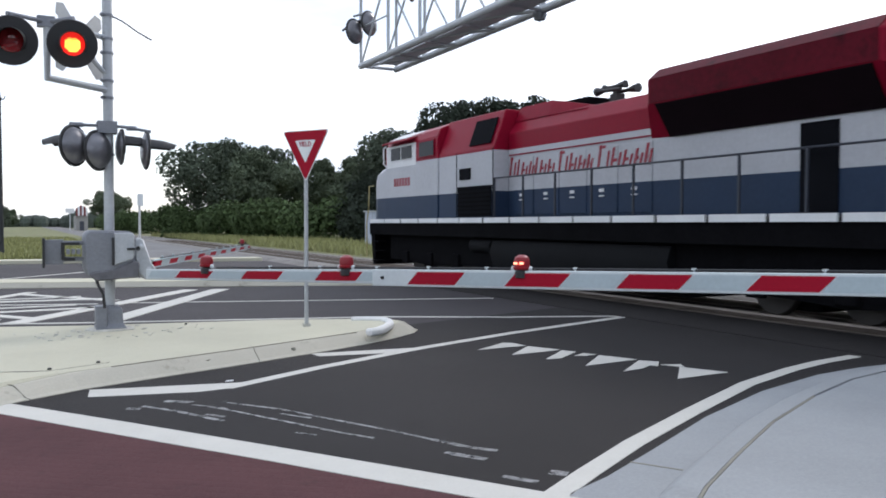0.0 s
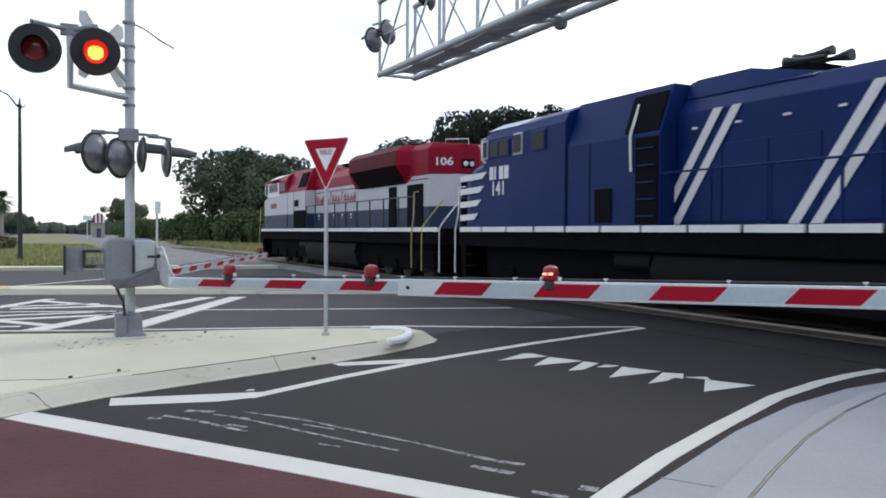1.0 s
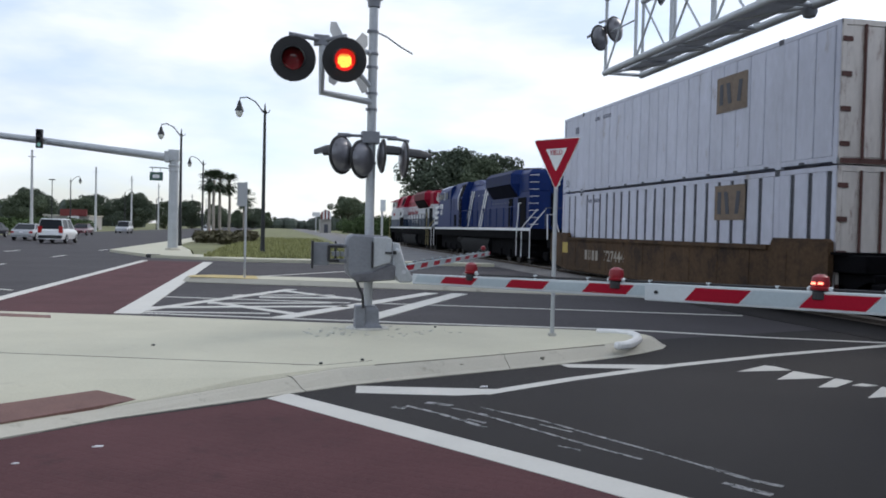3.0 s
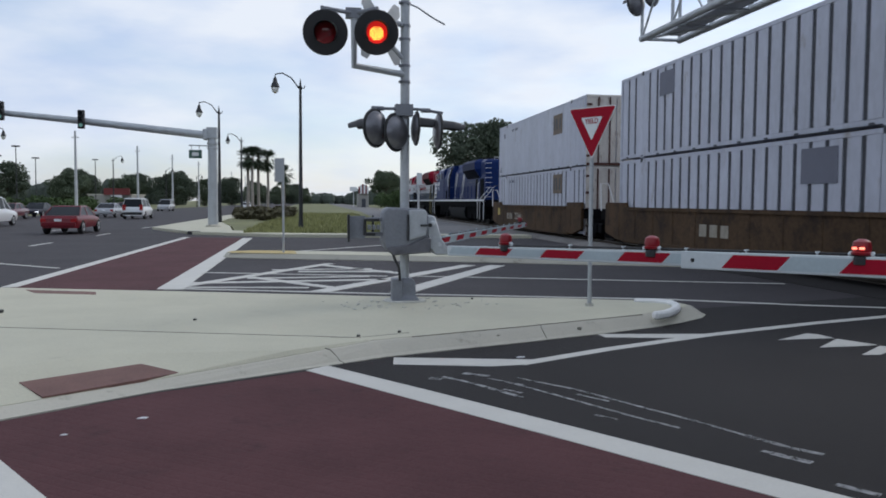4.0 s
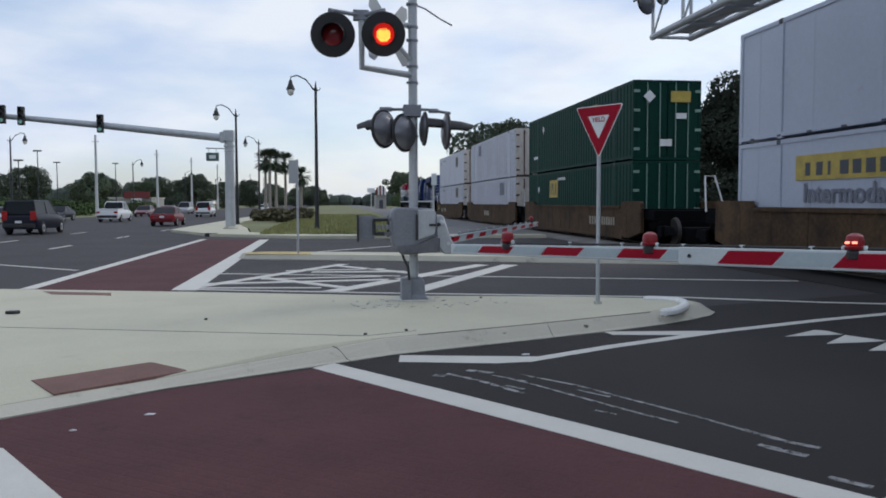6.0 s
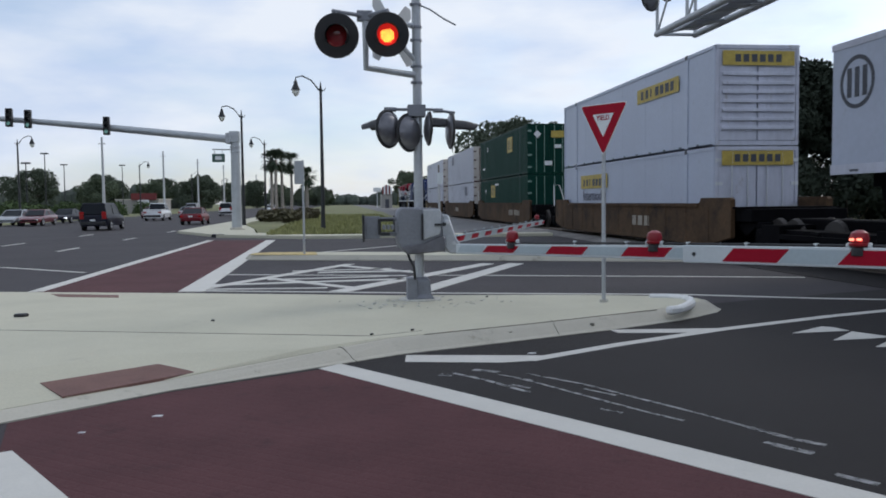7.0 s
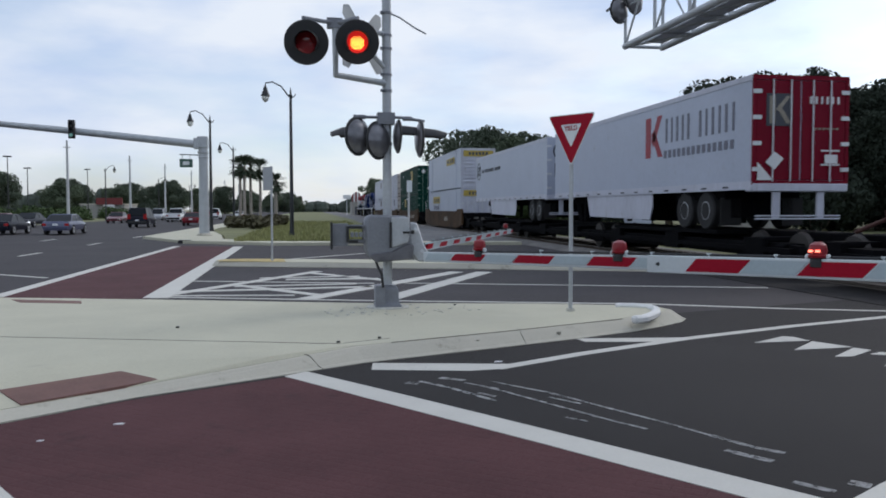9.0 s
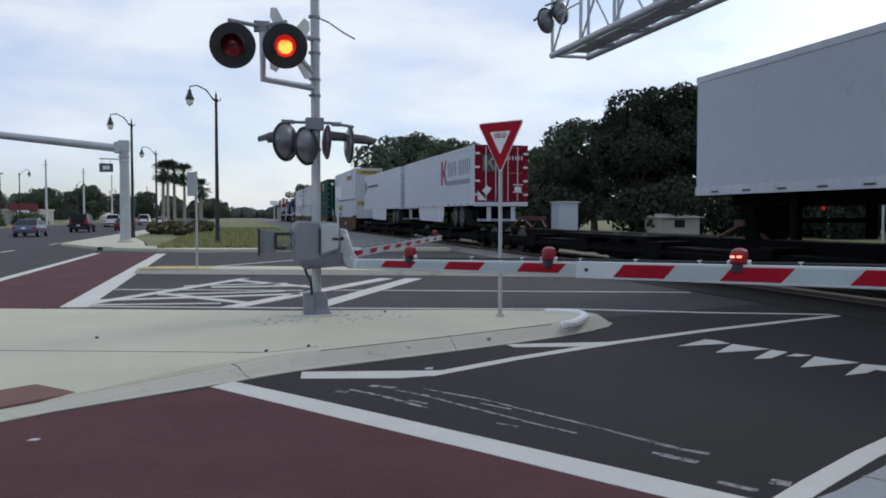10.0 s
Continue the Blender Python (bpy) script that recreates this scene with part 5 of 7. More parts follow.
part("plate", Build().box(-1.34, -1.06, 24.28, 24.3, 2.2, 2.88), "sign_grey", back_sign, bevel=0.005)
marker = thing("marker_post", "thin white marker post with a small plate", "marker post")
part("post", Build().tube([(4.6, 38.5, 0), (4.6, 38.5, 3.0)], 0.05, 6), "pole_pale", marker)
part("plate", Build().box(4.5, 4.75, 38.4, 38.44, 2.45, 3.0), "sheet_white", marker)
for x in (2.35, 3.3):
    b_ = thing("bollard", "slim black bollard at the edge of the grass", "bollard", group="bollards")
    part("shaft", Build().turn([(0.06, 0.1), (0.055, 0.95), (0.04, 1.02), (0.01, 1.05)], 10, (x, 36.9, 0)), "black", b_, smooth=True)


# ---- planting ----
def leaves(count, blobs, size, seed, squash=0.8):
    """Many small leaf clumps scattered over the skins of a few rounded masses."""
    r = np.random.RandomState(seed)
    b = Build()
    weights = np.array([q[3] ** 2 for q in blobs])
    pick = r.choice(len(blobs), count, p=weights / weights.sum())
    d = r.normal(size=(count, 3))
    d /= np.linalg.norm(d, axis=1)[:, None]
    rad = r.uniform(0.45, 1.08, count) ** 0.5 + np.minimum(np.abs(r.normal(size=count)) * 0.05, 0.12)
    for i in range(count):
        cx, cy, cz, R = blobs[pick[i]]
        p = Vector((cx, cy, cz)) + Vector((d[i][0], d[i][1], d[i][2] * squash)) * (R * rad[i])
        n = (Vector(d[i]) + Vector(r.normal(size=3)) * 0.7).normalized()
        t = n.orthogonal().normalized()
        t.rotate(Matrix.Rotation(r.uniform(0, 6.28), 3, n))
        u = n.cross(t)
        s = size * r.uniform(0.6, 1.5)
        k = len(b.v)
        b.v += [tuple(p + t * s), tuple(p + u * s * 0.6 + n * s * 0.15), tuple(p - t * s * 0.9), tuple(p - u * s * 0.6 + n * s * 0.1)]
        b.f.append((k, k + 1, k + 2, k + 3))
    return b


def fast_part(name, build, mat, parent, label=""):
    me = bpy.data.meshes.new(name)
    me.from_pydata(build.v, [], build.f)
    me.materials.append(M[mat])
    ob = new(name, me)
    ob.parent = parent
    if label:
        ob["label"] = label
    return ob


def oak(seed, h, spread, mat, label, count=2600):
    r = random.Random(seed)
    ob = thing("tree", label, "tree")
    part("trunk", Build().tube([(0, 0, -0.1), (0.15, 0.05, h * 0.2), (0.0, 0.2, h * 0.42)], 0.42, 9, r_end=0.26), "bark", ob, smooth=True)
    blobs = []
    for k in range(9):
        a = k * 2.4 + r.uniform(-0.4, 0.4)
        q = spread * (0.25 + 0.6 * r.random())
        z = h * r.uniform(0.38, 0.84)
        R = spread * r.uniform(0.3, 0.48)
        blobs.append((q * math.cos(a), q * math.sin(a), z, min(R, h - z)))
        part("limb", Build().tube([(0, 0.15, h * 0.36), (q * 0.5 * math.cos(a), q * 0.5 * math.sin(a), h * 0.36 + (z - h * 0.36) * 0.6), (q * math.cos(a), q * math.sin(a), z)], 0.16, 6, r_end=0.05), "bark", ob)
    for k in range(12):
        a, q, z = r.uniform(0, 6.28), spread * r.uniform(0.55, 1.0), h * r.uniform(0.4, 0.93)
        q *= 1.0 if z < h * 0.75 else 0.55
        blobs.append((q * math.cos(a), q * math.sin(a), z, spread * r.uniform(0.12, 0.22)))
    for k in range(9):
        a, q = r.uniform(0, 6.28), spread * r.uniform(0.1, 0.7)
        blobs.append((q * math.cos(a), q * math.sin(a), h * (0.93 - 0.25 * (q / spread) ** 2) * r.uniform(0.93, 1.0), spread * r.uniform(0.13, 0.2)))
    blobs.append((0, 0, h * 0.72, h * 0.26))
    blobs.append((0, 0, h * 0.35, spread * 0.4))
    fast_part("crown", leaves(count, blobs, 0.2, seed), mat, ob, "dense ragged leafy crown")
    return ob


oak_a = oak(11, 12.5, 6.0, "leaf_mid", "broad dark oak tree with a ragged crown", 14000)
oak_a.matrix_basis = pose(20.5, 104, 0)
oak_b = oak(23, 11.0, 5.0, "leaf", "leafy green oak tree with gaps in the crown", 10000)
oak_b.matrix_basis = pose(26.5, 104, 0)
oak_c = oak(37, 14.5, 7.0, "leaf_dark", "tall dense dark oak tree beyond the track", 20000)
oak_c.matrix_basis = pose(39.5, 71, 0)
r_ = random.Random(7)
for src, x, y, rz in ((oak_b, 23.6, 102, 60), (oak_a, 30.5, 112, 200), (oak_b, 36, 110, 30), (oak_b, 19.6, 240, 250), (oak_b, 23.5, 262, 10), (oak_b, 40, 104, 320),
                      (oak_c, 44.5, 68, 140), (oak_c, 54.0, 66, 20), (oak_a, 47, 82, 75), (oak_c, 58, 53, 200), (oak_a, 38.5, 84, 150), (oak_b, 50, 66, 10), (oak_a, 57, 56, 40), (oak_a, 58, 42, 110), (oak_c, 62, 46, 300), (oak_c, 64, 34, 170), (oak_a, 62, 26, 220), (oak_c, 68, 20, 70), (oak_a, 66, 10, 130)):
    t_ = copy_thing(src, pose(x, y, 0, 0, 0, rz))
for src, x, y, rz, k in ((oak_c, 49, 64, 260, 0.86), (oak_c, 30.8, 74, 40, 0.5), (oak_c, 44, 58, 300, 0.66), (oak_c, 50, 58, 80, 0.7), (oak_c, 34.3, 66, 120, 0.7)):
    copy_thing(src, pose(x, y, 0, 0, 0, rz) @ Matrix.Scale(k, 4))


def bush(seed, w, h, mat, label, count):
    r = random.Random(seed)
    ob = thing("bush", label, "bush")
    blobs = [(r.uniform(-w, w) * 0.6, r.uniform(-w, w) * 0.6, h * r.uniform(0.25, 0.6), min(w, h) * r.uniform(0.35, 0.55)) for _ in range(7)]
    fast_part("foliage", leaves(count, blobs, 0.2, seed, 0.8), mat, ob)
    stems = Build()
    for x, y, z, R in blobs:
        stems.tube([(x * 0.3, y * 0.3, -0.1), (x, y, z)], 0.05, 5, r_end=0.02)
    part("stems", stems, "bark", ob)
    return ob


bush_a = bush(3, 4.2, 4.6, "bush", "sprawling green bush beside the track", 4200)
bush_a.matrix_basis = pose(23, 80, 0)
for x, y, rz in ((19.5, 90, 40), (24.5, 74, 100), (18.2, 104, 300), (17.5, 125, 77), (24, 92, 190), (17.2, 160, 20), (17.0, 190, 120), (22, 84, 10)):
    copy_thing(bush_a, pose(x, y, 0, 0, 0, rz))
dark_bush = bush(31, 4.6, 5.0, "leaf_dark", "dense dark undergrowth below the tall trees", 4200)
dark_bush.matrix_basis = pose(38, 64, 0)
for x, y, rz in ((27, 66, 220), (29, 72, 20), (32, 58, 33), (37, 56, 160), (43, 50, 210), (41, 60, 30), (45, 57, 120), (48, 53, 250), (51, 48, 80), (54, 44, 310), (56, 38, 170), (58, 31, 20), (60, 24, 200), (35, 68, 99), (62, 16, 45), (47, 61, 140)):
    copy_thing(dark_bush, pose(x, y, 0, 0, 0, rz))
scrub = bush(9, 1.7, 1.1, "scrub", "low brownish scrub in the verge", 700)
scrub.matrix_basis = pose(-5.6, 70, 0.1)
for x, y, rz in ((-4.0, 66, 40), (-3.2, 74, 200), (-5.0, 79, 20), (-6.4, 84, 130), (-3.9, 88, 75)):
    copy_thing(scrub, pose(x, y, 0.1, 0, 0, rz))


def palm(seed, h, label):
    r = random.Random(seed)
    ob = thing("palm_tree", label, "palm tree")
    part("trunk", Build().tube([(0, 0, -0.1), (0.08, 0.03, h * 0.5), (0.02, 0.05, h)], 0.17, 10, r_end=0.14), "palm_bark", ob, smooth=True)
    b = Build()
    for k in range(70):
        a, el = r.uniform(0, 6.28), r.uniform(-1.1, 1.3)
        ln = r.uniform(1.1, 1.6)
        d = Vector((math.cos(a) * math.cos(el), math.sin(a) * math.cos(el), math.sin(el)))
        s = d.cross(Vector((0, 0, 1))).normalized()
        c = Vector((0, 0, h))
        for j in range(-5, 6):
            e = (d + s * j * 0.13 + Vector((0, 0, -0.05 * abs(j)))).normalized()
            p0, p1 = c + d * ln * 0.45, c + d * ln * 0.45 + e * ln * 0.62 - Vector((0, 0, 0.16))
            n = len(b.v)
            b.v += [tuple(p0), tuple(p0 + (p1 - p0) * 0.6 + s * 0.035), tuple(p1), tuple(p0 + (p1 - p0) * 0.6 - s * 0.035)]
            b.f.append((n, n + 1, n + 2, n + 3))
        n = len(b.v)
        q = c + d * ln * 0.45
        b.v += [tuple(c + s * 0.02), tuple(q + s * 0.02), tuple(q - s * 0.02), tuple(c - s * 0.02)]
        b.f.append((n, n + 1, n + 2, n + 3))
    fast_part("crown", b, "palm_leaf", ob, "fan-shaped drooping fronds")
    return ob


palm_a = palm(5, 6.2, "cabbage palm with a rough pale trunk")
palm_a.matrix_basis = pose(-7.6, 92, 0.1)
for x, y, rz in ((-6.5, 93.5, 100), (-6.9, 90, 210), (-4.2, 104, 40), (-5.7, 96, 330), (-5.4, 130, 80)):
    copy_thing(palm_a, pose(x, y, 0.1 if y < 100 else -1.2, 0, 0, rz))

# long grass along the verge and the tracks
def tuft_field(name, label, mat, n, area, hmax, seed):
    r = np.random.RandomState(seed)
    b = Build()
    for i in range(n):
        x, y = area(r)
        hgt, a = hmax * r.uniform(0.4, 1.0), r.uniform(0, 6.28)
        dx, dy = math.cos(a) * 0.05, math.sin(a) * 0.05
        lean = r.normal(size=2) * hgt * 0.3
        k = len(b.v)
        b.v += [(x - dx, y - dy, 0.1), (x + dx, y + dy, 0.1), (x + lean[0], y + lean[1], 0.1 + hgt)]
        b.f.append((k, k + 1, k + 2))
    tagged(fast_part(name, b, mat, None), label, "grass", kind="stuff")


tuft_field("verge_grass", "long yellowish grass on the verge", "blade", 9000, lambda r: (r.uniform(-3.6, 4.3), 38.4 + 60 * r.rand() ** 1.6 + 1.5), 0.32, 1)
tuft_field("track_grass", "rough grass and weeds along the far side of the track", "blade", 9000, lambda r: (14.8 + 9 * r.rand() ** 1.5, 24 + 90 * r.rand()), 0.7, 2)

# ---- distance on the left: poles, trees, shops ----
for src, x, y, rz in ((oak_a, -68, 190, 0), (oak_b, -80, 176, 70), (oak_a, -62, 225, 110), (oak_b, -52, 240, 200), (oak_a, -56, 262, 20), (oak_b, -58, 205, 33), (oak_a, -46, 285, 200), (oak_b, -24, 330, 120), (oak_a, -30, 300, 250), (oak_b, -34, 260, 40), (oak_a, -40, 240, 310), (oak_b, -18, 380, 0), (oak_a, -26, 350, 90), (oak_b, -92, 182, 160), (oak_a, -100, 196, 20), (oak_b, -112, 180, 270), (oak_a, -12, 400, 33), (oak_b, -7, 420, 80)):
    copy_thing(src, pose(x, y, -2.4, 0, 0, rz))
for x, y, rz in ((-36, 100, 0), (-42, 98, 90), (-47, 104, 180), (-53, 100, 30), (-38, 120, 60), (-38, 140, 200), (-37, 165, 20), (-60, 106, 50), (-66, 98, 120)):
    copy_thing(bush_a, pose(x, y, -2.0, 0, 0, rz))


def plain_pole(x, y, h, r, label, mat="pole_pale", head=False):
    ob = thing("utility_pole", label, "pole", group="poles along the far road")
    part("shaft", Build().tube([(x, y, -0.06), (x, y, h)], r, 8, r_end=r * 0.6), mat, ob, smooth=True)
    if head:
        part("lamp_head", Build().box(x - 0.5, x + 0.5, y - 0.2, y + 0.2, h, h + 0.18), "lamp_post", ob, bevel=0.03)
    else:
        part("crossarm", Build().box(x - 0.45, x + 0.45, y - 0.05, y + 0.05, h - 0.9, h - 0.8), mat, ob)


for x, y, h in ((-30.2, 76, 8.2), (-30.8, 112, 10.5), (-31, 150, 11), (-31, 185, 11.5), (-31, 225, 12), (-30, 262, 12), (-30, 300, 12), (-29, 345, 12)):
    plain_pole(x, y, h, 0.22, "pale concrete utility pole beside the far road")
for x, y, h in ((-36, 100, 6.5), (-39, 115, 8.5), (-38, 150, 8.5), (-42, 132, 7.8), (-50, 120, 8)):
    plain_pole(x, y, h, 0.1, "slim car park lamp pole", "lamp_post", True)
for x, y in ((-30.2, 82), (-30.4, 130), (-30.6, 175), (-30.8, 220)):
    copy_thing(lamp_a, pose(x + 0.98, y - 44.8, -0.16, 0, 0, 0) @ Matrix.Translation((-0.98, 44.8, 0)) @ pose(0, 0, 0, 0, 0, 180) @ Matrix.Translation((0.98, -44.8, 0)))
shop = thing("shop", "low red-fronted shop building behind trees", "building")
part("wall", Build().box(-44, -35.9, 168, 180, -0.06, 2.6), "building", shop)
part("fascia", Build().box(-41, -36.2, 167.6, 168, 2.6, 3.9), "building_red", shop, "red fascia")
part("sign", Build().box(-39.6, -37.6, 167.4, 167.6, 1.8, 2.6), "decal_white", shop, "white sign board")
part("roof", Build().box(-44.2, -35.7, 168, 180.4, 2.6, 2.8), "kerb", shop)
shop2 = thing("restaurant", "distant roadside building with a red and white striped awning", "building")
part("wall", Build().box(10.4, 13.0, 210, 220, -0.06, 3.6), "building", shop2)
part("doorway", Build().box(11.2, 12.2, 209.95, 210.05, -0.06, 2.3), "decal_dark", shop2, "dark shop doorway")
for k in range(6):
    part("stripe", Build().box(10.4 + k * 0.42, 10.82 + k * 0.42, 209.4, 210, 3.6, 5.2 + 0.8 * math.sin(math.pi * (k + 0.5) / 6)), "building_red" if k % 2 == 0 else "decal_white", shop2)
part("sign_board", Build().box(8.2, 10.1, 209.6, 210, 4.2, 5.3), "decal_white", shop2)
part("sign_leg", Build().box(9.05, 9.25, 209.7, 209.9, -0.06, 4.2), "pole_pale", shop2)
for i, (x0, x1, y, h) in enumerate(((-10, 22, 470, 6.5), (16, 70, 400, 8.0), (-60, -12, 520, 8.0), (-130, -50, 330, 9.0), (60, 160, 260, 10.0), (-200, -90, 200, 10.0))):
    r2 = random.Random(i)
    b = Build()
    k = int((x1 - x0) / 1.6)
    for j in range(k):
        x = x0 + (x1 - x0) * j / k
        hh = h * (0.7 + 0.3 * noise.noise((x * 0.12, i, 0)) + 0.25 * r2.random())
        w = 1.5 + 1.4 * r2.random()
        b.turn([(w * 0.9, -0.06), (w * 1.2, hh * 0.35), (w, hh * 0.75), (w * 0.5, hh * 0.95), (0.1, hh)], 7, (x, y + r2.uniform(-5, 5), 0))
    tagged(fast_part("far_woods", b, "far_wood", None), "dark band of distant woods on the horizon", "woods", kind="stuff")
# added woods, out of view, that block low sky light behind the camera
back = Build()
for k in range(40):
    a = radians(100 + 160 * k / 39)
    back.turn([(3.5, -0.06), (4.2, 3), (3, 7), (0.3, 9.5)], 7, (90 * math.sin(a), 90 * math.cos(a), 0))
tagged(fast_part("far_woods", back, "far_wood", None), "unseen band of woods added behind the camera", "woods", kind="stuff")


# ---- the train ----
SPEED, TRACK_X = 17.95, 12.1
MOVERS = []


def rolling(name, label, category, u, group=""):
    """A thing on the train; u is where its front end stands along the track at the start."""
    ob = thing(name, label, category, pose(TRACK_X, u, 0), group)
    MOVERS.append((ob, u))
    return ob


def side_plate(parent, name, poly, x, mat, label="", t=0.006):
    """A flat decal on the side that faces the road; poly of (y, z)."""
    return part(name, Build().prism_x(poly, x - t, x + 0.002), mat, parent, label)


def rect(y0, y1, z0, z1, lean=0.0):
    return [(y0, z0), (y1, z0), (y1 + lean, z1), (y0 + lean, z1)]


def truck(parent, y, wheels=2, gap=1.75):
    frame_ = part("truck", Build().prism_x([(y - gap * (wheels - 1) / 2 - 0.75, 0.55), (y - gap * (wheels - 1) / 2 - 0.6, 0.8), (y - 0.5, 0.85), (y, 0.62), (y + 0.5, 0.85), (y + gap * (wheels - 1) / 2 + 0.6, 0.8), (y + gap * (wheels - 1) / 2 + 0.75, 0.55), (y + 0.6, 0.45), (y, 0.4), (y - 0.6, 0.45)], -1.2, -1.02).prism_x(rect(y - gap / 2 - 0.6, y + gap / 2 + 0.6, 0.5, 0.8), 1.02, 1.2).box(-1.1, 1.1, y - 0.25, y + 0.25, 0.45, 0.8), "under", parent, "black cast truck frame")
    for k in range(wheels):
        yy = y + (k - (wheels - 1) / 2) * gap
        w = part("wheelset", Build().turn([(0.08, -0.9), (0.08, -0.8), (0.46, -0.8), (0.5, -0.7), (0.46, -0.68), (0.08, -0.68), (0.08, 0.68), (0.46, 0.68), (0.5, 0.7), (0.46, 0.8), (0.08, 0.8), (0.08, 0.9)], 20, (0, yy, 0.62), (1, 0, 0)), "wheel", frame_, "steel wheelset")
        # solid box added between the wheels to block light from beyond
        part("gear_block", Build().box(-0.62, 0.62, yy - 0.75, yy + 0.3, 0.24, 0.78), "under", frame_, bevel=0.04)
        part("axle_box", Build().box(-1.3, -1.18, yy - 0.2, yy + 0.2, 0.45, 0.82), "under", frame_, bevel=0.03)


def locomotive(u, paint_, roof_, dark_, label, white_rail):
    ob = rolling("locomotive", label, "locomotive", u, "locomotives of the train")
    L = 22.4
    # plain dark box added to keep daylight from showing under the deck
    part("deck_filler", Build().box(-1.22, 1.22, -L + 1.2, -1.2, 0.52, 1.33), "under", ob, "dark filler box under the deck")
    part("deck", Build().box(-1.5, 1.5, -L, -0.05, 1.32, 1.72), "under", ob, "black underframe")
    for k in range(17):
        y0 = -0.2 - k * (L - 0.4) / 17
        part("deck_edge", Build().box(-1.55, -1.5, y0 - (L - 0.4) / 17 + 0.09, y0, 1.7, 1.83), "loco_white", ob, "white deck edge")
    part("walkway", Build().box(-1.5, 1.5, -L, -0.05, 1.72, 1.8), "under", ob)
    # nose and cab
    part("nose", Build().loft([[(sx * w, y, z) for sx, z in ((-1, 1.8), (-1, zt - 0.18), (-0.88, zt), (0.88, zt), (1, zt - 0.18), (1, 1.8))] for y, w, zt in ((-0.15, 1.3, 3.25), (-0.75, 1.5, 3.45), (-1.75, 1.52, 3.65))]), paint_, ob, "wide short nose", bevel=0.02)
    cabp = lambda zt: ((-1.53, 1.8), (-1.53, zt - 0.42), (-1.42, zt - 0.2), (-0.95, zt), (0.95, zt), (1.42, zt - 0.2), (1.53, zt - 0.42), (1.53, 1.8))
    cab = part("cab", Build().loft([[(x, y, z) for x, z in cabp(zt)] for y, zt in ((-1.5, 4.44), (-1.75, 4.52), (-5.3, 4.6))]), paint_, ob, "full-width crew cab", bevel=0.02)
    part("cab_roof", Build().loft([[(-1.44, y, 4.34), (-0.95, y, 4.56), (0.95, y, 4.56), (1.44, y, 4.34)] for y in (-1.6, -4.6)]), "loco_white" if roof_ == "fec_red" else "box_grey", cab, "pale cab roof")
    for y0, y1, za, zb, mt in ((-3.6, -2.85, 3.62, 4.1, "loco_white"), (-2.75, -2.05, 3.62, 4.1, "loco_white"), (-5.1, -4.15, 3.6, 4.12, "fec_red")) if roof_ == "fec_red" else ((-1.72, -1.5, 3.6, 4.1, "box_grey"), (-2.34, -1.88, 3.6, 4.04, "citx"), (-2.86, -2.4, 3.6, 4.04, "citx"), (-3.45, -3.1, 3.6, 4.14, "box_grey"), (-4.5, -3.95, 3.62, 4.1, "citx")):
        w = part("side_window", Build().box(-1.56, -1.5, y0 - 0.04, y1 + 0.04, za, zb), mt, cab, "window surround", bevel=0.01)
        part("pane", Build().box(-1.575, -1.55, y0, y1, za + 0.05, zb - 0.05), "glass", w)
    if roof_ == "fec_red":
        part("cab_side_panel", Build().box(-1.542, -1.52, -3.85, -1.62, 3.45, 4.13), "loco_white", cab, "white cab side round the windows")
    part("windscreen", Build().box(-1.2, -0.1, -1.52, -1.44, 3.72, 4.2).box(0.1, 1.2, -1.52, -1.44, 3.72, 4.2), "glass", cab, "two windscreens")
    if roof_ == "fec_red":
        part("sunshade", Build().loft([[(-1.48, y, 4.26), (-1.8, y, 4.16), (-1.8, y, 4.2), (-1.46, y, 4.31)] for y in (-3.75, -1.85)]), roof_ if roof_ == "fec_red" else "box_grey", cab, "side window shade")
    part("mirror_frame", Build().tube([(-1.6, -1.75, 3.5), (-1.68, -1.7, 3.6), (-1.68, -1.7, 4.1), (-1.6, -1.75, 4.15)], 0.025, 6), "loco_white", cab)
    # cabinet behind the cab, then the long hood
    part("cabinet", Build().loft([[(x, y, z) for x, z in ((-1.5, 1.8), (-1.5, 3.6), (-1.15, 4.57), (1.15, 4.57), (1.5, 3.6), (1.5, 1.8))] for y in (-5.32, -8.4)]), paint_, ob, "electrical cabinet", bevel=0.02)
    if roof_ == "fec_red":
        part("intake", Build().box(-1.53, -1.48, -8.3, -6.5, 1.86, 2.66).box(-1.53, -1.48, -7.2, -6.6, 2.85, 3.15), "grille", ob, "dark louvred intake")
        for k in range(7):
            part("louvre", Build().box(-1.55, -1.52, -8.25, -6.55, 1.9 + 0.11 * k, 1.94 + 0.11 * k), "under", ob)
        part("cabinet_window", Build().loft([[(-1.478, y, 3.72), (-1.24, y, 4.38), (-1.265, y, 4.39), (-1.503, y, 3.73)] for y in (-8.2, -7.1)]), "grille", ob, "dark upper opening")
        part("door_seam", Build().box(-1.51, -1.49, -6.42, -6.39, 1.85, 3.58).box(-1.51, -1.49, -8.38, -8.34, 1.85, 3.58), "grille", ob)
    else:
        part("intake", Build().box(-1.53, -1.48, -6.95, -6.4, 1.9, 2.6), "grille", ob, "dark intake")
        part("cabinet_window", Build().loft([[(-1.478, y, 3.66), (-1.22, y, 4.42), (-1.245, y, 4.43), (-1.503, y, 3.67)] for y in (-8.35, -7.35)]), "grille", ob, "dark upper opening")
        part("door_seam", Build().box(-1.51, -1.49, -5.36, -5.33, 1.85, 3.58).box(-1.51, -1.49, -6.2, -6.18, 1.85, 3.58), "grille", ob)
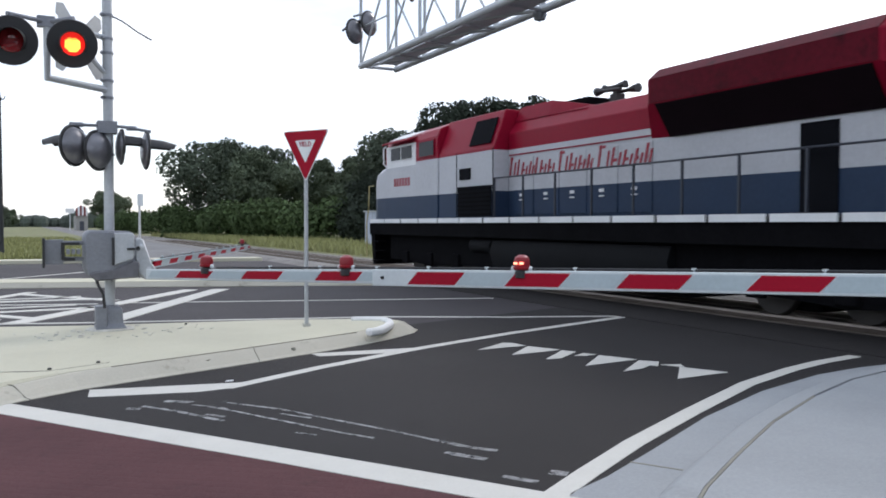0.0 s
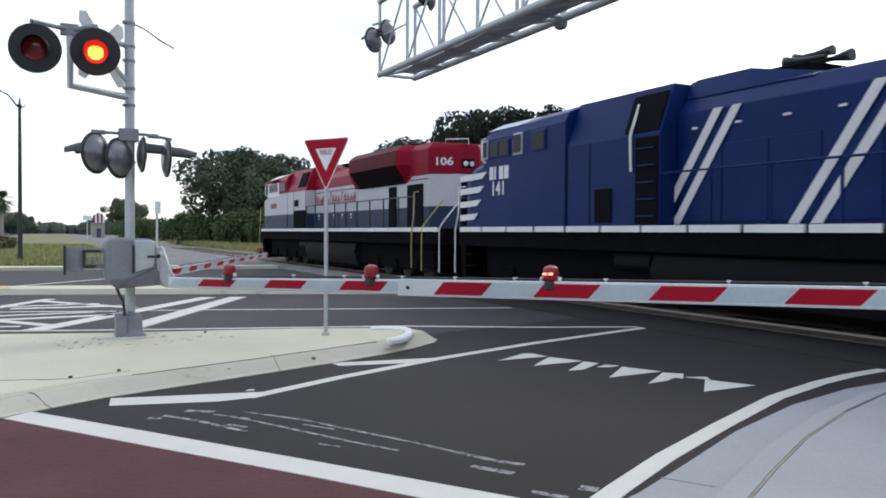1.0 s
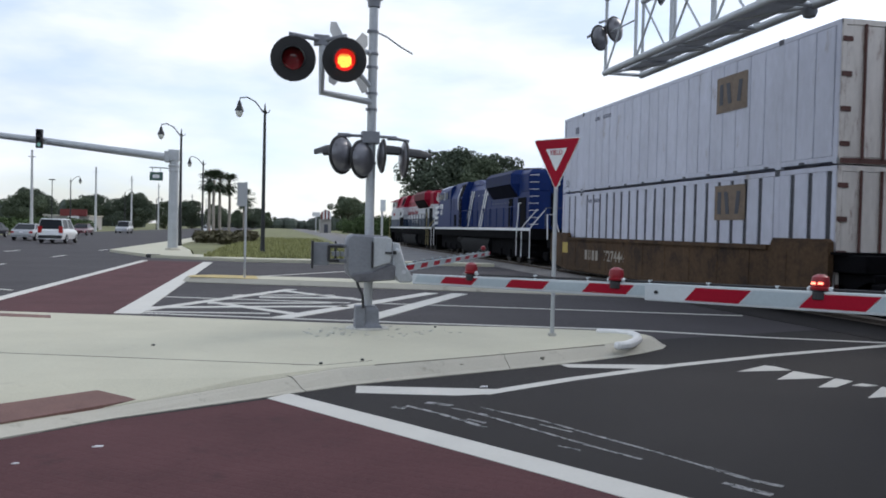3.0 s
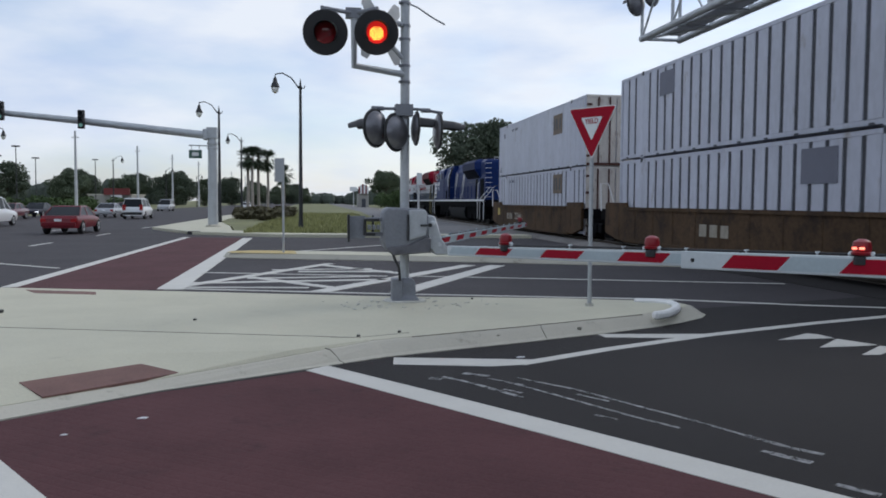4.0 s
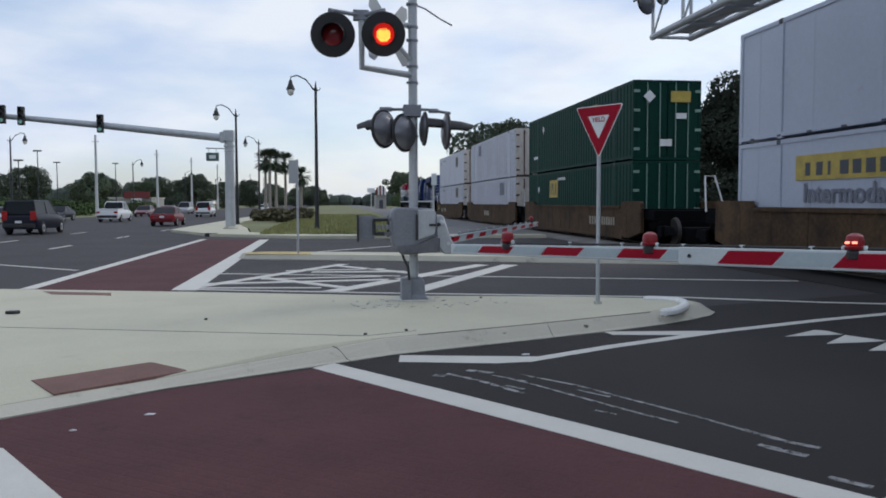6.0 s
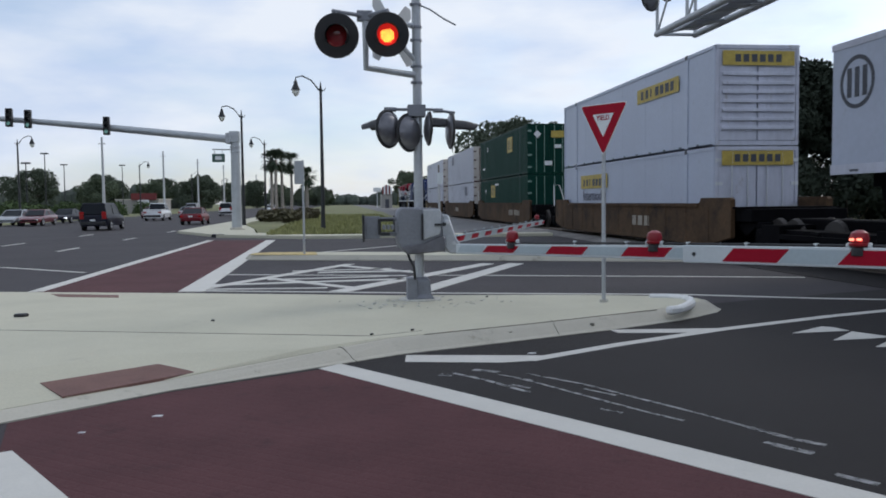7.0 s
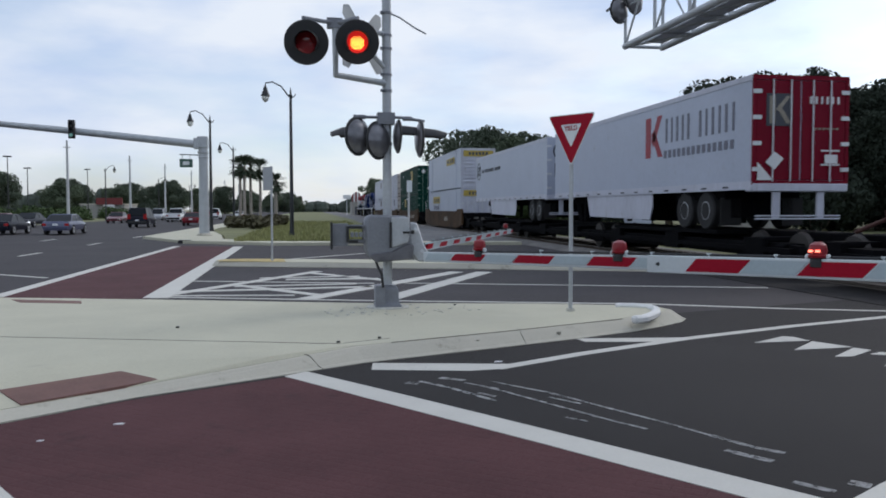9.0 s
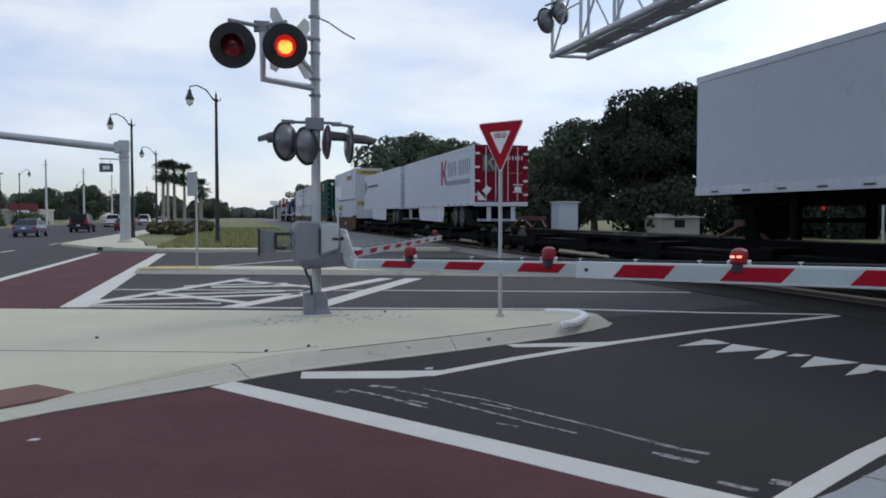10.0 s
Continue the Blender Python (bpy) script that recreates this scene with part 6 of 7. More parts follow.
    hood = part("hood", Build().loft([[(x, y, z) for x, z in ((-1.08, 1.8), (-1.08, 3.95), (-0.85, 4.28), (0.85, 4.28), (1.08, 3.95), (1.08, 1.8))] for y in (-8.42, -20.55)] + [[(x * 0.32, -21.2, z) for x, z in ((-1.08, 1.8), (-1.08, 3.95), (-0.85, 4.28), (0.85, 4.28), (1.08, 3.95), (1.08, 1.8))]]), paint_, ob, "long engine hood", bevel=0.015)
    part("roof_hump", Build().loft([[(x, y, z) for x, z in ((-0.9, 4.25), (-0.75, zt), (0.75, zt), (0.9, 4.25))] for y, zt in ((-8.42, 4.58), (-8.6, 4.62), (-9.9, 4.62), (-11.4, 4.32))]), roof_, ob, "raised roof section")
    for k, y in enumerate((-8.6, -9.65, -10.7, -11.75, -12.8)):
        d_ = part("hood_door", Build().box(-1.1, -1.075, y - 0.98, y, 1.9, 3.3), paint_, hood, bevel=0.006)
        if roof_ == "fec_red":
            part("latch", Build().box(-1.12, -1.1, y - 0.55, y - 0.4, 2.35, 2.42).box(-1.12, -1.1, y - 0.55, y - 0.4, 2.25, 2.28), "loco_white", d_)
    for y0, y1 in ((-17.9, -17.22), (-20.1, -18.85)):
        part("dark_door", Build().box(-1.11, -1.07, y0, y1, 1.85, 3.25), "grille", hood, "dark open doorway")
    # flared radiator
    fl = lambda w, b, zb, zt, q: ((-b, zb), (-w, 3.92), (-w, zt - 0.2), (-w + q, zt), (w - q, zt), (w, zt - 0.2), (w, 3.92), (b, zb))
    rad = part("radiator_housing", Build().loft([[(x, y, z) for x, z in fl(w, b, zb, zt, q)] for y, w, b, zb, zt, q in ((-13.7, 1.1, 1.05, 3.28, 4.56, 0.25), (-14.1, 1.5, 1.05, 3.28, 4.58, 0.25), (-18.85, 1.5, 1.05, 3.28, 4.58, 0.25), (-19.2, 1.13, 1.1, 3.52, 4.56, 0.2), (-20.55, 1.13, 1.1, 3.52, 4.54, 0.2), (-21.23, 0.36, 0.35, 3.52, 4.46, 0.07))]), roof_, ob, "flared radiator housing", bevel=0.02)
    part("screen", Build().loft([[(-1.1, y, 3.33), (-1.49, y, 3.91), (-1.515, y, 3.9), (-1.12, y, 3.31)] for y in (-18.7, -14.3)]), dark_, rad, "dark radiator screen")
    part("radiator_cover", Build().loft([[(-1.508, y, 3.93), (-1.508, y, 4.39), (-1.26, y, 4.595), (1.26, y, 4.595), (1.26, y, 4.57), (-1.24, y, 4.57), (-1.49, y, 4.36), (-1.49, y, 3.93)] for y in (-18.8, -14.14)]), "cover_red" if roof_ == "fec_red" else "cover_blue", rad, "darker radiator side")
    for k in range(3):
        yc = -14.9 - 1.5 * k
        part("fan", Build().turn([(0.68, 4.58), (0.72, 4.6), (0.72, 4.7), (0.6, 4.74), (0.05, 4.72)], 20, (0, yc, 0)), "under", rad, "round cooling fan")
    HY = -11.35 if roof_ == "fec_red" else -10.68
    part("horn", Build().box(-0.12, 0.12, HY - 0.12, HY + 0.12, 4.28, 4.62).turn([(0.04, -0.3), (0.05, 0.0), (0.045, 0.3), (0.11, 0.55)], 10, (-0.15, HY, 4.7), (0, 1, 0.05)).turn([(0.11, -0.55), (0.045, -0.2), (0.04, 0.3)], 10, (0.1, HY - 0.05, 4.68), (0, 1, 0)).turn([(0.09, -0.35), (0.04, 0.0), (0.04, 0.25)], 10, (-0.05, HY, 4.79), (0, 1, 0)).turn([(0.04, -0.1), (0.04, 0.2), (0.09, 0.4)], 10, (0.02, HY + 0.1, 4.77), (0, 1, 0.1)), "black", ob, "black air horn cluster")
    part("exhaust", Build().box(-0.5, 0.5, -10.9, -9.7, 4.4, 4.6), "under", ob, bevel=0.03)
    part("grab_rail", Build().tube([(-0.5, -20.5, 4.5), (-0.5, -20.5, 4.66), (0.1, -20.95, 4.66), (0.1, -20.95, 4.45)], 0.016, 6), "loco_white", ob)
    # rear end
    part("light_plate", Build().box(-0.27, 0.16, -21.25, -21.2, 3.7, 3.98), "grille", ob, "dark plate behind the rear headlights")
    for x in (-0.16, 0.06):
        part("rear_light", Build().turn([(0.08, 0.0), (0.075, -0.03), (0.02, -0.04)], 14, (x, -21.25, 3.84), (0, 1, 0)), "decal_white", ob, "rear headlight")
    part("rear_door", Build().box(-0.28, 0.0, -21.24, -21.15, 1.9, 3.42), "grille", ob)
    # running gear
    part("fuel_tank", Build().loft([[(x, y, z) for x, z in ((-1.35, 1.25), (-1.45, 0.95), (-1.3, 0.45), (-0.9, 0.28), (0.9, 0.28), (1.3, 0.45), (1.45, 0.95), (1.35, 1.25))] for y in (-14.6, -8.1)]), "tank", ob, "rounded fuel tank", smooth=True)
    part("air_tank", Build().tube([(-1.2, -8.0, 1.1), (-1.2, -6.9, 1.1)], 0.2, 12), "tank", ob, smooth=True)
    truck(ob, -4.2, 3, 1.7)
    truck(ob, -18.2, 3, 1.7)
    part("pilot", Build().loft([[(-1.4, -0.1, 0.3), (1.4, -0.1, 0.3), (1.45, -0.05, 1.4), (-1.45, -0.05, 1.4)], [(-1.4, -0.3, 0.3), (1.4, -0.3, 0.3), (1.45, -0.4, 1.4), (-1.45, -0.4, 1.4)]]), "under", ob)
    part("coupler", Build().box(-0.18, 0.18, -0.1, 0.55, 0.75, 1.05).box(-0.18, 0.18, -L - 0.5, -L, 0.75, 1.05), "under", ob)
    for y0 in (-0.5, -L + 0.35):
        for k in range(4):
            part("step", Build().box(-1.52, -1.2, y0 - 0.35, y0 + 0.2, 0.42 + 0.32 * k, 0.46 + 0.32 * k), "under", ob)
    # handrails along the walkway
    n, rail_mat = 9, "handrail" if roof_ == "fec_red" else "citx"
    for k in range(n + 1):
        y = -8.4 - k * 11.9 / n
        part("stanchion", Build().box(-1.5, -1.46, y - 0.02, y + 0.02, 1.8, 2.82), rail_mat, ob)
    for z in (2.82,):
        part("handrail", Build().tube([(-1.48, -8.4, z), (-1.48, -20.3, z)], 0.02, 6), rail_mat, ob)
    for y, dy in ((-20.45, -0.25), (-0.15, -0.3)):
        part("end_rail", Build().tube([(-1.52, y + dy, 2.95), (-1.56, y, 2.95), (-1.58, y, 2.2), (-1.58, y - dy * 0.6, 1.75), (-1.58, y - dy * 0.6, 0.55)], 0.021, 8), white_rail if y < -21.5 or y > -1 else ("rail_yellow" if white_rail == "rail_yellow" else "loco_white"), ob, "bent grab rail")
    for y in (-21.05, -22.3):
        part("end_rail", Build().tube([(-0.85, y, 2.68), (-1.5, y, 1.92), (-1.57, y, 1.75), (-1.57, y, 0.5)], 0.02, 8), "rail_yellow" if white_rail == "rail_yellow" and y > -22 else "loco_white", ob, "slanting stair rail")
    part("end_rail", Build().tube([(-0.9, -22.35, 2.72), (0.9, -22.35, 2.72)], 0.02, 6).tube([(-0.9, -22.35, 2.72), (-0.9, -22.35, 1.8)], 0.02, 6), "handrail", ob)
    return ob, hood


fec, fec_hood = locomotive(26.1, "fec", "fec_red", "fec_dark", "red, white and blue diesel locomotive with a dark underframe", "rail_yellow")
# name along the hood, drawn as slanted bars
y = -8.5
for ws in ((0.26, 0.12, 0.26, 0.2, 0.12, 0.26, 0.26), (0.32, 0.26, 0.24, 0.2), (0.36, 0.3, 0.28, 0.24, 0.2)):
    for i, w in enumerate(ws):
        tall = 0.5 if i == 0 else (0.42 if i % 3 == 1 else 0.34)
        side_plate(fec, "name_bar", rect(y - 0.075, y, 2.84, 2.84 + tall, -0.1), -1.108, "decal_red", "red slanted lettering bar")
        if w > 0.15:
            side_plate(fec, "name_bar", rect(y - w, y - w + 0.065, 2.84, 2.84 + tall * 0.72, -0.08), -1.108, "decal_red", "red slanted lettering bar")
            side_plate(fec, "name_bar", rect(y - w + 0.065, y - 0.075, 2.84 + (tall - 0.08 if i == 0 else 0.12), 2.9 + (tall - 0.08 if i == 0 else 0.12)), -1.107, "decal_red", "red lettering bar")
        y -= w + 0.075
    y -= 0.12
for k in range(6):
    side_plate(fec, "mark_bar", rect(-2.35 - 0.21 * k, -2.2 - 0.21 * k, 2.85, 3.1), -1.532, "decal_red", "small red lettering bar")
lettering("number", "106", 0.34, "decal_white", fec, pose(-0.752, -20.897, 3.9, 90, 0, -41), "white number", 0.006, 1.25)
part("stripe", Build().box(-1.1, -1.078, -20.5, -8.45, 3.38, 3.41), "fec_red", fec)

citx, citx_hood = locomotive(2.7, "citx", "citx", "citx_dark", "dark blue diesel locomotive with white slanted stripes", "loco_white")
for k in range(4):
    z = 2.0 + 0.36 * k
    side_plate(citx, "nose_stripe", [(-0.2, z), (-1.0 - 0.16 * k, z + 0.03), (-1.25 - 0.16 * k, z + 0.2), (-0.2, z + 0.16)], -1.53, "decal_white", "white nose stripe", 0.02)
for k, w in enumerate((0.2, 0.08, 0.2, 0.22)):
    side_plate(citx, "mark_bar", rect(-1.85 - 0.25 * k - w, -1.85 - 0.25 * k, 3.05, 3.38), -1.532, "decal_white", "white lettering bar")
lettering("number", "141", 0.5, "decal_white", citx, pose(-1.535, -2.3, 2.8, 90, 0, -90), "white number", 0.01)
for y0 in (-7.88, -11.08):
    for dy in (0.0, -0.44):
        side_plate(citx, "slant_stripe", rect(y0 + dy - 0.22, y0 + dy, 1.85, 3.95, -1.52), -1.118, "decal_white", "white slanted stripe")
for k in range(8):
    part("rung", Build().tube([(-1.1, -20.62, 2.0 + 0.32 * k), (-0.76, -20.98, 2.0 + 0.32 * k)], 0.014, 6), "loco_white", citx)
for k in range(6):
    part("hood_latch", Build().box(-1.13, -1.1, -9.0 - 1.05 * k, -8.86 - 1.05 * k, 3.62, 3.66), "decal_white", citx)
    part("hood_latch", Build().box(-1.13, -1.1, -14.3 - 0.62 * k, -14.05 - 0.62 * k, 3.06, 3.09), "decal_grey", citx)
part("ladder_well", Build().box(-1.53, -1.4, -8.38, -7.72, 1.86, 3.55), "grille", citx, "dark recess with a ladder")
for k in range(5):
    part("ladder_step", Build().box(-1.56, -1.52, -8.3, -7.8, 2.0 + 0.33 * k, 2.03 + 0.33 * k), "citx", citx)
part("ladder_rail", Build().tube([(-1.54, -7.6, 2.9), (-1.56, -7.6, 3.6), (-1.3, -7.55, 4.25)], 0.03, 6), "loco_white", citx, "white ladder rail")


# containers, well cars, trailers
BOX_L = 16.15


def door_end(parent, y, z0, z1, mat, rods="alu", w=1.28, gear=True):
    """Rear doors: two leaves with hinges, lock rods and posts."""
    for s in (-1, 1):
        leaf = part("door", Build().box(min(0.02 * s, (w - 0.1) * s), max(0.02 * s, (w - 0.1) * s), y - 0.03, y + 0.01, z0 + 0.14, z1 - 0.12), mat, parent, bevel=0.01)
        for q in (0.3, 0.78) if gear else ():
            part("lock_rod", Build().tube([(s * q, y - 0.07, z0 + 0.1), (s * q, y - 0.07, z1 - 0.1)], 0.034 if rods == "rust_rod" else 0.022, 6), rods, leaf)
        for k in range(4 if gear else 0):
            zz = z0 + 0.4 + k * (z1 - z0 - 0.8) / 3
            part("hinge", Build().box(min(s * (w - 0.22), s * (w + 0.0)), max(s * (w - 0.22), s * (w + 0.0)), y - 0.06, y - 0.02, zz - 0.05, zz + 0.05), rods, leaf)
    fr = Build().box(-w, w, y - 0.04, y + 0.02, z0, z0 + 0.13).box(-w, w, y - 0.04, y + 0.02, z1 - 0.11, z1)
    for s in (-1, 1):
        fr.box(min(s * w, s * (w - 0.09)), max(s * w, s * (w - 0.09)), y - 0.04, y + 0.02, z0, z1)
    part("door_frame", fr, mat, parent)
    if mat == "box_cream":
        part("door_sill", Build().box(-w + 0.02, w - 0.02, y - 0.055, y - 0.035, z0 + 0.01, z0 + 0.12), "rust_rod", parent, "rusted door sill")


def container(u, z0, kind, label, door_mat, h=2.9, gear=True):
    ob = rolling("container", label, "container", u, "containers on the train")
    w, z1 = 1.295, z0 + h
    mat = {"ribbed": "box_white", "grooved": "box_white", "smooth": "box_grey", "green": "box_green"}[kind]
    body = Build()
    body.box(-w + 0.03, w - 0.03, -BOX_L + 0.05, -0.04, z0 + 0.05, z1 - 0.02)
    part("body", body, mat, ob)
    rails = Build().box(-w, -w + 0.08, -BOX_L, 0, z0 + 0.06, z0 + 0.16).box(-w, -w + 0.08, -BOX_L, 0, z1 - 0.1, z1).box(w - 0.08, w, -BOX_L, 0, z0 + 0.06, z0 + 0.16).box(w - 0.08, w, -BOX_L, 0, z1 - 0.1, z1)
    part("side_rail", rails, mat, ob)
    for y in (-0.0, -BOX_L + 0.14):
        part("corner_post", Build().box(-w - 0.004, -w + 0.14, y - 0.14, y, z0, z1), mat, ob, bevel=0.012)
    for y in (-1.9, -BOX_L + 2.1):
        part("frame_post", Build().box(-w - 0.004, -w + 0.1, y - 0.22, y, z0, z1), mat, ob, "lifting frame post", bevel=0.01)
        part("casting", Build().box(-w - 0.006, -w + 0.15, y - 0.2, y - 0.02, z1 - 0.12, z1 + 0.012), "box_groove", ob)
    if kind in ("ribbed", "grooved", "green"):
        n = 26 if kind != "green" else 44
        pitch = (BOX_L - 0.4) / n
        for k in range(n):
            y0 = -0.25 - k * pitch
            if kind == "green":
                part("corrugation", Build().prism([(-w + 0.03, y0), (-w + 0.005, y0 - pitch * 0.18), (-w + 0.005, y0 - pitch * 0.5), (-w + 0.03, y0 - pitch * 0.68)], z0 + 0.16, z1 - 0.1), mat, ob)
            else:
                wide = 0.74 if kind == "ribbed" else 0.95
                part("panel", Build().box(-w + 0.002, -w + 0.032, y0 - pitch * wide, y0, z0 + 0.17, z1 - 0.11), mat, ob)
                if kind == "ribbed":
                    # the groove's shade is put into its colour
                    part("groove", Build().box(-w + 0.018, -w + 0.031, y0 - pitch * 0.98, y0 - pitch * (wide + 0.02), z0 + 0.17, z1 - 0.11), "box_groove", ob, "sunken groove with its shade in the colour")
    else:
        for k in range(6):
            y0 = -1.0 - k * 2.4
            part("seam", Build().box(-w + 0.026, -w + 0.031, y0 - 0.015, y0, z0 + 0.17, z1 - 0.11), "seam", ob)
    for k in range(12):
        part("lash_point", Build().box(-w - 0.006, -w + 0.03, -0.8 - k * 1.3, -0.62 - k * 1.3, z0 + 0.05, z0 + 0.1), "box_groove", ob)
    door_end(ob, -BOX_L, z0, z1, door_mat, "rust_rod" if door_mat == "box_cream" else ("green_rod" if door_mat == "box_green" else "alu"), gear=gear)
    return ob


ZA, ZU = 0.3, 3.18
HB = 2.85


def bars(ob, y, z, n, w, gap, h, mat, x=-1.297, label="small lettering bar"):
    for k in range(n):
        side_plate(ob, "mark_bar", rect(y - k * (w + gap) - w, y - k * (w + gap), z, z + h), x, mat, label)


# first pair: pale ribbed boxes
c = container(-22.95, ZU, "grooved", "white upper container with faint grooves and a faded panel", "box_cream")
bars(c, -3.2, ZU + 2.45, 4, 0.07, 0.05, 0.13, "decal_grey"), bars(c, -3.9, ZU + 2.45, 6, 0.07, 0.05, 0.13, "decal_grey")
side_plate(c, "faint_mark", rect(-1.6, -1.25, ZU + 2.2, ZU + 2.45), -1.3, "decal_grey", "small grey mark")
lettering("number", "53", 0.36, "decal_dark", c, pose(-1.303, -0.55, ZU + 0.35, 90, 0, -90))
side_plate(c, "decal_panel", rect(-12.85, -11.45, ZU + 1.6, ZU + 2.5), -1.3, "decal_brown", "faded brown panel")
for dy, lean in ((-11.6, 0.0), (-12.0, 0.1), (-12.4, -0.08)):
    side_plate(c, "logo_bar", rect(dy - 0.16, dy, ZU + 1.8, ZU + 2.32, lean), -1.307, "decal_dark")
c = container(-22.95, ZA, "ribbed", "white lower container with dark vertical grooves", "box_cream", HB)
bars(c, -2.6, ZA + 2.45, 4, 0.07, 0.05, 0.13, "decal_grey"), bars(c, -3.25, ZA + 2.45, 6, 0.07, 0.05, 0.13, "decal_grey")
side_plate(c, "decal_panel", rect(-12.9, -11.5, ZA + 1.77, ZA + 2.64), -1.3, "decal_brown", "faded brown panel")
for dy, lean in ((-11.65, 0.0), (-12.05, 0.1), (-12.45, -0.08)):
    side_plate(c, "logo_bar", rect(dy - 0.16, dy, ZA + 1.92, ZA + 2.48, lean), -1.307, "decal_dark")
# second pair
c = container(-43.0, ZU, "ribbed", "white upper container with dark grooves and a cream door end", "box_cream")
side_plate(c, "decal_panel", rect(-4.5, -3.4, ZU + 1.9, ZU + 2.65), -1.3, "decal_grey", "grey panel")
c = container(-43.0, ZA, "ribbed", "white lower container with dark grooves and a grey panel", "box_cream", HB)
side_plate(c, "decal_panel", rect(-12.7, -11.35, ZA + 1.8, ZA + 2.6), -1.3, "decal_grey", "grey panel")
# green pair
c = container(-62.6, ZU, "green", "dark green corrugated upper container with a yellow panel", "box_green")
side_plate(c, "decal_panel", rect(-12.0, -10.4, ZU + 1.55, ZU + 2.5), -1.305, "decal_yellow", "yellow logo panel")
for dy, lean in ((-10.7, 0.0), (-11.15, 0.12), (-11.6, -0.08)):
    side_plate(c, "logo_bar", rect(dy - 0.14, dy, ZU + 1.7, ZU + 2.35, lean), -1.313, "decal_dark")
side_plate(c, "placard", [(-3.2, ZU + 2.0), (-3.35, ZU + 2.2), (-3.2, ZU + 2.4), (-3.05, ZU + 2.2)], -1.305, "decal_white", "white diamond placard")
bars(c, -1.2, ZU + 0.75, 5, 0.12, 0.05, 0.15, "decal_white", -1.303)
part("placard", Build().prism_y([(-0.95, ZU + 2.3), (-0.72, ZU + 2.53), (-0.49, ZU + 2.3), (-0.72, ZU + 2.07)], -BOX_L - 0.11, -BOX_L - 0.1), "decal_white", c, "white diamond placard on the doors")
part("decal_panel", Build().box(0.1, 0.85, -BOX_L - 0.11, -BOX_L - 0.1, ZU + 2.1, ZU + 2.5), "decal_yellow", c, "yellow logo panel on the doors")
part("mark_bar", Build().box(0.3, 0.7, -BOX_L - 0.11, -BOX_L - 0.1, ZU + 1.5, ZU + 1.7), "decal_white", c)
part("mark_bar", Build().box(-0.3, 0.15, -BOX_L - 0.11, -BOX_L - 0.1, ZU + 0.5, ZU + 0.75), "decal_white", c)
c = container(-62.6, ZA, "green", "dark green corrugated lower container with a yellow panel", "box_green", HB)
side_plate(c, "decal_panel", rect(-6.0, -4.5, ZA + 1.57, ZA + 2.42), -1.305, "decal_yellow", "yellow logo panel")
for dy, lean in ((-4.75, 0.0), (-5.15, 0.1), (-5.55, -0.06)):
    side_plate(c, "logo_bar", rect(dy - 0.12, dy, ZA + 1.7, ZA + 2.28, lean), -1.313, "decal_dark")
side_plate(c, "placard", [(-2.3, ZA + 1.8), (-2.45, ZA + 2.0), (-2.3, ZA + 2.2), (-2.15, ZA + 2.0)], -1.305, "decal_white", "white diamond placard")
bars(c, -6.0, ZA + 2.4, 8, 0.12, 0.05, 0.12, "decal_white", -1.303)
# pale smooth pair with yellow signs
for z, up in ((ZU, True), (ZA, False)):
    c = container(-86.7, z, "smooth", "smooth pale grey container with yellow sign panels", "box_white", 2.9 if up else HB, gear=not up)
    y0 = -9.9 if up else -2.8
    zs = z + (1.9 if up else 1.83)
    side_plate(c, "sign_panel", rect(y0 - 3.7, y0, zs, zs + (0.5 if up else 0.58)), -1.3, "decal_yellow", "yellow sign panel")
    for k, w in enumerate((0.2, 0.24, 0.1, 0.3, 0.28, 0.3, 0.26)):
        side_plate(c, "sign_bar", rect(y0 - 0.4 - 0.44 * k - w, y0 - 0.4 - 0.44 * k, zs + 0.1, zs + 0.4), -1.307, "decal_dark")
    if not up:
        lettering("letters", "Intermodal", 0.62, "decal_grey", c, pose(-1.303, y0 - 1.85, zs - 0.32, 90, 0, -90), "blue-grey word", 0.012, 1.12)
    part("end_sign", Build().box(-1.1, 1.1, -BOX_L - 0.09, -BOX_L - 0.075, z + 2.3, z + 2.72), "decal_yellow", c, "yellow sign on the doors")
    for k in range(6):
        part("sign_bar", Build().box(-0.72 + k * 0.25, -0.55 + k * 0.25, -BOX_L - 0.097, -BOX_L - 0.09, z + 2.4, z + 2.62), "decal_dark", c)
    if up:
        for k in range(7):
            part("door_rib", Build().box(-1.1, 1.1, -BOX_L - 0.1, -BOX_L - 0.03, z + 0.45 + 0.26 * k, z + 0.55 + 0.26 * k), "box_white", c, bevel=0.01)


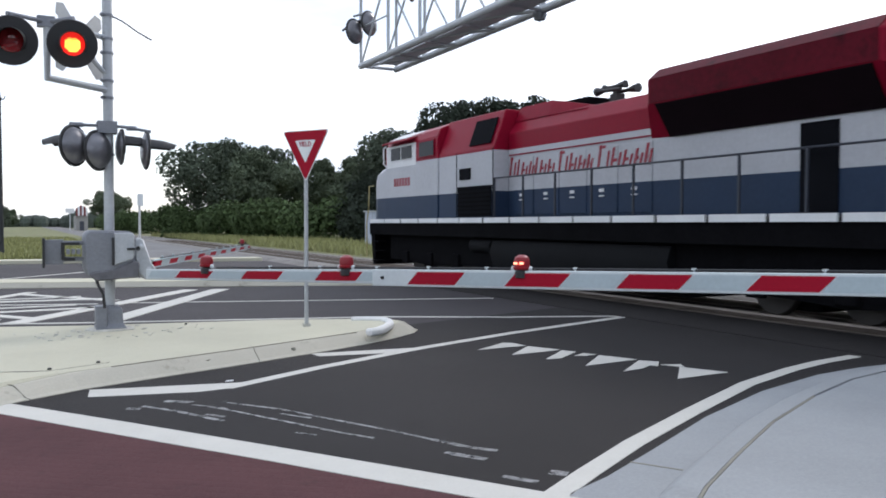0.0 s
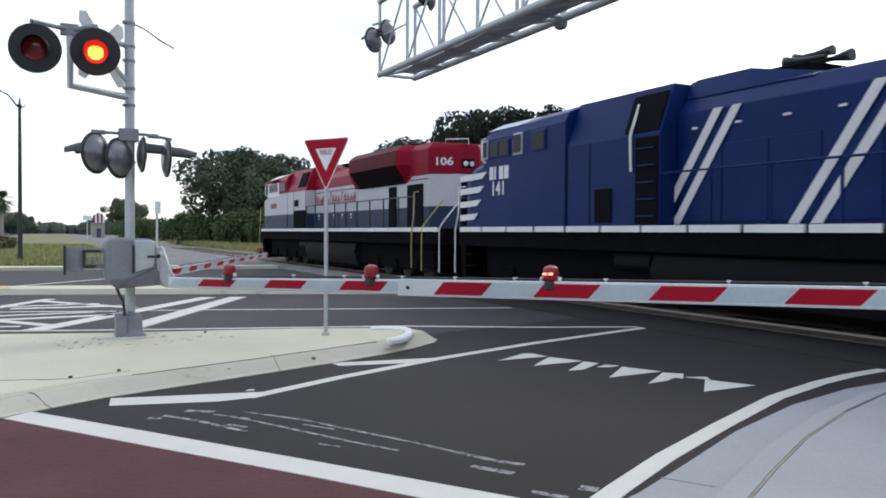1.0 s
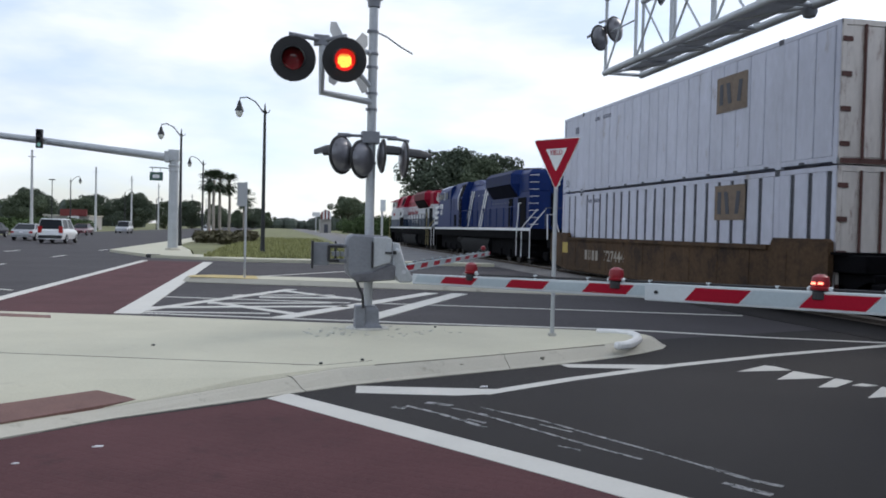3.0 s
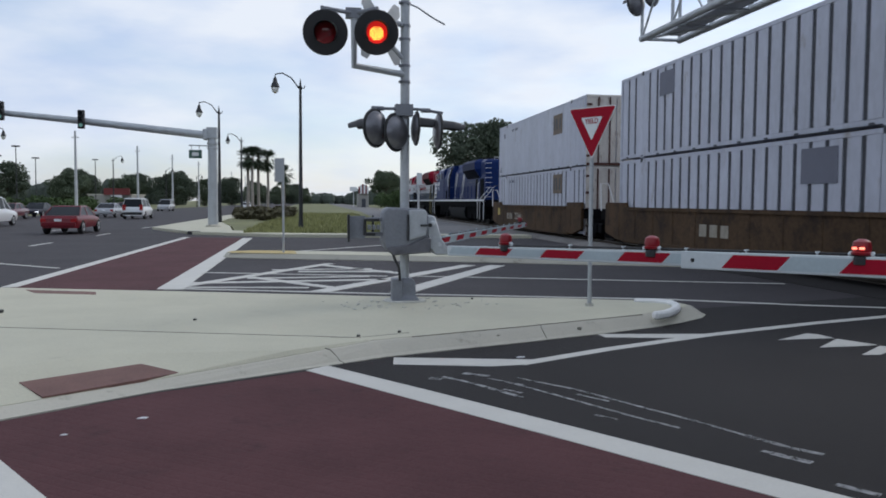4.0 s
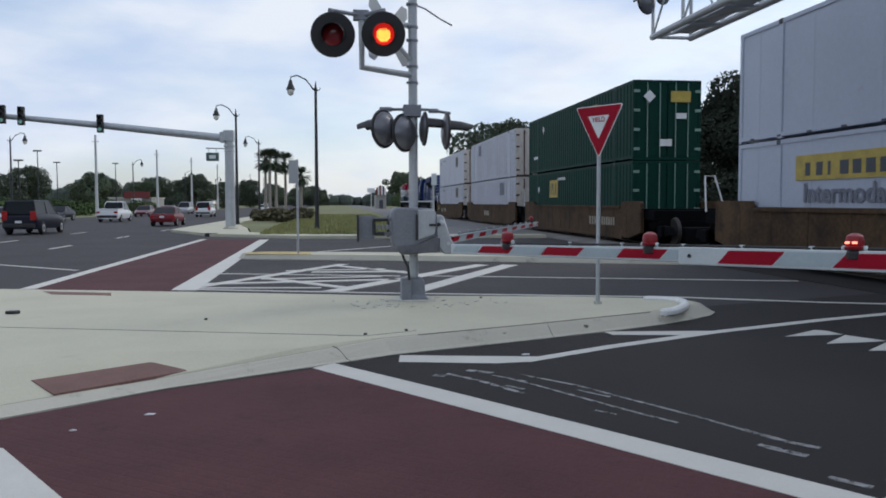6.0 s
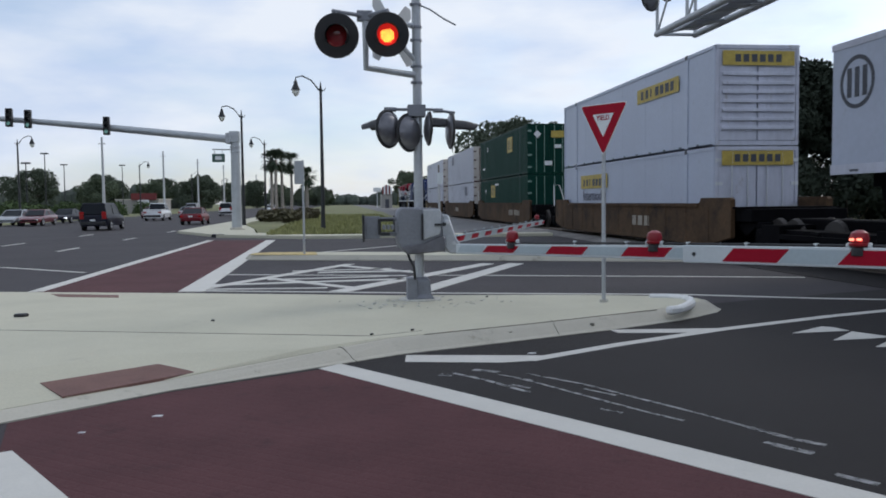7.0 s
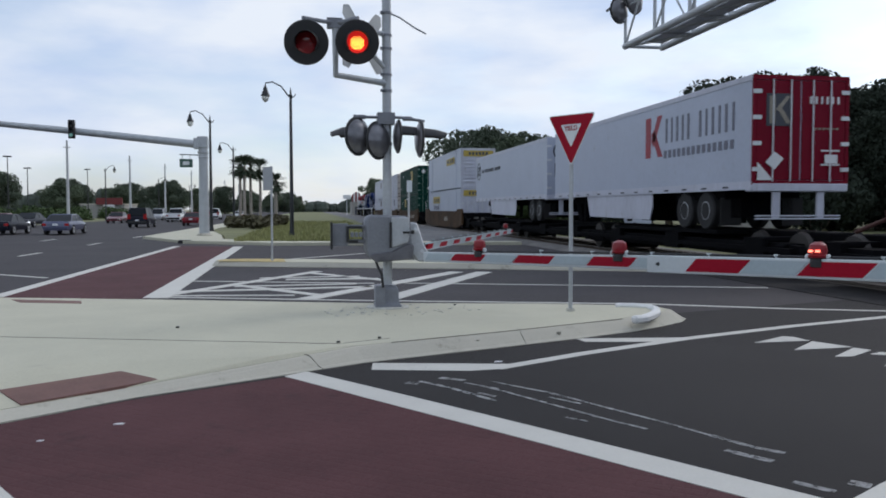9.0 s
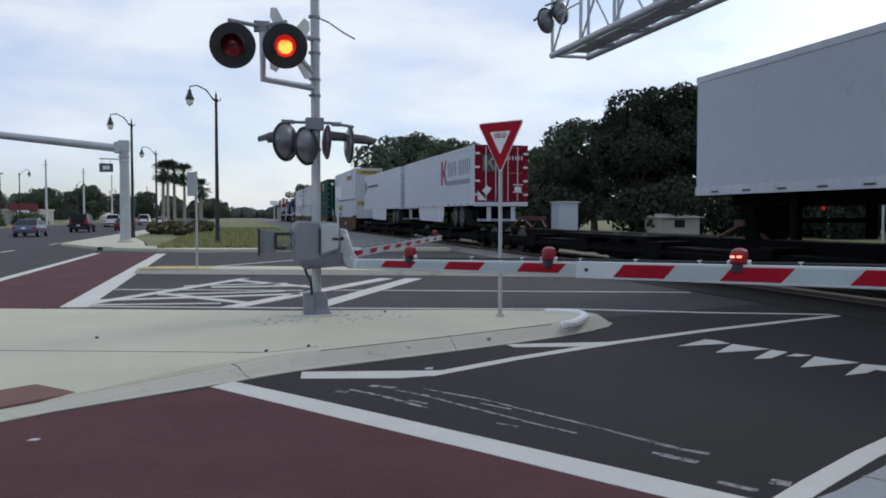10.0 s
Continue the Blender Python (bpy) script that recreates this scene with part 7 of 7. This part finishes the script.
def well_car(u, length, label, mark=""):
    ob = rolling("well_car", label, "rail car", u, "well cars of the train")
    L = length
    for s, nm in ((-1, "near"), (1, "far")):
        x0, x1 = (-1.5, -1.36) if s < 0 else (1.36, 1.5)
        prof = [(-1.2, 0.55), (-1.2, 1.6), (-1.3, 1.66), (-3.1, 1.66), (-3.25, 1.46), (-L + 3.25, 1.46), (-L + 3.1, 1.66), (-L + 1.3, 1.66), (-L + 1.2, 1.6), (-L + 1.2, 0.55), (-L + 2.4, 0.32), (-2.4, 0.32)]
        part("side_sill", Build().prism_x(prof, x0, x1), "well", ob, "rusty yellow-brown side sill", bevel=0.012)
    part("top_chord", Build().box(-1.56, -1.34, -L + 3.25, -3.25, 1.4, 1.5).box(1.34, 1.56, -L + 3.25, -3.25, 1.4, 1.5), "well", ob)
    for k in range(11):
        y = -2.6 - k * (L - 5.2) / 10
        part("rib", Build().box(-1.512, -1.49, y - 0.04, y + 0.04, 0.4, 1.4), "well", ob, bevel=0.004)
    part("bottom_chord", Build().box(-1.53, -1.3, -L + 3.0, -3.0, 0.28, 0.38), "well", ob)
    part("floor", Build().box(-1.36, 1.36, -L + 2.6, -2.6, 0.24, 0.3), "under", ob)
    for y0, y1 in ((-2.3, -0.3), (-L + 0.3, -L + 2.3)):
        part("end_platform", Build().box(-1.35, 1.35, y0, y1, 1.0, 1.35), "under", ob, bevel=0.02)
        part("end_frame", Build().box(-1.2, 1.2, y0 - 0.1, y1 + 0.1, 0.3, 1.0), "under", ob, "black end frame and brake gear", bevel=0.03)
        part("grating", Build().box(-1.45, 1.45, y0 + 0.5, y1 - 0.5, 1.35, 1.4), "under", ob)
    part("coupler", Build().box(-0.2, 0.2, -0.3, 0.7, 0.75, 1.05), "under", ob)
    truck(ob, -0.9, 2)
    truck(ob, -L + 0.9, 2)
    part("hand_brake", Build().tube([(-1.3, -0.2, 1.35), (-1.3, -0.1, 2.4), (-1.0, -0.1, 2.4), (-0.7, -0.2, 1.35)], 0.025, 6), "loco_white", ob, "pale grab irons")
    return ob


for u, ln, lab, my, n1, n2 in ((-21.0, 19.4, "rusty brown articulated well car with white lettering", -5.0, 4, 6), (-40.9, 20.2, "rusty brown well car with a white logo", -8.9, 3, 0), (-61.3, 20.0, "dirty brown well car under green containers", -13.0, 4, 6), (-84.6, 20.9, "rusty brown well car with a pale logo", -12.0, 3, 0)):
    wc = well_car(u, ln, lab)
    for k in range(n1):
        step_, wide_ = (0.33, 0.2) if n2 else (0.62, 0.42)
        side_plate(wc, "mark_bar", rect(my - step_ * k - wide_, my - step_ * k, 0.72, 1.06), -1.502, "decal_tan", "faded lettering bar")
    if n2 and u > -30:
        lettering("number", "727444", 0.5, "decal_tan", wc, pose(-1.506, my - 2.55, 0.89, 90, 0, -90), "faded white car number", 0.008, 1.1)
    elif n2:
        for k in range(n2):
            side_plate(wc, "mark_bar", rect(my - 1.6 - 0.27 * k - 0.16, my - 1.6 - 0.27 * k, 0.74, 1.06), -1.502, "decal_tan", "faded number bar")
    if u > -30:
        side_plate(wc, "yellow_label", rect(-3.2, -2.6, 0.9, 1.3), -1.5, "decal_yellow", "small yellow panel")


def spine_car(u, length, label, hitches):
    ob = rolling("spine_car", label, "rail car", u, "spine cars of the train")
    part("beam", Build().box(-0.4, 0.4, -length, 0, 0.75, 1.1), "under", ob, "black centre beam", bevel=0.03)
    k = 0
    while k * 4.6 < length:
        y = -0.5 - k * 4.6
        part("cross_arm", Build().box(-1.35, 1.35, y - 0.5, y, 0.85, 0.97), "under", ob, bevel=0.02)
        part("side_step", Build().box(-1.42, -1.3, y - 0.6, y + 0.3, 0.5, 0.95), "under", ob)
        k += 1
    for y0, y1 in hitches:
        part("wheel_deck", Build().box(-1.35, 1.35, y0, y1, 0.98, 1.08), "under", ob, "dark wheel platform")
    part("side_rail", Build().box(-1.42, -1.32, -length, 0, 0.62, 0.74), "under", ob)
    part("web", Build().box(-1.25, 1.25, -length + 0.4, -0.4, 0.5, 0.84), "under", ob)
    for y in (-1.5, -length * 0.33, -length * 0.66, -length + 1.5):
        truck(ob, y, 2)
    return ob


sp = spine_car(-105.6, 39.0, "black spine car carrying two road trailers", ((-17.0, -10.5), (-35.5, -28.0)))
sp2 = spine_car(-145.3, 36.0, "black spine car, its first platform empty", ((-14.0, -8.0), (-34.0, -27.0)))
part("fallen_hitch", Build().tube([(-0.5, -0.3, 1.15), (-0.4, -1.5, 1.55), (-0.3, -2.4, 1.15)], 0.05, 8).tube([(0.5, -0.3, 1.15), (0.4, -1.5, 1.55), (0.3, -2.4, 1.15)], 0.05, 8).box(-0.55, 0.55, -1.75, -1.25, 1.45, 1.62), "rust_rod", sp2, "rusty red folded trailer hitch")
part("fallen_hitch", Build().tube([(-0.4, -16.0, 1.1), (-0.3, -17.0, 1.5), (-0.3, -17.8, 1.1)], 0.05, 8).tube([(0.4, -16.0, 1.1), (0.3, -17.0, 1.5)], 0.05, 8).box(-0.5, 0.5, -17.2, -16.8, 1.4, 1.55), "rust_rod", sp2, "rusty red folded trailer hitch")


def trailer(u, length, label, door_mat, axles, rail_mat="alu", skirt=True):
    ob = rolling("semi_trailer", label, "trailer", u, "road trailers on the train")
    w, z0, z1, L = 1.3, 2.18, 4.95, length
    part("body", Build().box(-w, w, -L, 0, z0, z1), "box_grey", ob, "smooth pale panelled body", bevel=0.03)
    part("top_rail", Build().box(-w - 0.015, -w + 0.05, -L, 0, z1 - 0.13, z1 + 0.01), "box_white", ob)
    part("bottom_rail", Build().box(-w - 0.018, -w + 0.05, -L, 0, z0 - 0.05, z0 + 0.16), "box_white", ob)
    for k in range(13):
        part("rail_slot", Build().box(-w - 0.022, -w, -1.2 * k - 1.0, -1.2 * k - 0.7, z0 + 0.0, z0 + 0.05), "decal_dark", ob)
    if skirt:
        part("skirt", Build().prism_x([(-4.2, z0), (-4.6, 1.36), (-10.3, 1.3), (-10.5, 1.7), (-10.5, z0)], -w + 0.02, -w + 0.06), "box_white", ob, "pale side skirt")
    gear = part("landing_gear", Build().box(-1.0, -0.85, -3.3, -3.1, 1.15, z0).box(0.85, 1.0, -3.3, -3.1, 1.15, z0).box(-1.0, 1.0, -3.24, -3.16, 1.5, 1.6), "under", ob)
    part("hitch_stand", Build().loft([[(-0.4, -1.2, 1.1), (0.4, -1.2, 1.1), (0.4, -0.7, 1.1), (-0.4, -0.7, 1.1)], [(-0.5, -1.1, 2.1), (0.5, -1.1, 2.1), (0.5, -0.5, 2.1), (-0.5, -0.5, 2.1)]]), "under", ob)
    bogie = part("suspension", Build().box(-0.9, 0.9, axles[1] - 0.8, axles[0] + 0.8, 1.4, z0).box(-1.1, 1.1, axles[1] - 0.8, axles[0] + 0.8, 1.9, z0), "under", ob)
    for q in (-1.2, 0.6):
        part("mud_flap", Build().box(q, q + 0.6, axles[1] - 0.8, axles[1] - 0.77, 1.2, 1.95), "tyre", bogie, "black rubber mud flap")
    part("frame_rail", Build().box(-0.55, -0.45, axles[1] - 0.8, -0.4, 1.86, z0).box(0.45, 0.55, axles[1] - 0.8, -0.4, 1.86, z0), "under", ob, "black chassis rail")
    # added skirt, black instead of pale so the gap below reads as shade
    part("far_shade_skirt", Build().prism_x([(-3.6, z0), (-3.8, 1.2), (axles[0] + 0.9, 1.2), (axles[0] + 0.9, z0)], w - 0.08, w - 0.04), "under", ob, "far side skirt, coloured black for shade under the trailer")
    for y in axles:
        for s in (-1, 1):
            tyre = part("tyre", Build().turn([(0.3, -0.13), (0.48, -0.14), (0.52, -0.1), (0.52, 0.1), (0.48, 0.14), (0.3, 0.13)], 22, (s * 1.1, y, 1.6), (1, 0, 0)), "tyre", bogie, smooth=True)
            part("rim", Build().turn([(0.27, -0.1), (0.28, 0.1), (0.24, 0.12), (0.2, 0.0), (0.09, 0.02), (0.08, 0.09), (0.02, 0.1)], 18, (s * 1.12, y, 1.6), (s, 0, 0)), "rim", tyre, smooth=True)
    door_end(ob, -L, z0 + 0.05, z1, door_mat, rail_mat, w)
    part("rear_sill", Build().box(-w, w, -L - 0.06, -L + 0.3, z0 - 0.1, z0 + 0.1), "box_white", ob, "white rear sill", bevel=0.02)
    ug = Build().box(-1.15, 1.15, -L + 0.0, -L + 0.1, 1.38, 1.42).box(-1.15, 1.15, -L + 0.0, -L + 0.1, 1.455, 1.49)
    for s in (-0.7, 0.5):
        ug.box(s, s + 0.2, -L + 0.01, -L + 0.09, 1.4, z0)
    part("rear_guard", ug, "box_white", ob, "white rear bumper guard", bevel=0.01)
    return ob


t1 = trailer(-108.6, 16.3, "pale grey road trailer with a round emblem and dark lettering bars", "box_grey", (-13.5, -14.75))
ring = Build()
ring.v = [(x, -0.88 - 0.58 * math.cos(a) * k_, 4.06 + 0.56 * math.sin(a) * k_) for x in (-1.308, -1.299) for k_ in (1.0, 0.84) for a in [2 * math.pi * i / 24 for i in range(24)]]
for i in range(24):
    j = (i + 1) % 24
    ring.f += [(i, j, 24 + j, 24 + i), (48 + i, 72 + i, 72 + j, 48 + j), (i, 48 + i, 48 + j, j), (24 + i, 24 + j, 72 + j, 72 + i)]
part("emblem_ring", ring, "decal_dark", t1, "dark oval emblem")
for k in range(3):
    side_plate(t1, "emblem_bar", rect(-0.7 - 0.26 * k, -0.55 - 0.26 * k, 3.75, 4.37), -1.303, "decal_dark")
bars(t1, -1.85, 3.92, 3, 0.16, 0.06, 0.2, "decal_dark", -1.302)
bars(t1, -2.7, 3.92, 14, 0.13, 0.05, 0.2, "decal_dark", -1.302)
bars(t1, -5.4, 3.92, 8, 0.14, 0.05, 0.2, "decal_dark", -1.302)
door_ring = Build()
door_ring.v = [(-0.62 + 0.4 * math.cos(a) * k_, y_, 4.32 + 0.42 * math.sin(a) * k_) for y_ in (-16.345, -16.328) for k_ in (1.0, 0.84) for a in [2 * math.pi * i / 24 for i in range(24)]]
door_ring.f = list(ring.f)
part("emblem_ring", door_ring, "decal_dark", t1, "dark oval emblem on the rear door")
for k in range(3):
    part("emblem_bar", Build().box(-0.82 + 0.16 * k, -0.73 + 0.16 * k, -16.345, -16.328, 4.1, 4.52), "decal_dark", t1)
part("vent_panel", Build().box(-0.95, -0.4, -16.35, -16.328, 3.15, 3.75), "decal_grey", t1, "grey panel on the rear door", bevel=0.01)
part("refrigeration_unit", Build().box(-0.9, 0.9, 0.0, 0.5, 2.7, 4.6), "box_grey", t1, bevel=0.05)
t2 = trailer(-126.2, 16.5, "pale road trailer with red doors and a red and grey logo", "door_red", (-12.7, -14.0))
side_plate(t2, "logo_stroke", rect(-10.4, -10.0, 3.27, 4.55), -1.302, "decal_red", "bold red logo stroke")
side_plate(t2, "logo_stroke", [(-10.45, 3.8), (-10.9, 4.55), (-11.25, 4.55), (-10.6, 3.6)], -1.302, "decal_red", "bold red logo stroke")
side_plate(t2, "logo_stroke", [(-10.45, 4.0), (-10.95, 3.27), (-11.3, 3.27), (-10.65, 4.15)], -1.302, "decal_red", "bold red logo stroke")
for k in range(6):
    y0 = -11.5 - 0.73 * k
    side_plate(t2, "name_bar", rect(y0 - 0.14, y0, 3.66, 4.4), -1.302, "decal_grey", "grey lettering stroke")
    if k != 2:
        side_plate(t2, "name_bar", rect(y0 - 0.5, y0 - 0.38, 3.66, 4.4), -1.302, "decal_grey", "grey lettering stroke")
bars(t2, -11.4, 3.2, 14, 0.2, 0.11, 0.24, "decal_grey", -1.302)
for k in range(6):
    part("door_bar", Build().box(0.22 + 0.15 * k, 0.27 + 0.15 * k, -16.56, -16.532, 4.26, 4.44), "decal_white", t2)
    part("door_bar", Build().box(0.34 + 0.12 * k, 0.4 + 0.12 * k, -16.56, -16.532, 3.62, 3.67), "decal_tan", t2)
door_emblem = part("door_emblem", Build().box(-0.95, -0.25, -16.55, -16.532, 3.7, 4.5), "decal_dark", t2, "dark emblem panel on the red door")
for poly in ([(-0.87, 3.76), (-0.72, 3.76), (-0.72, 4.44), (-0.87, 4.44)], [(-0.72, 4.1), (-0.42, 4.44), (-0.3, 4.44), (-0.62, 4.06)], [(-0.66, 4.12), (-0.42, 3.76), (-0.28, 3.76), (-0.56, 4.16)]):
    part("emblem_stroke", Build().prism_y(poly, -16.562, -16.545), "decal_tan", door_emblem, "pale emblem stroke")
for z in (2.75, 3.1):
    part("label_bar", Build().box(0.55, 1.05, -16.56, -16.532, z - 0.02, z + 0.02), "decal_white", t2)
part("corner_plate", Build().prism_y([(-1.17, 2.36), (-0.75, 2.36), (-1.17, 2.8)], -16.56, -16.532), "decal_white", t2, "white corner plate on the red door")
part("placard", Build().prism_y([(-0.98, 2.8), (-0.74, 3.06), (-0.5, 2.9), (-0.74, 2.62)], -16.6, -16.58), "decal_white", t2, "white diamond placard")
part("placard", Build().box(0.62, 0.96, -16.6, -16.58, 2.78, 3.0), "decal_white", t2, "white square label")
t3 = trailer(-161.7, 16.2, "plain pale grey road trailer", "box_grey", (-12.9, -14.15), skirt=False)


# ---- road vehicles ----
CARS = []


def car(kind, paint_, label, rows):
    """A road vehicle facing +y: shaped body, glasshouse, wheels and lamps."""
    ob = thing("car", label, "pickup" if kind == "pickup" else "car", pose(rows[0][1], rows[0][2], 0), "cars on the main road")
    L, W, H, belt = {"sedan": (4.6, 0.9, 1.36, 0.9), "suv": (4.7, 0.93, 1.8, 1.08), "pickup": (5.4, 0.95, 1.8, 1.08)}[kind]
    h = L / 2
    rings = []
    for y, w, z in ((-h, 0.8, belt - 0.15), (-h + 0.12, 0.93, belt - 0.02), (-h * 0.45, 1.0, belt), (h * 0.3, 1.0, belt - 0.03), (h * 0.75, 0.97, belt - 0.16), (h - 0.1, 0.88, belt - 0.26), (h, 0.75, belt - 0.36)):
        w *= W
        rings.append([(-w * 0.92, y, 0.3), (-w, y, 0.5), (-w, y, z - 0.14), (-w * 0.93, y, z), (w * 0.93, y, z), (w, y, z - 0.14), (w, y, 0.5), (w * 0.92, y, 0.3)])
    part("body", Build().loft(rings), paint_, ob, smooth=True)
    y0, y1 = {"sedan": (-h * 0.76, h * 0.46), "suv": (-h * 0.97, h * 0.45), "pickup": (-h * 0.18, h * 0.5)}[kind]
    slope = 0.8 if kind == "sedan" else 0.22
    part("glasshouse", Build().loft([[(-W * 0.9, y0, belt - 0.03), (W * 0.9, y0, belt - 0.03), (W * 0.9, y1, belt - 0.05), (-W * 0.9, y1, belt - 0.05)], [(-W * 0.74, y0 + slope, H - 0.05), (W * 0.74, y0 + slope, H - 0.05), (W * 0.74, y1 - 0.75, H - 0.05), (-W * 0.74, y1 - 0.75, H - 0.05)]]), "glass", ob, "dark tinted windows", bevel=0.04)
    part("roof", Build().loft([[(-W * 0.76, y0 + slope - 0.03, H - 0.07), (W * 0.76, y0 + slope - 0.03, H - 0.07), (W * 0.76, y1 - 0.72, H - 0.07), (-W * 0.76, y1 - 0.72, H - 0.07)], [(-W * 0.7, y0 + slope + 0.08, H), (W * 0.7, y0 + slope + 0.08, H), (W * 0.7, y1 - 0.85, H), (-W * 0.7, y1 - 0.85, H)]]), paint_, ob, bevel=0.02)
    for s in (-1, 1):
        for ya, yb in ((y0, y0 + slope), (y1, y1 - 0.75), ((y0 + y1) / 2, (y0 + y1) / 2)):
            part("pillar", Build().loft([[(s * W * 0.9, ya - 0.05, belt - 0.04), (s * W * 0.9, ya + 0.06, belt - 0.04), (s * W * 0.93, ya + 0.06, belt - 0.04), (s * W * 0.93, ya - 0.05, belt - 0.04)], [(s * W * 0.73, yb - 0.05, H - 0.05), (s * W * 0.73, yb + 0.06, H - 0.05), (s * W * 0.76, yb + 0.06, H - 0.05), (s * W * 0.76, yb - 0.05, H - 0.05)]]), paint_, ob)
        part("tail_lamp", Build().box(min(s * W * 0.6, s * W * 0.9), max(s * W * 0.6, s * W * 0.9), -h - 0.01, -h + 0.16, belt - 0.32, belt - 0.14 + (0.3 if kind == "suv" else 0)), "tail", ob, "red tail lamp", bevel=0.02)
        part("head_lamp", Build().box(min(s * W * 0.5, s * W * 0.82), max(s * W * 0.5, s * W * 0.82), h - 0.12, h + 0.0, belt - 0.48, belt - 0.34), "head_on" if "lit" in label else "glass_lamp", ob, "headlamp", bevel=0.02)
        for y in (-h * 0.6, h * 0.62):
            t_ = part("tyre", Build().turn([(0.2, -0.1), (0.31, -0.11), (0.34, -0.08), (0.34, 0.08), (0.31, 0.11), (0.2, 0.1)], 18, (s * W * 0.88, y, 0.34), (1, 0, 0)), "tyre", ob, smooth=True)
            part("rim", Build().turn([(0.2, 0.05), (0.21, 0.1), (0.16, 0.11), (0.04, 0.09)], 14, (s * W * 0.88, y, 0.34), (s, 0, 0)), "rim", t_, smooth=True)
    part("bumper", Build().box(-W * 0.85, W * 0.85, -h - 0.06, -h + 0.1, 0.38, 0.6), "black" if kind != "sedan" else paint_, ob, bevel=0.03)
    part("number_plate", Build().box(-0.16, 0.16, -h - 0.075, -h - 0.05, 0.62, 0.74), "decal_white", ob)
    if kind == "pickup":
        part("bed_rim", Build().box(-W * 0.95, -W * 0.8, -h + 0.05, y0, belt - 0.02, belt + 0.1).box(W * 0.8, W * 0.95, -h + 0.05, y0, belt - 0.02, belt + 0.1).box(-W * 0.95, W * 0.95, -h, -h + 0.1, belt - 0.1, belt + 0.1), paint_, ob)
    CARS.append((ob, rows))
    return ob


# seconds, x, y, turn
car("sedan", "red_car", "red saloon car driving away", [(0, -12.6, 7, 0), (3, -12.4, 34.5, 0), (4.5, -12.2, 48.1, 0), (5, -12.2, 52.8, 0), (6.5, -12.0, 66, 0), (7.5, -11.8, 73.2, 0), (8, -11.7, 78, 0), (9, -11.8, 87, 0), (10, -11.9, 96, 0)])
car("pickup", "white_car", "white pickup truck driving away", [(0, -20, 4, 0), (3, -20, 42, 0), (4.5, -20, 60, 0), (5, -20, 66.4, 0), (6.5, -19.2, 82, 0), (7.5, -18.6, 94.5, 0), (8, -18.2, 100, 0), (9, -17.4, 112, 0), (10, -17, 124, 0)])
car("suv", "white_car", "white estate car driving away", [(0, -16.2, 32, 0), (3, -16.2, 65.6, 0), (4.5, -15.6, 82, 0), (5, -15.4, 87.6, 0), (6.5, -15.2, 107, 0), (7.5, -15, 118, 0), (10, -15, 146, 0)])
car("sedan", "silver_car", "silver saloon car driving away", [(0, -20.4, 44, 0), (3, -20.2, 72.9, 0), (4.5, -19.2, 86.5, 0), (5, -18.8, 90, 0), (6.5, -18.7, 100, 0), (7.5, -18.5, 108, 0), (10, -18, 130, 0)])
car("suv", "dark_car", "dark navy off-road car driving away", [(0, -16.4, -18, 0), (5, -16.3, 36, 0), (6.3, -16.2, 50.4, 0), (6.5, -16.1, 52.4, 0), (7.5, -15.9, 63.4, 0), (8, -15.8, 69.5, 0), (9, -15.5, 80, 0), (10, -14.9, 88, 0)])
car("sedan", "blue_car", "blue-grey saloon car driving away", [(0, -16.6, -52, 0), (6.5, -16.5, 26, 0), (8, -16.3, 45, 0), (9, -16.3, 58.6, 0), (10, -15.6, 70, 0)])
car("sedan", "dark_car", "dark saloon car seen in the outer lane", [(0, -20.4, -60, 0), (6.5, -20.3, 26, 0), (8, -20.2, 46, 0), (9, -20.1, 59, 0), (10, -20, 72, 0)])
car("sedan", "silver_car", "silver car waiting at the far side of the road", [(0, -27.6, 74, 180), (10, -27.6, 74, 180)])
car("sedan", "maroon_car", "maroon car waiting at the far side of the road", [(0, -25.3, 72.6, 180), (10, -25.3, 72.6, 180)])
car("sedan", "dark_car", "black car with lit headlamps waiting on the far side", [(0, -26.0, 82, 180), (10, -26.0, 82, 180)])
car("sedan", "maroon_car", "dark red car far down the road", [(0, -23.0, 104, 180), (10, -23.0, 104, 180)])
car("suv", "silver_car", "grey car far down the road", [(0, -22.5, 128, 180), (10, -22.5, 128, 180)])
car("sedan", "white_car", "white car far down the road", [(0, -12.5, 150, 0), (10, -12.5, 150, 0)])
car("sedan", "white_car", "white car far down the road", [(0, -26, 150, 180), (10, -26, 150, 180)])


def motions():
    for ob, u in MOVERS:
        walk(ob, [(t, pose(TRACK_X, u + SPEED * t, 0)) for t in (0, 2, 4, 6, 8, 10)])
    for ob, rows in CARS:
        walk(ob, [(t, pose(x, y, 0, 0, 0, rz)) for t, x, y, rz in rows])


motions()
